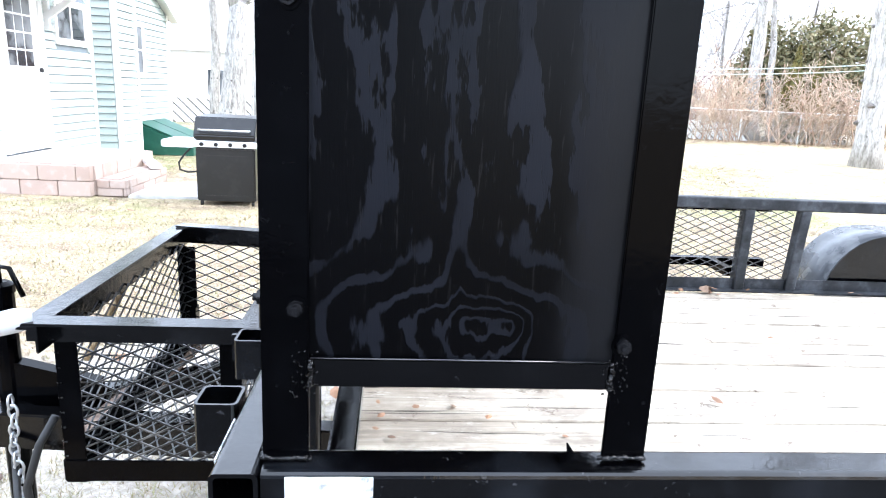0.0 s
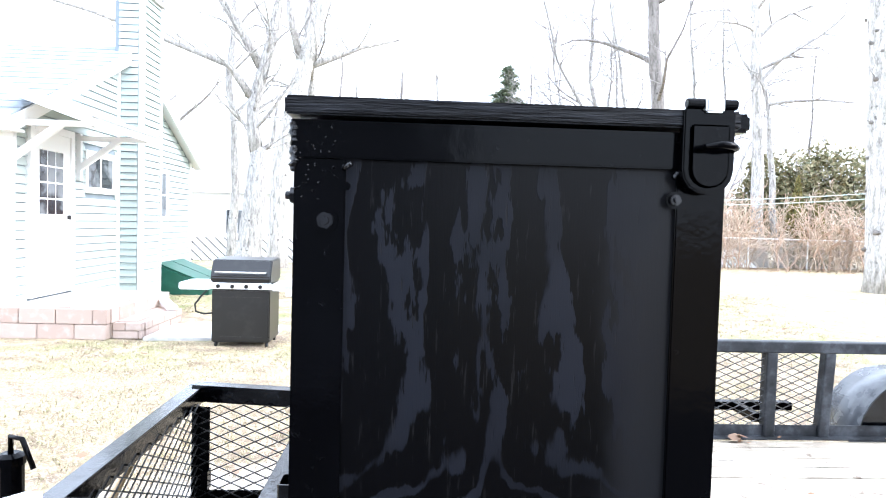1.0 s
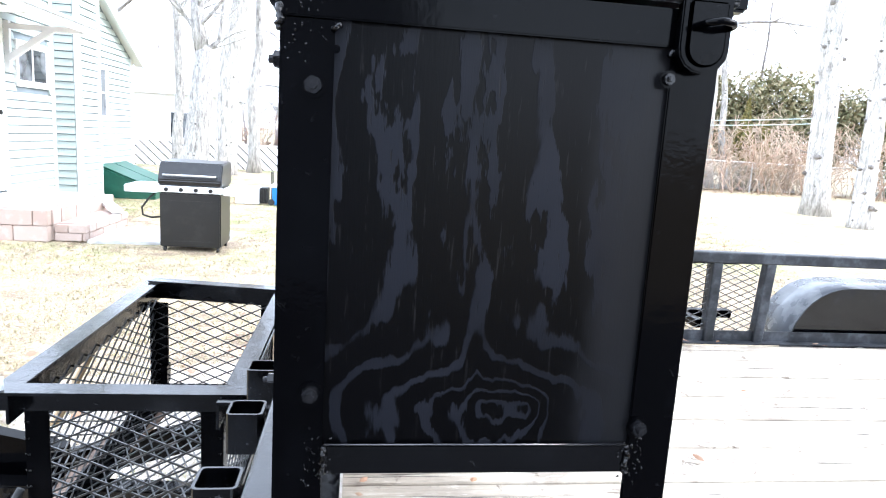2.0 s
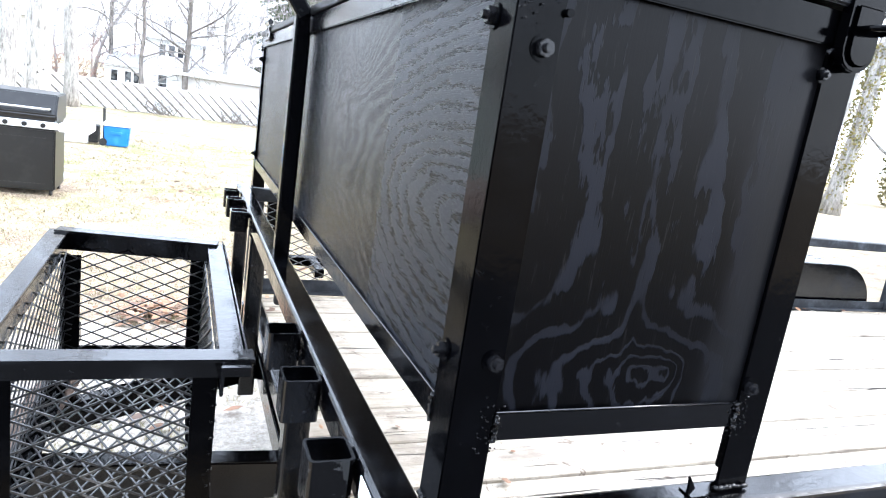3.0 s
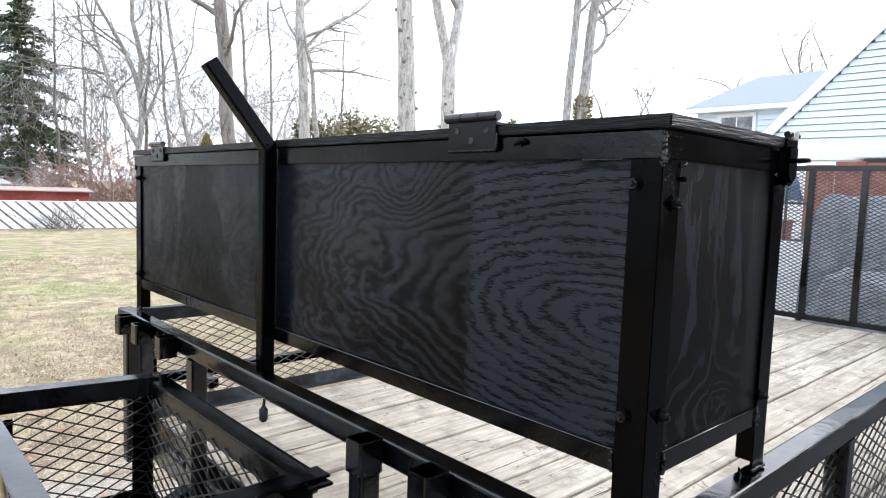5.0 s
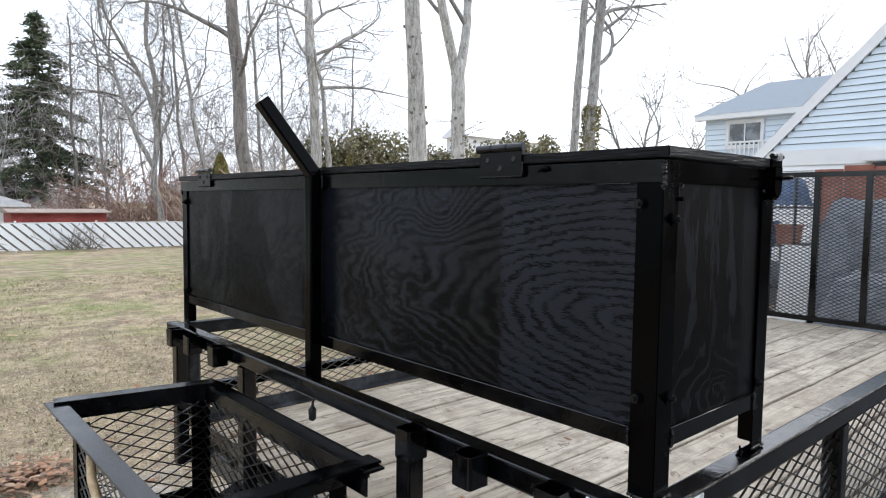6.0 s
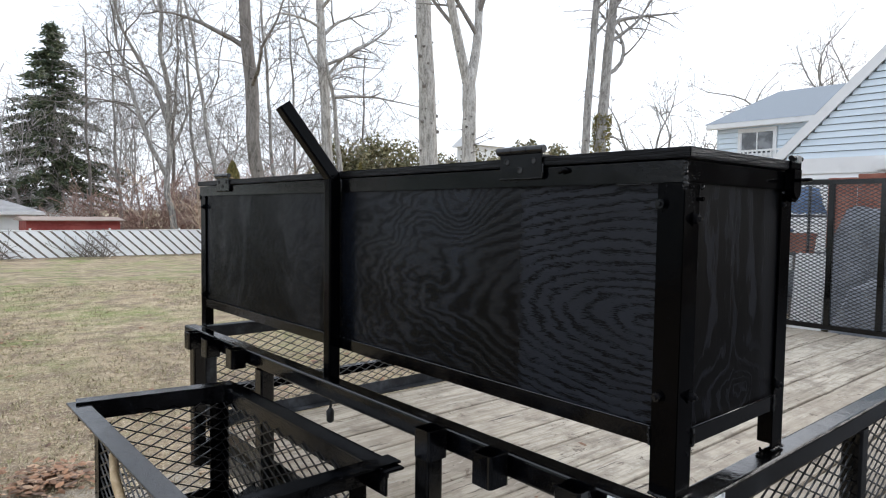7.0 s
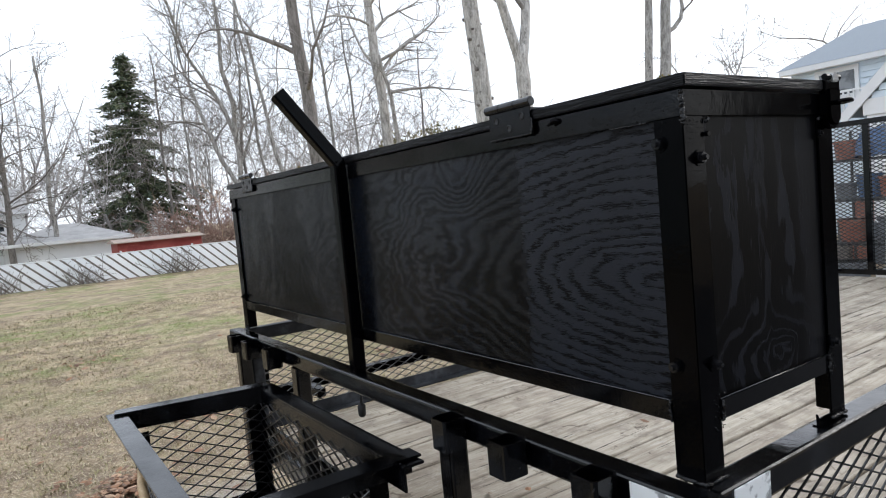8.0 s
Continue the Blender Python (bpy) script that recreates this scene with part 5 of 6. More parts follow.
for x0, x1 in ((gx0 - 0.36, gx0 - 0.012), (gx1 + 0.022, gx1 + 0.3)):
    sh = part("side_shelf", Geo().box(x0, x1, gy0 - 0.03, gy1 - 0.1, 0.655, 0.735), WHITE_PLASTIC, bbq, "white side shelf", bevel=0.01)
    for i in range(4):
        xx = x0 + 0.03 + i * (x1 - x0 - 0.06) / 4
        part("panel", Geo().box(xx, xx + 0.05, gy0 - 0.033, gy0 - 0.0305, 0.68, 0.715), ZINC, sh)
for xx in (gx0 + 0.04, gx1 - 0.04):
    for yy in (gy0 + 0.05, gy1 - 0.05):
        part("caster", Geo().tube([(xx - 0.012, yy, 0.032), (xx + 0.012, yy, 0.032)], 0.03, 14).box(xx - 0.008, xx + 0.008, yy - 0.008, yy + 0.008, 0.03, 0.065), RUBBER, bbq)
part("hose", Geo().tube([(gx0 - 0.05, gy0 + 0.05, 0.66), (gx0 - 0.13, gy0 + 0.05, 0.58), (gx0 - 0.2, gy0 + 0.05, 0.48), (gx0 - 0.19, gy0 + 0.05, 0.40), (gx0 - 0.11, gy0 + 0.07, 0.37), (gx0 + 0.0, gy0 + 0.1, 0.38)], 0.011, 8), RUBBER, bbq, smooth=True)

# ---- cooler and crate on the lawn ----
cool = thing("cooler", (-1.3, 11.9, 0), "blue wheeled cooler with white lid and raised handle", "cooler")
part("tub", Geo().add([(-1.48, 11.74, 0.0), (-1.13, 11.74, 0.0), (-1.13, 12.04, 0.0), (-1.48, 12.04, 0.0), (-1.5, 11.72, 0.33), (-1.1, 11.72, 0.33), (-1.1, 12.06, 0.33), (-1.5, 12.06, 0.33)],
                      [(3, 2, 1, 0), (4, 5, 6, 7), (0, 1, 5, 4), (1, 2, 6, 5), (2, 3, 7, 6), (3, 0, 4, 7)]), BLUE_PLASTIC, cool, bevel=0.02)
part("lid", Geo().box(-1.51, -1.09, 11.71, 12.07, 0.332, 0.39), WHITE_PLASTIC, cool, "white lid", bevel=0.012)
part("grip", Geo().box(-1.38, -1.22, 11.69, 11.72, 0.2, 0.25), BLUE_PLASTIC, cool, bevel=0.008)
part("handle", Geo().tube([(-1.5, 11.8, 0.05), (-1.51, 11.8, 0.6)], 0.012, 8).tube([(-1.5, 12.0, 0.05), (-1.51, 12.0, 0.6)], 0.012, 8).tube([(-1.51, 11.79, 0.6), (-1.51, 12.01, 0.6)], 0.014, 8), RUBBER, cool)
part("wheel", Geo().tube([(-1.5, 11.7, 0.06), (-1.5, 11.74, 0.06)], 0.06, 14), RUBBER, cool)
crate = thing("vented_box", (-1.85, 11.9, 0), "white plastic box with black louvred end", "box")
part("body", Geo().box(-2.15, -1.72, 11.75, 12.1, 0.0, 0.32), WHITE_PLASTIC, crate, bevel=0.015)
part("grille", Geo().box(-1.72, -1.58, 11.76, 12.09, 0.03, 0.31), RUBBER, crate, bevel=0.008)
for i in range(5):
    part("louvre", Geo().box(-1.718 + i * 0.028, -1.704 + i * 0.028, 11.745, 11.758, 0.05, 0.29), GRILL, crate)

# ---- slatted fence ----
FY, FX0, FX1 = 25.0, -9.5, 13.0
fz = land(0, FY)
fence = thing("slatted_fence", (2, FY, fz), "chain-link fence woven with pale diagonal slats", "fence")
rows = 0.90
s_w = 0.265
n = int((FX1 - FX0 + 1.4) / (s_w + 0.09))
slat = None
for i in range(n):
    x = FX0 - 0.6 + i * (s_w + 0.09)
    xa, xb = x, x + 0.95
    z0, z1 = fz + 0.06, fz + 0.06 + rows
    q = [(xa, z1), (xa + s_w, z1), (xb + s_w, z0), (xb, z0)]
    if slat is None:
        slat = part("slat", Geo().prism([(px - x, pz) for px, pz in q], 1, FY - 0.008, FY + 0.008), SLAT, fence)
        first = slat.data
        slat.location.x = x
    else:
        ob = new("slat", first)
        under(ob, fence)
        ob.location.x = x
for i in range(int((FX1 - FX0) / 2.45) + 1):
    x = FX0 + i * 2.45
    part("post", Geo().tube([(x, FY + 0.05, fz - 0.1), (x, FY + 0.05, fz + 1.03)], 0.03, 10).tube([(x, FY + 0.05, fz + 1.02), (x, FY + 0.05, fz + 1.06)], 0.036, 10), WIRE, fence)
part("top_rail", Geo().tube([(FX0, FY + 0.02, fz + 0.98), (FX1, FY + 0.02, fz + 0.98)], 0.021, 8), WIRE, fence)
# dark sheet added behind the slats to blacken the gaps
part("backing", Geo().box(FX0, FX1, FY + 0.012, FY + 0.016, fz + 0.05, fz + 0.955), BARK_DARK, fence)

# ---- chain-link fence ----
link = thing("chain_link_fence", (16, 24, 0), "low galvanised chain-link fence with thin posts", "fence")
for i in range(6):
    x = 11.2 + i * 2.35
    y = 24.4 - i * 0.1
    part("post", Geo().tube([(x, y, -0.1), (x, y, 1.22)], 0.03, 10), WIRE, link)
part("top_rail", Geo().tube([(11.2, 24.4, 1.2), (22.95, 23.9, 1.2)], 0.022, 8), WIRE, link)
wires = Geo()
for i in range(120):
    x = 11.2 + i * 0.098
    y = 24.4 - (x - 11.2) * 0.0426
    for dx in (-1.0, 1.0):
        x2 = min(22.95, max(11.2, x + dx * 0.9))
        t = abs(x2 - x) / 0.9
        wires.beam((x, y, 0.06), (x2, 24.4 - (x2 - 11.2) * 0.0426, 0.06 + 1.12 * t), 0.006, 0.006, (0, 1, 0), False)
part("wire_mesh", wires, WIRE, link)

# ---- clothesline ----
line = thing("clothesline", (14.0, 20.0, 2.4), "pair of pale green cords strung between trees", "clothesline")
for dz in (0.0, 0.16):
    pts = []
    for i in range(13):
        t = i / 12
        pts.append((9.6 + 4.4 * t, 21.6 - 4.35 * t, 2.32 + dz + 0.25 * t - 0.5 * t * (1 - t) * 0.5))
    part("cord", Geo().tube(pts, 0.012, 6), CORD, line, smooth=True)

# ---- house with pale blue siding ----
RX = 12.0
blue = thing("blue_house", (16, 2, 0), "pale blue sided house with steep gable and white trim", "house")
# dark core again, for shadow lines between the boards
part("wall", Geo().prism([(-3.0, -0.1), (4.75, -0.1), (4.75, 2.7), (1.0, 6.5), (-3.0, 2.6)], 0, RX, RX + 9), SHADOW_CORE, blue)


def blue_run(z):
    kk = (z - 2.72) / 3.8
    return (-2.9 + 3.9 * kk, 4.72 - 3.72 * kk)


lap_wall(blue, BLUE, 1, RX, -1, -3, 4.7, 2.78, 6.3, 0.12, top=blue_run)
lap_wall(blue, WHITE_SIDING, 1, RX, -1, -3, 4.7, 0.0, 2.5, 0.2)
part("band", Geo().box(RX - 0.04, RX, -3.0, 4.75, 2.5, 2.78), TRIM, blue, "white band board")
part("rake_board", Geo().beam((RX - 0.06, 5.1, 2.46), (RX - 0.06, 1.0, 6.62), 0.05, 0.17), TRIM, blue)
part("rake_board", Geo().beam((RX - 0.06, -3.3, 2.4), (RX - 0.06, 1.0, 6.68), 0.05, 0.2), TRIM, blue)
shingle_roof(blue, (RX - 0.03, 5.15, 2.55), (RX + 9, 5.15, 2.55), (RX - 0.03, 1.0, 6.76), (RX + 9, 1.0, 6.76), 8, 3)
part("vent_hood", Geo().box(RX - 0.16, RX - 0.04, 2.3, 3.1, 2.52, 2.72), TRIM, blue, bevel=0.02)
part("lamp_housing", Geo().box(RX - 0.2, RX - 0.04, 2.5, 2.95, 2.40, 2.5), RUBBER, blue, bevel=0.02)
# upper storey behind
wing = part("wing", Geo().box(14.0, 20.0, 3.0, 7.0, -0.1, 3.75), BLUE, blue, "set-back upper storey")
lap_wall(blue, BLUE, 1, 14.0, -1, 3.0, 6.95, 2.2, 3.75, 0.12, holes=((5.6, 6.5, 2.95, 3.72),))
window(blue, 1, 14.0, -1, 5.70, 6.42, 3.12, 3.62, (2, 1))
part("gutter", Geo().box(13.75, 13.9, 2.9, 7.15, 3.72, 3.84), TRIM, blue, bevel=0.01)
part("roof", Geo().add([(13.75, 7.2, 3.84), (13.75, 2.5, 3.84), (15.6, 2.5, 4.75), (15.6, 6.3, 4.75), (20.2, 7.2, 3.84), (20.2, 6.3, 4.3)], [(1, 0, 3, 2), (0, 4, 5, 3)]), SHINGLE, blue, "grey shingle roof")
rail = part("balcony_rail", Geo().box(13.7, 13.74, 4.9, 6.3, 3.15, 3.19), TRIM, blue)
for i in range(14):
    part("baluster", Geo().box(13.705, 13.735, 4.92 + i * 0.1, 4.95 + i * 0.1, 2.75, 3.16), TRIM, rail)

blue.location.z -= 0.2

# ---- clutter beyond the tailgate ----
rng = random.Random(11)


def draped(x0, x1, y0, y1, z1, seed):
    """A cloth-covered heap: a gridded block with sagging folds."""
    gg = Geo()
    n, m = 10, 14
    rr = random.Random(seed)
    cols = []
    for i in range(n + 1):
        for j in range(m + 1):
            u, w = i / n, j / m
            edge = min(u, 1 - u, w, 1 - w)
            h = z1 * ease(edge, -0.02, 0.14) * (1 + 0.10 * math.sin(5 * u + 3 * w + seed))
            x = x0 + (x1 - x0) * u + rr.uniform(-0.03, 0.03)
            y = y0 + (y1 - y0) * w + rr.uniform(-0.03, 0.03) + 0.05 * math.sin(9 * u)
            gg.v.append((x, y, max(0.0, h + rr.uniform(-0.03, 0.03))))
    for i in range(n):
        for j in range(m):
            kk = i * (m + 1) + j
            gg.f.append((kk, kk + m + 1, kk + m + 2, kk + 1))
    return gg


single("tarpaulin_cover", draped(8.0, 10.2, 0.2, 2.75, 1.5, 4), TARP, "waist-high heap under a grey tarpaulin", "tarpaulin", smooth=True)
single("tarpaulin_cover", draped(6.6, 7.6, 0.3, 2.05, 0.75, 9), TARP, "low heap under a crumpled grey tarpaulin", "tarpaulin", smooth=True)
screen = thing("brown_screen", (10.5, 1.4, 0), "rust-brown corrugated panel screen standing upright", "panel")
for i in range(9):
    y0 = -0.4 + i * 0.42
    part("panel", Geo().box(10.5, 10.53, y0, y0 + 0.41, 0.0, 2.16 + 0.03 * math.sin(i * 2.1)), BROWN, screen, bevel=0.006)
single("leaning_board", Geo().prism([(5.60, 0.0), (5.63, 0.0), (5.76, 1.15), (5.73, 1.15)], 1, 1.73, 2.0), WHITE_PLASTIC, "white sheet leaning behind the tailgate", "board", bevel=0.004)
rack = thing("metal_rack", (8.4, 3.15, 0), "thin grey metal rack loaded with bins and odds", "rack")
for x in (8.0, 8.8):
    for y in (2.72, 3.6):
        part("post", Geo().tube([(x, y, 0), (x, y, 1.9)], 0.018, 8), DUSTY, rack)
for z in (0.45, 1.0, 1.5):
    part("shelf", Geo().box(7.98, 8.82, 2.70, 3.62, z, z + 0.03), DUSTY, rack)


def tub(x, y, z, w, h, mat, label):
    """An open bin: tapered walls with a rolled rim."""
    gg = Geo().tube([(x, y, z), (x, y, z + 0.01), (x, y, z + h)], [w * 0.42, w * 0.43, w * 0.5], 14)
    gg.tube([(x, y, z + h - 0.03), (x, y, z + h)], [w * 0.54, w * 0.54], 14)
    single("storage_bin", gg, mat, label, "bin", smooth=False)


tub(8.3, 2.9, 1.03, 0.34, 0.26, BROWN, "rust-coloured bucket on the rack")
tub(8.35, 3.2, 1.03, 0.3, 0.3, BLUE_TARP, "blue plastic bucket on the rack")
tub(8.3, 3.46, 1.03, 0.26, 0.2, TARP, "grey pail on the rack")
tub(8.3, 2.95, 0.48, 0.3, 0.3, TARP, "grey pail on the lower shelf")
tub(8.3, 3.38, 0.48, 0.36, 0.28, BROWN, "brown tub on the lower shelf")
tub(8.3, 3.42, 1.53, 0.32, 0.24, BROWN, "brown tub on the top shelf")
tub(8.55, 3.45, 1.53, 0.2, 0.2, TARP, "grey tub on the top shelf")
tub(7.3, 3.0, 0.0, 0.4, 0.35, TARP, "grey pail on the ground behind the trailer")
tub(7.0, 2.45, 0.0, 0.34, 0.3, WHITE_PLASTIC, "white pail on the ground behind the trailer")
bundle = draped(8.05, 8.75, 2.74, 3.24, 0.36, 13)
bundle.v = [(vx, vy, vz + 1.53) for vx, vy, vz in bundle.v]
single("folded_tarpaulin", bundle, BLUE_TARP, "crumpled blue tarpaulin on the top shelf of the rack", "tarpaulin", smooth=True)
crates = random.Random(5)
for k in range(7):
    x, y, w, h = 9.2 + crates.uniform(0, 0.6), 2.6 + 0.28 * k, crates.uniform(0.25, 0.4), crates.uniform(0.5, 1.3)
    single("storage_crate", Geo().box(x, x + w, y, y + w * 0.75, 0, h * 0.48).box(x + 0.03, x + w, y + 0.02, y + w * 0.7, h * 0.5, h), (TARP, BROWN, BARK_DARK)[k % 3], "weathered crates piled beyond the gate", "crate", "crate pile", bevel=0.01)

# ---- neighbours beyond the fence ----
nb = thing("white_bungalow", (2, 35, -1.2), "long white bungalow with a low grey hipped roof", "house")
part("wall", Geo().box(-0.6, 4.2, 33.3, 40, -1.3, 1.32), WHITE_SIDING, nb)
part("roof", Geo().add([(-0.95, 32.9, 1.28), (4.5, 32.9, 1.28), (4.5, 40.4, 1.28), (-0.95, 40.4, 1.28), (1.6, 36.6, 2.08), (2.6, 36.6, 2.08)],
                       [(0, 1, 5, 4), (1, 2, 5), (2, 3, 4, 5), (3, 0, 4), (3, 2, 1, 0)]), GREY_ROOF, nb, "grey hipped shingle roof")
part("fascia", Geo().box(-0.95, 4.5, 32.86, 32.9, 1.16, 1.3), TRIM, nb)
n2 = thing("white_house", (-2, 38, -1.2), "white two-storey house with dark windows", "house")
part("wall", Geo().box(-2.2, 0.4, 36.2, 42, -1.3, 2.75), WHITE_SIDING, n2)
part("porch", Geo().box(-4.0, -2.2, 36.0, 41, -1.3, 1.2), WHITE_SIDING, n2)
part("roof", Geo().prism([(36.0, 2.72), (42.2, 2.72), (39.1, 4.1)], 0, -2.4, 0.6), GREY_ROOF, n2, "grey gabled roof")
part("roof", Geo().prism([(35.8, 1.2), (41, 1.2), (41, 1.9)], 0, -4.2, -2.2), GREY_ROOF, n2, "grey lean-to roof")
for b in (-1.62, -1.19, -0.77):
    window(n2, 0, 36.2, -1, b, b + 0.3, 1.95, 2.5, (1, 2))
for b in (-3.7, -3.1, -2.7):
    window(n2, 0, 36.0, -1, b, b + 0.3, 0.3, 0.95, (1, 1))
window(n2, 0, 36.2, -1, -1.6, -1.2, 0.2, 1.0, (1, 2))
window(n2, 0, 36.2, -1, -0.6, -0.2, 0.2, 1.0, (1, 2))
shed = thing("red_shed", (4.7, 28.8, -0.8), "weathered red board shed with a low faded roof", "shed")
part("body", Geo().box(3.1, 6.35, 28.2, 30, -0.9, 0.98), RED, shed)
part("roof", Geo().prism([(27.95, 0.98), (30.2, 0.98), (30.2, 1.02), (29.1, 1.14), (27.95, 1.02)], 0, 2.95, 6.5), BLOCK, shed, "faded pinkish roof", bevel=0.01)
for i in range(5):
    part("batten", Geo().box(3.09, 6.36, 28.17, 28.2, 0.2 + i * 0.15, 0.24 + i * 0.15), RED, shed)
hut = thing("far_gable", (9.0, 40, -1.2), "small white gabled house among trees", "house")
part("wall", Geo().prism([(5.6, -1.3), (8.0, -1.3), (8.0, 1.2), (6.8, 2.0), (5.6, 1.2)], 1, 40, 44), WHITE_SIDING, hut)
part("roof", Geo().beam((5.4, 41.9, 1.12), (6.8, 41.9, 2.05), 4.3, 0.08, (0, 0, 1)).beam((8.2, 41.9, 1.12), (6.8, 41.9, 2.05), 4.3, 0.08, (0, 0, 1)), GREY_ROOF, hut)
pale = thing("far_roof_house", (31, 32, 0), "distant house with a pale roof behind the hedge", "house")
part("wall", Geo().box(28.7, 36.6, 30.5, 32.6, 0, 6.0), WHITE_SIDING, pale)
part("roof", Geo().prism([(30.2, 5.95), (32.9, 5.95), (31.5, 6.8)], 0, 28.4, 36.9), SLAT, pale, "pale roof")
lh = thing("far_white_house", (-9, 30, -1), "white neighbour house glimpsed behind trees", "house")
part("wall", Geo().box(-12, -6.2, 29.5, 36, -1.2, 2.6), WHITE_SIDING, lh)
part("roof", Geo().prism([(29.2, 2.55), (36.3, 2.55), (32.7, 4.7)], 0, -12.3, -5.9), GREY_ROOF, lh)
window(lh, 0, 29.5, -1, -8.1, -7.1, 0.7, 1.8, (2, 1))
brickh = thing("brick_house", (16, 42, 0), "distant reddish house behind brush", "house")
part("wall", Geo().box(14, 20, 40, 46, -0.3, 1.6), BROWN, brickh)
part("roof", Geo().prism([(39.7, 1.55), (46.3, 1.55), (43, 2.6)], 0, 13.7, 20.3), SHINGLE, brickh)


# ---- trees ----
def limb(g, rr, p, d, length, r, depth, lift=0.035, wild=0.13, least=0.007, fine=None):
    """A wandering, tapering limb that throws off thinner ones, down to twigs."""
    n = max(4, min(14, int(length / 0.38)))
    d = Vector(d).normalized()
    pts, rad, dirs = [Vector(p)], [r], [d]
    bend = Vector((0, 0, 0))
    for i in range(n):
        bend = bend * 0.6 + Vector((rr.gauss(0, wild), rr.gauss(0, wild), rr.gauss(0, wild * 0.8)))
        d = (d + bend + Vector((0, 0, lift))).normalized()
        pts.append(pts[-1] + d * (length / n))
        rad.append(max(least, r * (1 - 0.8 * (i + 1) / n)))
        dirs.append(d)
    g.tube(pts, rad, 8 if r > 0.09 else 5 if r > 0.03 else 3, False)
    if depth <= 0:
        return
    side = rr.choice((-1, 1))
    count = int(2.6 + length * (1.25 if depth > 1 else 1.7))
    for c in range(min(count, 11)):
        t = 0.16 + 0.84 * (c + rr.random()) / count
        if t > 0.99:
            continue
        i = min(n - 1, int(t * n))
        q = pts[i].lerp(pts[i + 1], t * n - i)
        s = dirs[i].cross(Vector((rr.gauss(0, 1), rr.gauss(0, 1), rr.gauss(0, 1))))
        if s.length < 0.1:
            continue
        s = s.normalized()
        lean = radians(rr.uniform(28, 68))
        out = dirs[i] * math.cos(lean) + s * math.sin(lean)
        ln = length * (1.0 - 0.5 * t) * rr.uniform(0.3, 0.68)
        if ln > 0.22:
            limb(fine or g, rr, q, out, ln, max(least, rad[i] * rr.uniform(0.4, 0.68)), depth - 1, lift, wild * 1.12, least)


def bare_tree(x, y, h, r, seed, mat, label, lean=(0, 0), limbs=9, depth=3, forks=(), first=0.35, taper=0.62, sway=0.1, reach=1.0, least=0.007, wild=0.08, knots=0):
    """A leafless tree: flared trunk as one part, the branches as another."""
    rr = random.Random(seed)
    z = land(x, y) - 0.1
    t = thing("bare_tree", (x, y, z + 0.1), label, "tree")
    tg, cg = Geo(), Geo()
    n = 18
    pts, rad = [], []
    for i in range(n + 1):
        f = i / n
        k = f * h
        w = sway * min(1.0, k / 3)
        pts.append(Vector((x + lean[0] * k + w * (math.sin(0.9 * k + seed) + 0.5 * math.sin(2.1 * k + 2 * seed)), y + lean[1] * k + w * math.cos(0.75 * k + seed), z + k)))
        rad.append((r * (1 - taper * f) + r * 0.5 * math.exp(-k / 0.45)) * (1 + 0.05 * math.sin(7.3 * k + seed)))
    tg.tube(pts, rad, 14, True)
    for c in range(limbs):
        f = first + (0.99 - first) * (c + rr.random()) / limbs
        i = min(n - 1, int(f * n))
        q = pts[i].lerp(pts[i + 1], f * n - i)
        az = rr.uniform(0, 2 * math.pi)
        out = Vector((math.cos(az), math.sin(az), rr.uniform(0.3, 1.0)))
        limb(tg, rr, q, out, reach * h * rr.uniform(0.2, 0.36) * (1.2 - 0.6 * f), rad[i] * rr.uniform(0.3, 0.5), depth - 1, least=least, fine=cg)
    if knots:
        kg = Geo()
        for c in range(knots):
            f = 0.08 + 0.72 * (c + rr.random()) / knots
            i = min(n - 1, int(f * n))
            q = pts[i].lerp(pts[i + 1], f * n - i)
            az = rr.uniform(0, 2 * math.pi)
            side = Vector((math.cos(az), math.sin(az), 0.1))
            kg.blob(tuple(q + side * rad[i] * 0.98), rad[i] * rr.uniform(0.16, 0.34), rr, 0.7)
            if rr.random() < 0.45:
                limb(cg, rr, q + side * rad[i] * 0.9, side + Vector((0, 0, rr.uniform(-0.2, 0.6))), rr.uniform(0.25, 0.9), 0.016, 1)
        tagged(part("bark_growth", kg, BARK_DARK, t, "dark knots in the bark", smooth=True), kind="stuff")
    for (f, dx, dy, dz, ln, rf) in forks:
        i = min(n - 1, int(f * n))
        q = pts[i].lerp(pts[i + 1], f * n - i)
        limb(tg, rr, q, (dx, dy, dz), ln, r * rf, depth, 0.015, wild, least, cg)
    part("trunk", tg, mat, t, smooth=True)
    part("crown", cg, BARK_TWIG, t, "bare winter branches", smooth=True)
    return t


def ray(deg, d):
    """A place seen from the walk's end, by bearing and distance."""
    return (-1 + d * math.sin(radians(deg)), -0.53 + d * math.cos(radians(deg)))


bare_tree(6.97, 15.9, 13, 0.2, 21, BARK_DARK, "grey leafless tree leaning over the lawn", (-0.11, 0.0), knots=14, depth=4, limbs=8, first=0.36, taper=0.45, sway=0.09)
bare_tree(14.95, 26.0, 18.9, 0.265, 22, BARK_PALE, "pale leafless tree with spreading upper limbs", (-0.06, 0.0), knots=16, depth=4, limbs=13, first=0.3, taper=0.5, sway=0.06, reach=1.1)
bare_tree(15.5, 25.4, 8.4, 0.165, 41, BARK, "slim leaning stem with one long side limb", (-0.135, 0.0), depth=4, limbs=3, wild=0.15, forks=((0.8, 0.9, -0.5, 0.3, 4.1, 0.5), (0.92, 0.5, -0.35, 0.8, 5.1, 0.5), (0.97, 0.8, -0.4, 0.5, 4.6, 0.5)), first=0.7)
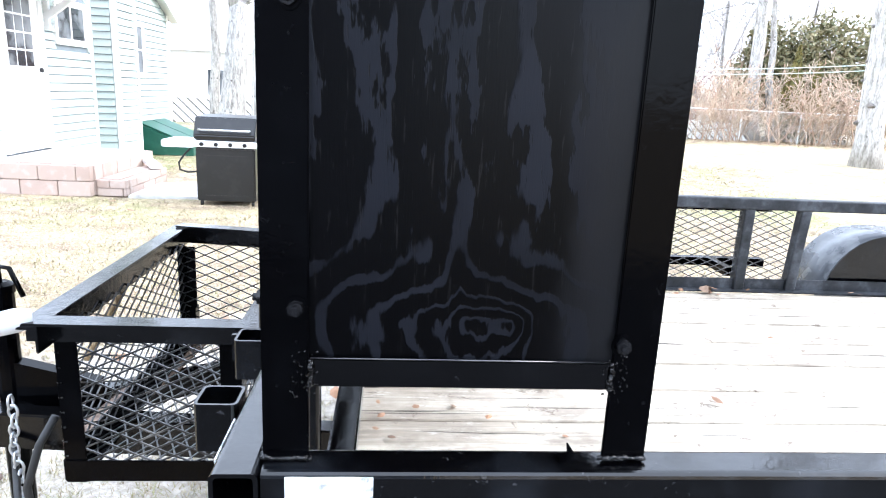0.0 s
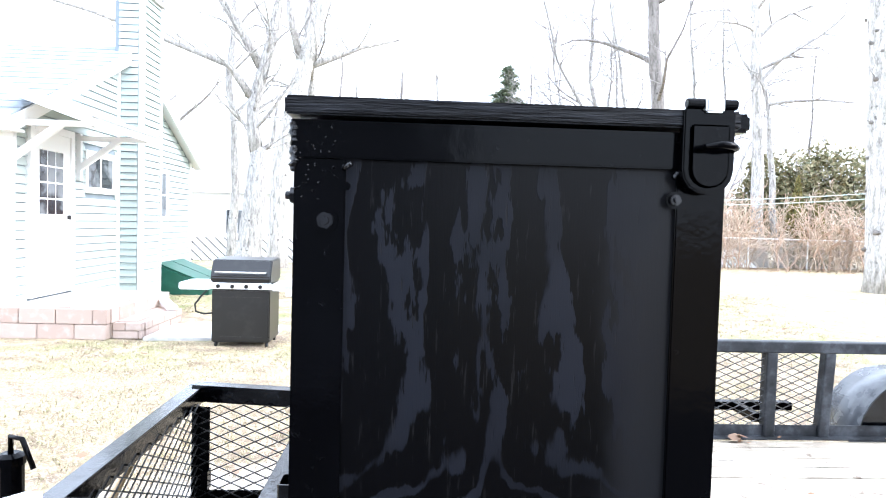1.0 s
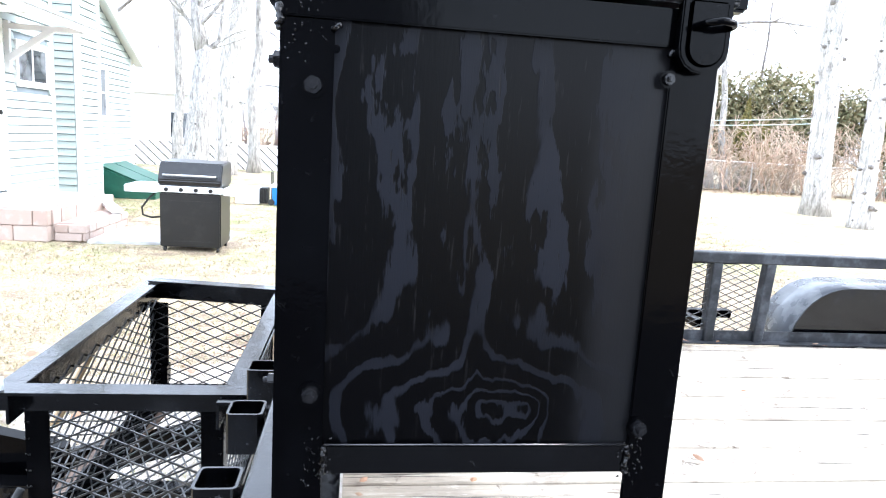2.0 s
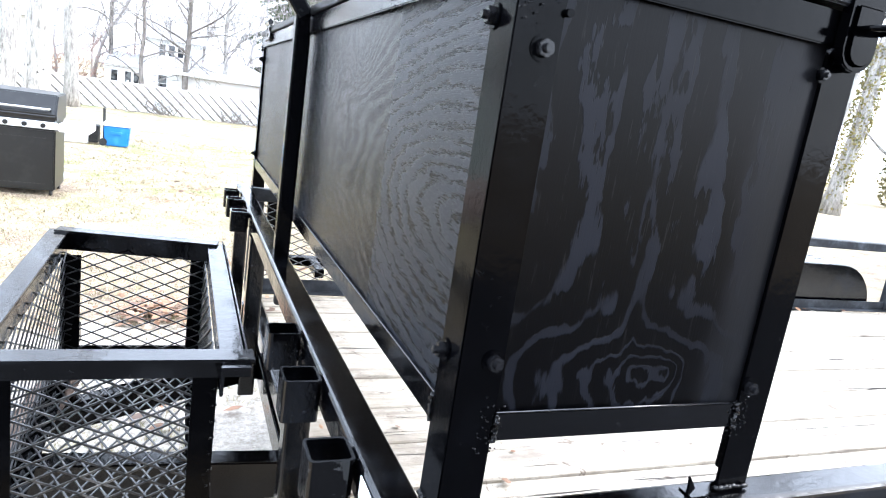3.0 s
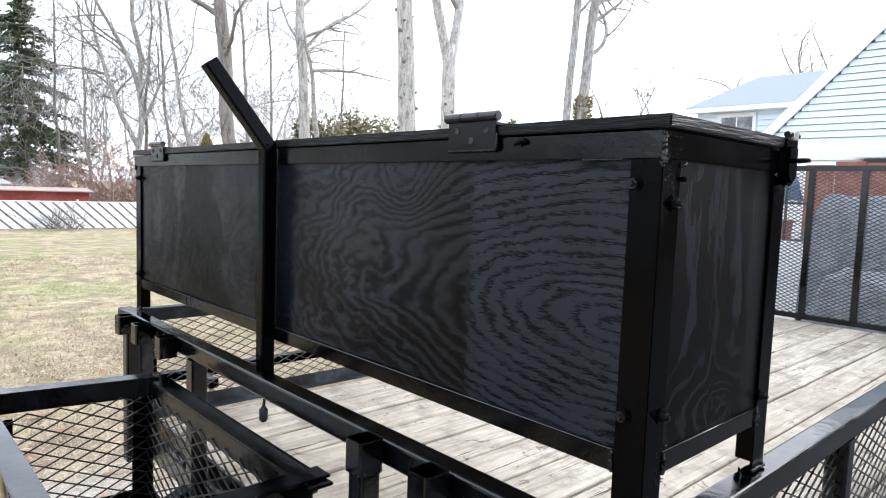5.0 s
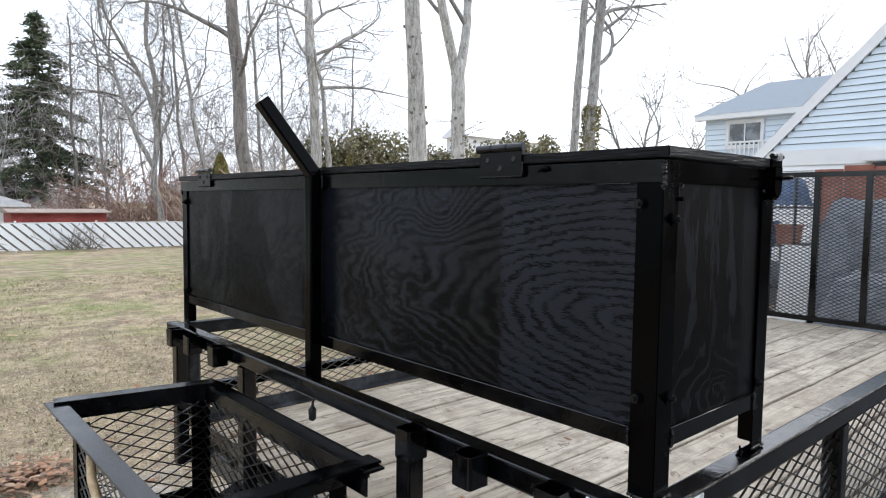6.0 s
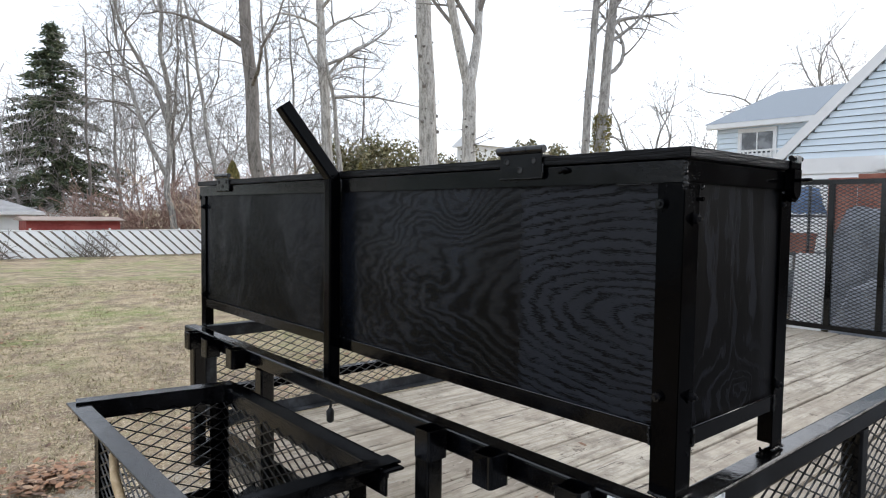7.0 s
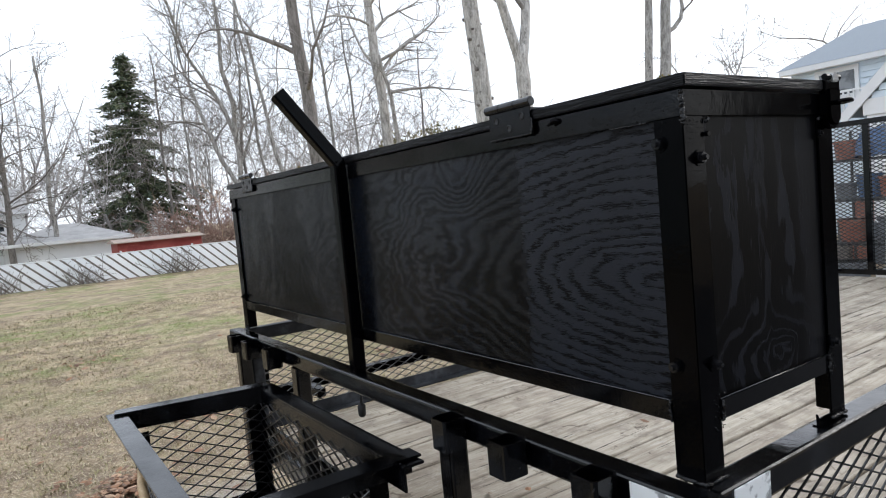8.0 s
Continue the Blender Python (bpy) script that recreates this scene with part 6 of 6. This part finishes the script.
bare_tree(12.28, 15.4, 14, 0.30, 23, BARK_PALE, "tall pale straight tree trunk with knots", (-0.06, 0.0), knots=40, depth=4, limbs=5, first=0.62, taper=0.32, sway=0.03)
bare_tree(11.36, 12.67, 5.5, 0.205, 24, BARK_PALE, "pale knotty tree forking into two stems", (-0.03, 0.0), knots=40, depth=4, limbs=0, forks=((0.9, -0.36, 0.0, 1, 8, 0.74), (0.9, 0.27, 0.0, 1, 8, 0.74)), taper=0.1, sway=0.03, wild=0.02)
bare_tree(17.25, 13.6, 15, 0.16, 25, BARK, "slender grey tree of a pair", (0.097, 0.0), knots=14, depth=4, limbs=8, first=0.5, taper=0.35, sway=0.04)
bare_tree(18.15, 13.6, 15, 0.235, 26, BARK, "grey tree of a pair with ivy at its foot", (0.10, 0.0), knots=16, depth=4, limbs=8, forks=((0.44, 0.8, -0.55, 0.5, 4.6, 0.36), (0.52, 0.7, -0.6, 0.45, 3.2, 0.32), (0.5, -0.1, 0.1, 1, 4, 0.5), (0.56, 0.5, 0.3, 0.8, 3.2, 0.3)), first=0.52, taper=0.5, sway=0.06, wild=0.14)
bare_tree(9.13, 30.0, 14, 0.16, 27, BARK, "leafless tree with long forked stems", (-0.045, 0.0), limbs=12, depth=4, forks=((0.28, -0.62, 0.1, 0.95, 10, 0.75), (0.45, -0.4, 0.1, 1.0, 8, 0.7), (0.36, 0.45, -0.1, 1.0, 6, 0.5)), first=0.4, sway=0.15, least=0.01)
for deg, d, h, r, seed, mat, lb, lean, sway in (
        (22.5, 31, 14, 0.125, 38, BARK, "thin leafless tree slanting over the yard", (-0.16, 0.03), 0.1),
        (20.4, 36, 15, 0.125, 31, BARK, "tall thin leafless tree beyond the fence", (-0.07, 0.02), 0.11),
        (18.0, 40, 14, 0.125, 43, BARK_DARK, "crooked thin tree in the brush", (0.05, 0.02), 0.13),
        (14.6, 36, 12, 0.105, 44, BARK, "slim wavy tree beyond the fence", (-0.05, 0.0), 0.11),
        (12.4, 38, 12, 0.11, 30, BARK_DARK, "thin leafless tree beside the spruce", (-0.02, 0), 0.1),
        (26.6, 33, 14, 0.125, 45, BARK, "leafless tree with ascending limbs", (-0.08, 0.0), 0.11),
        (28.3, 36, 13, 0.11, 39, BARK, "thin twiggy tree beyond the fence", (-0.04, 0.02), 0.1),
        (33.5, 40, 11, 0.105, 46, BARK_DARK, "small twiggy tree behind the hedge", (0.02, 0), 0.1),
        
        (-1.6, 31, 9, 0.12, 47, BARK_DARK, "dark crooked yard tree", (-0.05, 0), 0.13),
        (-4.5, 40, 13, 0.17, 29, BARK_DARK, "leafless tree behind the houses", (0, 0), 0.15)):
    x, y = ray(deg, d)
    bare_tree(x, y, h, r * 0.85, seed, mat, lb, lean, limbs=17, depth=4, first=0.2, sway=sway * 0.6, reach=1.25, least=0.0075)
for deg, d, h, seed in ((67.5, 44, 7.0, 35), (71.5, 43, 8.0, 49)):
    x, y = ray(deg, d)
    bare_tree(x, y, h, 0.17, seed, BARK, "twiggy leafless tree behind the blue roof", (0, 0), limbs=0, depth=4, forks=tuple((0.62 + 0.07 * k, math.cos(k * 2.1 + seed), math.sin(k * 2.1 + seed), 1.1, 6.2, 0.45) for k in range(6)), taper=0.3, least=0.008, wild=0.12)
x, y = -0.3, 33.0
bare_tree(x, y, 10.5, 0.15, 28, BARK_DARK, "leafless yard tree with a rounded crown", (0, 0), limbs=26, depth=4, first=0.24, sway=0.04, reach=1.25, least=0.009)
bare_tree(1.4, 34.0, 11, 0.13, 57, BARK, "slim yard tree before the bungalow", (0.01, 0), limbs=18, depth=4, first=0.25, sway=0.06, reach=1.1, least=0.009)
x, y = ray(58.3, 36)
bare_tree(x, y, 3.2, 0.16, 32, BARK, "small branching tree beside a roof", (0, 0), limbs=0, depth=4, forks=((0.3, -0.75, 0.5, 0.6, 6, 0.6), (0.5, 0.65, -0.4, 0.6, 6.5, 0.6), (0.7, 0.25, -0.1, 1, 6.5, 0.6), (0.9, -0.3, 0.2, 1, 6, 0.6), (0.95, 0.1, 0.1, 1, 6, 0.55)), taper=0.2, least=0.012)


def crooked_tree(base, right, paths, mat, label, seed):
    """A tree of drawn limbs: paths of (metres to the side, height, radius), each with twigs off it."""
    rr = random.Random(seed)
    t = thing("bare_tree", (base[0], base[1], land(*base)), label, "tree")
    tg, cg = Geo(), Geo()
    for k, path in enumerate(paths):
        pts = [Vector((base[0] + right[0] * u, base[1] + right[1] * u, z)) for u, z, r in path]
        (tg if k == 0 else cg).tube(pts, [r for u, z, r in path], 12, True)
        if k:
            for i in range(len(pts) - 1):
                for _ in range(3):
                    q = pts[i].lerp(pts[i + 1], rr.random())
                    d = (pts[i + 1] - pts[i]).normalized()
                    az = rr.uniform(0, 2 * math.pi)
                    out = d * 0.5 + Vector((math.cos(az), math.sin(az), 0.5))
                    limb(cg, rr, q, out, rr.uniform(0.8, 2.6), path[i][2] * 0.3, 2)
    part("trunk", tg, mat, t, smooth=True)
    part("crown", cg, BARK, t, "crooked bare limbs", smooth=True)


crooked_tree((-4.95, 20.3), (0.973, 0.232), (
    ((-0.02, -0.3, 0.60), (0.0, 0.1, 0.46), (0.06, 0.32, 0.40), (0.2, 1.8, 0.34), (0.34, 3.5, 0.29), (0.36, 3.7, 0.2)),
    ((0.3, 3.4, 0.24), (0.13, 4.3, 0.21), (0.13, 5.0, 0.2), (0.41, 6.06, 0.19), (0.64, 6.95, 0.18), (0.87, 8.27, 0.15), (1.0, 9.4, 0.12), (1.2, 12, 0.05)),
    ((0.12, 5.2, 0.14), (-0.6, 6.2, 0.12), (-2.0, 6.65, 0.09), (-2.8, 6.9, 0.07), (-4.5, 7.4, 0.05), (-7.2, 7.95, 0.02)),
    ((0.4, 6.1, 0.14), (-0.2, 7.2, 0.15), (-1.1, 8.6, 0.14), (-1.8, 9.4, 0.11), (-2.8, 10.6, 0.06)),
    ((0.36, 3.5, 0.1), (0.75, 3.9, 0.07), (0.85, 4.8, 0.05), (0.9, 5.6, 0.02))), BARK, "old thick tree with crooked limbs", 33)
crooked_tree((-4.35, 22.2), (0.973, 0.232), (
    ((0.0, -0.4, 0.40), (0.0, 0.4, 0.36), (0.1, 3.4, 0.34), (0.75, 6.6, 0.31), (1.4, 9.0, 0.26), (1.7, 10.5, 0.2)),
    ((0.8, 6.7, 0.16), (1.7, 7.1, 0.12), (2.8, 7.6, 0.07), (4.2, 8.0, 0.03)),
    ((0.75, 6.6, 0.16), (0.3, 8.4, 0.13), (0.1, 10.5, 0.08)),
    ((1.6, 10.2, 0.16), (2.2, 12, 0.1), (2.6, 14, 0.04))), BARK_PALE, "pale tall tree behind the crooked one", 52)
bare_tree(-3.75, 24.3, 14, 0.2, 34, BARK, "tall thin trunk beside the fence", (0.01, 0.0), limbs=7, first=0.4)
bare_tree(-6.3, 23.8, 13, 0.17, 36, BARK, "slim grey trunk near the fence", (-0.01, 0.0), limbs=7, first=0.4)
bare_tree(-9.2, 24.0, 13, 0.24, 37, BARK, "grey trunk behind the mint house", (0.0, 0.0), limbs=8, first=0.3)

# far woods, continued unseen behind the camera for reflections
rr = random.Random(77)
woods = Geo()
for i in range(84):
    # trees from 52 on are the added ring round the back
    deg = -26 + 62 * (i + rr.random()) / 52 if i < 52 else 36 + 298 * (i - 52 + rr.random()) / 32
    d = rr.uniform(40, 58)
    x, y = ray(deg, d)
    h = rr.uniform(8, 13)
    if 33 < deg < 66:
        h *= 0.5
    base = Vector((x, y, land(x, y) - 0.2))
    limb(woods, rr, base, (rr.uniform(-0.15, 0.15), rr.uniform(-0.1, 0.1), 1), h, rr.uniform(0.07, 0.12), 3, 0.03, 0.06, 0.009)
single("far_woods", woods, FAR_TWIG, "distant leafless woods, paled for haze, with an added unseen ring", "woods", kind="stuff")


def shrub(g, rr, c, size, height, count, leaf, droop=0.0):
    """Many small leaf blades in an uneven clump."""
    lobes = [(rr.uniform(-0.5, 0.5), rr.uniform(-0.5, 0.5), rr.uniform(0.25, 0.8), rr.uniform(0.3, 0.5)) for _ in range(7)]
    for _ in range(count):
        lx, ly, lz, lr = rr.choice(lobes)
        v = Vector((rr.gauss(0, 1), rr.gauss(0, 1), rr.gauss(0, 1))).normalized() * lr * rr.uniform(0.55, 1.0)
        p = Vector((c[0] + (lx + v.x) * size, c[1] + (ly + v.y) * size, c[2] + max(0.02, (lz + v.z * 0.8)) * height))
        a = Vector((rr.gauss(0, 1), rr.gauss(0, 1), rr.gauss(0, 1) - droop)).normalized() * leaf
        b = a.cross(Vector((rr.gauss(0, 1), rr.gauss(0, 1), rr.gauss(0, 1)))).normalized() * leaf * 0.5
        g.add([tuple(p - a), tuple(p + b), tuple(p + a), tuple(p - b)], [(0, 1, 2, 3)])


rr = random.Random(8)
for deg, d, s, h in ((32.0, 35, 2.7, 4.9), (34.2, 34, 2.6, 5.2), (36.4, 35, 2.7, 4.8), (41.2, 35, 2.3, 4.6), (43.6, 35, 2.2, 4.5), (45.8, 36, 2.3, 4.5), (48.7, 35, 1.5, 5.4), (51.0, 34, 1.8, 4.7), (57.0, 35, 2.0, 4.3)):
    g = Geo()
    x, y = ray(deg, d)
    shrub(g, rr, (x, y, land(x, y)), s, h, 6200, 0.115)
    b = thing("evergreen_shrub", (x, y, land(x, y)), "broad dark green evergreen shrub behind the fence", "shrub", "hedge row")
    part("foliage", g, HOLLY, b)
    for k in range(5):
        part("stem", Geo().tube([(x + rr.uniform(-0.3, 0.3), y, land(x, y) - 0.1), (x + rr.uniform(-0.8, 0.8), y + rr.uniform(-0.6, 0.6), land(x, y) + h * 0.6)], [0.07, 0.02], 6), BARK_DARK, b)
for x, y, s, h, m_, lb in ((16.0, 25.2, 0.75, 3.6, GOLD, "golden-green arborvitae by the fence"), (16.85, 25.1, 0.6, 3.0, GOLD, "narrow golden arborvitae by the fence"), (18.6, 28.8, 1.1, 4.6, GOLD, "tall olive shrub behind the fence"), (10.6, 27.0, 1.5, 3.6, GOLD, "olive shrub behind the fence")):
    g = Geo()
    for _ in range(3400 if m_ is GOLD else 1500):
        t = rr.random() ** 0.8
        rad = s * (1 - t) ** 0.75 * rr.uniform(0.55, 1.0) * (0.85 + 0.15 * math.sin(9 * t + x))
        az = rr.uniform(0, 2 * math.pi)
        p = Vector((x + rad * math.cos(az), y + rad * math.sin(az), land(x, y) + 0.15 + t * h))
        a_ = Vector((rr.gauss(0, 0.5), rr.gauss(0, 0.5), 1)).normalized() * 0.09
        b_ = a_.cross(Vector((rr.gauss(0, 1), rr.gauss(0, 1), 0.1))).normalized() * 0.035
        g.add([tuple(p - a_), tuple(p + b_), tuple(p + a_), tuple(p - b_)], [(0, 1, 2, 3)])
    t_ = thing("evergreen_shrub", (x, y, land(x, y)), lb, "shrub", "fence shrubs")
    part("foliage", g, m_, t_)
    part("stem", Geo().tube([(x, y, land(x, y) - 0.1), (x, y, land(x, y) + h * 0.8)], [0.08, 0.02], 8), BARK_DARK, t_)

# twiggy brush
for name, mat_, lb, spots in (("red_brush", TWIG_RED, "reddish leafless brush beyond the fence", [(14.5, 35, 4.2), (16.4, 36, 5.0), (18.6, 35, 5.0), (20.4, 37, 4.4), (22.6, 35, 4.0), (12.2, 38, 3.8), (-3.0, 42, 4.5), (-8.0, 40, 4.0), (25.5, 34, 3.6), (28, 34, 3.5), (9.5, 44, 4.5)]),
                              ("tan_brush", TWIG_TAN, "tan and rust-coloured brush behind the chain-link", [(27.5, 29, 3.0), (29.5, 29, 3.2), (33.5, 30.5, 3.0), (36.0, 31.5, 3.2), (38.0, 31.5, 3.3), (31.5, 29.5, 2.9), (40.5, 32.5, 3.0), (34.6, 30.6, 2.6), (23.0, 29, 2.8), (25.2, 29, 2.8)])):
    g = Geo()
    for deg, d, h in spots:
        x, y = ray(deg, d)
        for _ in range(26):
            p = Vector((x + rr.gauss(0, 1.2), y + rr.gauss(0, 0.8), land(x, y) - 0.1))
            limb(g, rr, p, (rr.gauss(0, 0.35), rr.gauss(0, 0.3), 1), h * rr.uniform(0.5, 1.05), 0.024, 2, 0.05, 0.12, 0.011)
    single(name, g, mat_, lb, "brush", kind="stuff")

# spruce
x, y = 6.5, 42.2
z = land(x, y)
spr = thing("spruce_tree", (x, y, z), "tall dark green spruce with drooping ragged boughs", "tree")
H = 13.3
part("trunk", Geo().tube([(x, y, z - 0.1), (x, y, z + H * 0.5), (x, y, z + H)], [0.2, 0.12, 0.02], 10), BARK_DARK, spr, smooth=True)
g, tw = Geo(), Geo()
for i in range(170):
    t = (int(i / 6.5) + rr.gauss(0.5, 0.16)) / 26.2
    t = min(0.985, 0.2 + 0.8 * t)
    ln = 6.2 * (1 - t) ** 0.95 * rr.uniform(0.5, 1.05) + 0.12
    az = rr.uniform(0, 2 * math.pi)
    o = Vector((x, y, z + H * t))
    d = Vector((math.cos(az), math.sin(az), 0.25))
    pts = [o + d * (ln * f) + Vector((0, 0, -0.42 * ln * f * f)) for f in (0, 0.35, 0.7, 1.0)]
    tw.tube(pts, [0.025, 0.018, 0.012, 0.004], 4, False)
    for k in range(int(26 + 125 * ln / 3.3)):
        f = rr.uniform(0.12, 1.0)
        p = o + d * (ln * f) + Vector((0, 0, -0.42 * ln * f * f)) + Vector((rr.gauss(0, 0.13), rr.gauss(0, 0.13), rr.gauss(-0.12, 0.08)))
        a_ = (d * 0.6 + Vector((rr.gauss(0, 0.6), rr.gauss(0, 0.6), rr.gauss(-0.35, 0.4)))).normalized() * rr.uniform(0.12, 0.24)
        b_ = a_.cross(Vector((rr.gauss(0, 1), rr.gauss(0, 1), rr.gauss(0, 1)))).normalized() * 0.05
        g.add([tuple(p - a_), tuple(p + b_), tuple(p + a_), tuple(p - b_)], [(0, 1, 2, 3)])
part("foliage", g, NEEDLE, spr)
part("limb_work", tw, BARK_DARK, spr)

# ivy at the foot of the tree pair
x, y = 18.15, 13.6
g = Geo()
for _ in range(1800):
    t = rr.random()
    az = rr.uniform(0, 2 * math.pi)
    rad = 0.28 + rr.uniform(0, 0.13) - 0.08 * t
    zz = 5.1 * t ** 0.6
    p = Vector((x + 0.1 * zz + rad * math.cos(az), y + rad * math.sin(az), zz))
    a_ = Vector((rr.gauss(0, 1), rr.gauss(0, 1), rr.gauss(0, 1))).normalized() * 0.05
    b_ = a_.cross(Vector((rr.gauss(0, 1), rr.gauss(0, 1), rr.gauss(0, 1)))).normalized() * 0.035
    g.add([tuple(p - a_), tuple(p + b_), tuple(p + a_), tuple(p - b_)], [(0, 1, 2, 3)])
single("ivy", g, GOLD, "olive ivy climbing a tree trunk", "ivy", kind="stuff")

# dead vine and fallen branches at the fence
g = Geo()
for x0 in (4.6, -1.0, 1.4):
    for _ in range(34):
        limb(g, rr, (x0 + rr.gauss(0, 0.28), 24.75, -0.22), (rr.gauss(0, 0.5), -0.15, rr.uniform(0.2, 0.8)), rr.uniform(0.4, 1.1), 0.016, 1, 0.0, 0.2)
single("dead_vines", g, BARK_DARK, "dry dark vines and fallen twigs along the slatted fence", "vines", kind="stuff")

# ---- litter ----
def leaf_quads(g, rr, p, size):
    az = rr.uniform(0, 2 * math.pi)
    a_ = Vector((math.cos(az), math.sin(az), rr.uniform(-0.3, 0.3))) * size
    b_ = Vector((-math.sin(az), math.cos(az), rr.uniform(-0.3, 0.3))) * size * 0.6
    m = p + Vector((0, 0, size * rr.uniform(0.05, 0.3)))
    g.add([tuple(p - a_), tuple(p - a_ * 0.3 + b_), tuple(p + a_ * 0.4 + b_ * 0.9), tuple(p + a_), tuple(p + a_ * 0.3 - b_), tuple(p - a_ * 0.4 - b_ * 0.9), tuple(m)],
          [(0, 6, 1), (1, 6, 2), (2, 6, 3), (3, 6, 4), (4, 6, 5), (5, 6, 0)])


g = Geo()
for cx, cy, s, n in ((-0.37, 3.42, 0.11, 420), (-0.3, 1.75, 0.2, 6), (-0.6, 2.6, 0.5, 12), (-0.15, 7.8, 0.25, 40), (0.3, 4.6, 0.2, 30), (2.3, 5.0, 0.25, 30), (-0.2, 3.2, 1.4, 60), (-3.0, 6.0, 2.5, 60), (2, 9, 4, 90), (15, 23.6, 3.0, 300), (18, 23.2, 2.0, 200), (11.5, 23.8, 2.0, 150)):
    for _ in range(n):
        x, y = cx + rr.gauss(0, s), cy + rr.gauss(0, s * (0.3 if cy > 20 else 1))
        leaf_quads(g, rr, Vector((x, y, land(x, y) + rr.uniform(0.01, 0.07 if n == 420 else 0.05))), rr.uniform(0.02, 0.05) * (0.62 if n == 420 else 1.0))
single("fallen_leaves", g, LEAF, "curled brown oak leaves scattered on the lawn", "leaves", kind="stuff")
g = Geo()
for cx, cy, sx, sy, n in ((0.25, 0.93, 0.08, 0.04, 3), (0.12, 0.86, 0.03, 0.05, 3), (1.55, 2.1, 0.06, 0.02, 4), (2.2, 2.09, 0.6, 0.02, 10), (0.9, 1.3, 1.0, 0.6, 12), (0.15, 1.85, 0.05, 0.08, 8)):
    for _ in range(n):
        x, y = cx + rr.gauss(0, sx), min(2.12, max(0.05, cy + rr.gauss(0, sy)))
        leaf_quads(g, rr, Vector((max(0.08, x), y, DECK + rr.uniform(0.006, 0.02))), rr.uniform(0.008, 0.024))
single("deck_litter", g, LEAF, "leaf scraps and dry bits on the deck", "leaves", kind="stuff")
leaf = Geo()
leaf_quads(leaf, rr, Vector((1.57, 2.10, DECK + 0.022)), 0.045)
leaf_quads(leaf, rr, Vector((1.60, 2.09, DECK + 0.03)), 0.035)
single("oak_leaf", leaf, LEAF, "curled orange oak leaf on the deck edge", "leaf")

# grass tufts over the yard
g = Geo()
for _ in range(52000):
    u = rr.random() ** 1.5
    x = rr.uniform(-4.2, 4.6) * (0.6 + 1.25 * u)
    y = 0.2 + 13 * u + rr.uniform(0, 1.2)
    if -0.1 < x < 5.3 and -0.05 < y < 2.2 or (-4.7 < x < -1.4 and 7.1 < y < 9.2) or (x < -4.5 and y > 7.3) or y > 14.5:
        continue
    z = land(x, y)
    for _k in range(4):
        az = rr.uniform(0, 2 * math.pi)
        w = 0.0022 + 0.0035 * u
        d = Vector((math.cos(az), math.sin(az), 0))
        s = Vector((-d.y, d.x, 0)) * w
        p = Vector((x + rr.gauss(0, 0.012), y + rr.gauss(0, 0.012), z - 0.003))
        tip = p + d * rr.uniform(0.012, 0.05) + Vector((0, 0, rr.uniform(0.008, 0.034)))
        g.add([tuple(p - s), tuple(p + s), tuple(tip)], [(0, 1, 2)])
single("grass", g, STRAW, "short dry straw-coloured grass blades", "grass", kind="stuff")

# ---- deck planks ----
rng = random.Random(19)
edges = [0.036] + [0.1 + 0.2 * i for i in range(11)] + [2.128]
floor = part("deck", Geo().box(0.07, REAR - 0.02, 0.05, 2.11, 0.50, 0.518), RUST, trailer)
for i in range(len(edges) - 1):
    y0, y1 = edges[i] + 0.0055, edges[i + 1] - 0.0055
    z1 = DECK + rng.uniform(-0.003, 0.002)
    gg = Geo()
    n = 12
    for k in range(n + 1):
        x = 0.068 + (REAR - 0.09) * k / n
        dz = rng.uniform(-0.0012, 0.0012)
        gg.v += [(x, y0, z1 - 0.04), (x, y0 + rng.uniform(-0.0015, 0.0015), z1 - 0.004 + dz), (x, y0 + 0.004, z1 + dz), (x, y1 - 0.004, z1 + dz), (x, y1 + rng.uniform(-0.0015, 0.0015), z1 - 0.004 + dz), (x, y1, z1 - 0.04)]
    for k in range(n):
        for j in range(5):
            b = k * 6 + j
            gg.f.append((b, b + 1, b + 7, b + 6))
    gg.f += [tuple(range(5, -1, -1)), tuple(n * 6 + j for j in range(6))]
    part("plank", gg, PLANK, trailer)
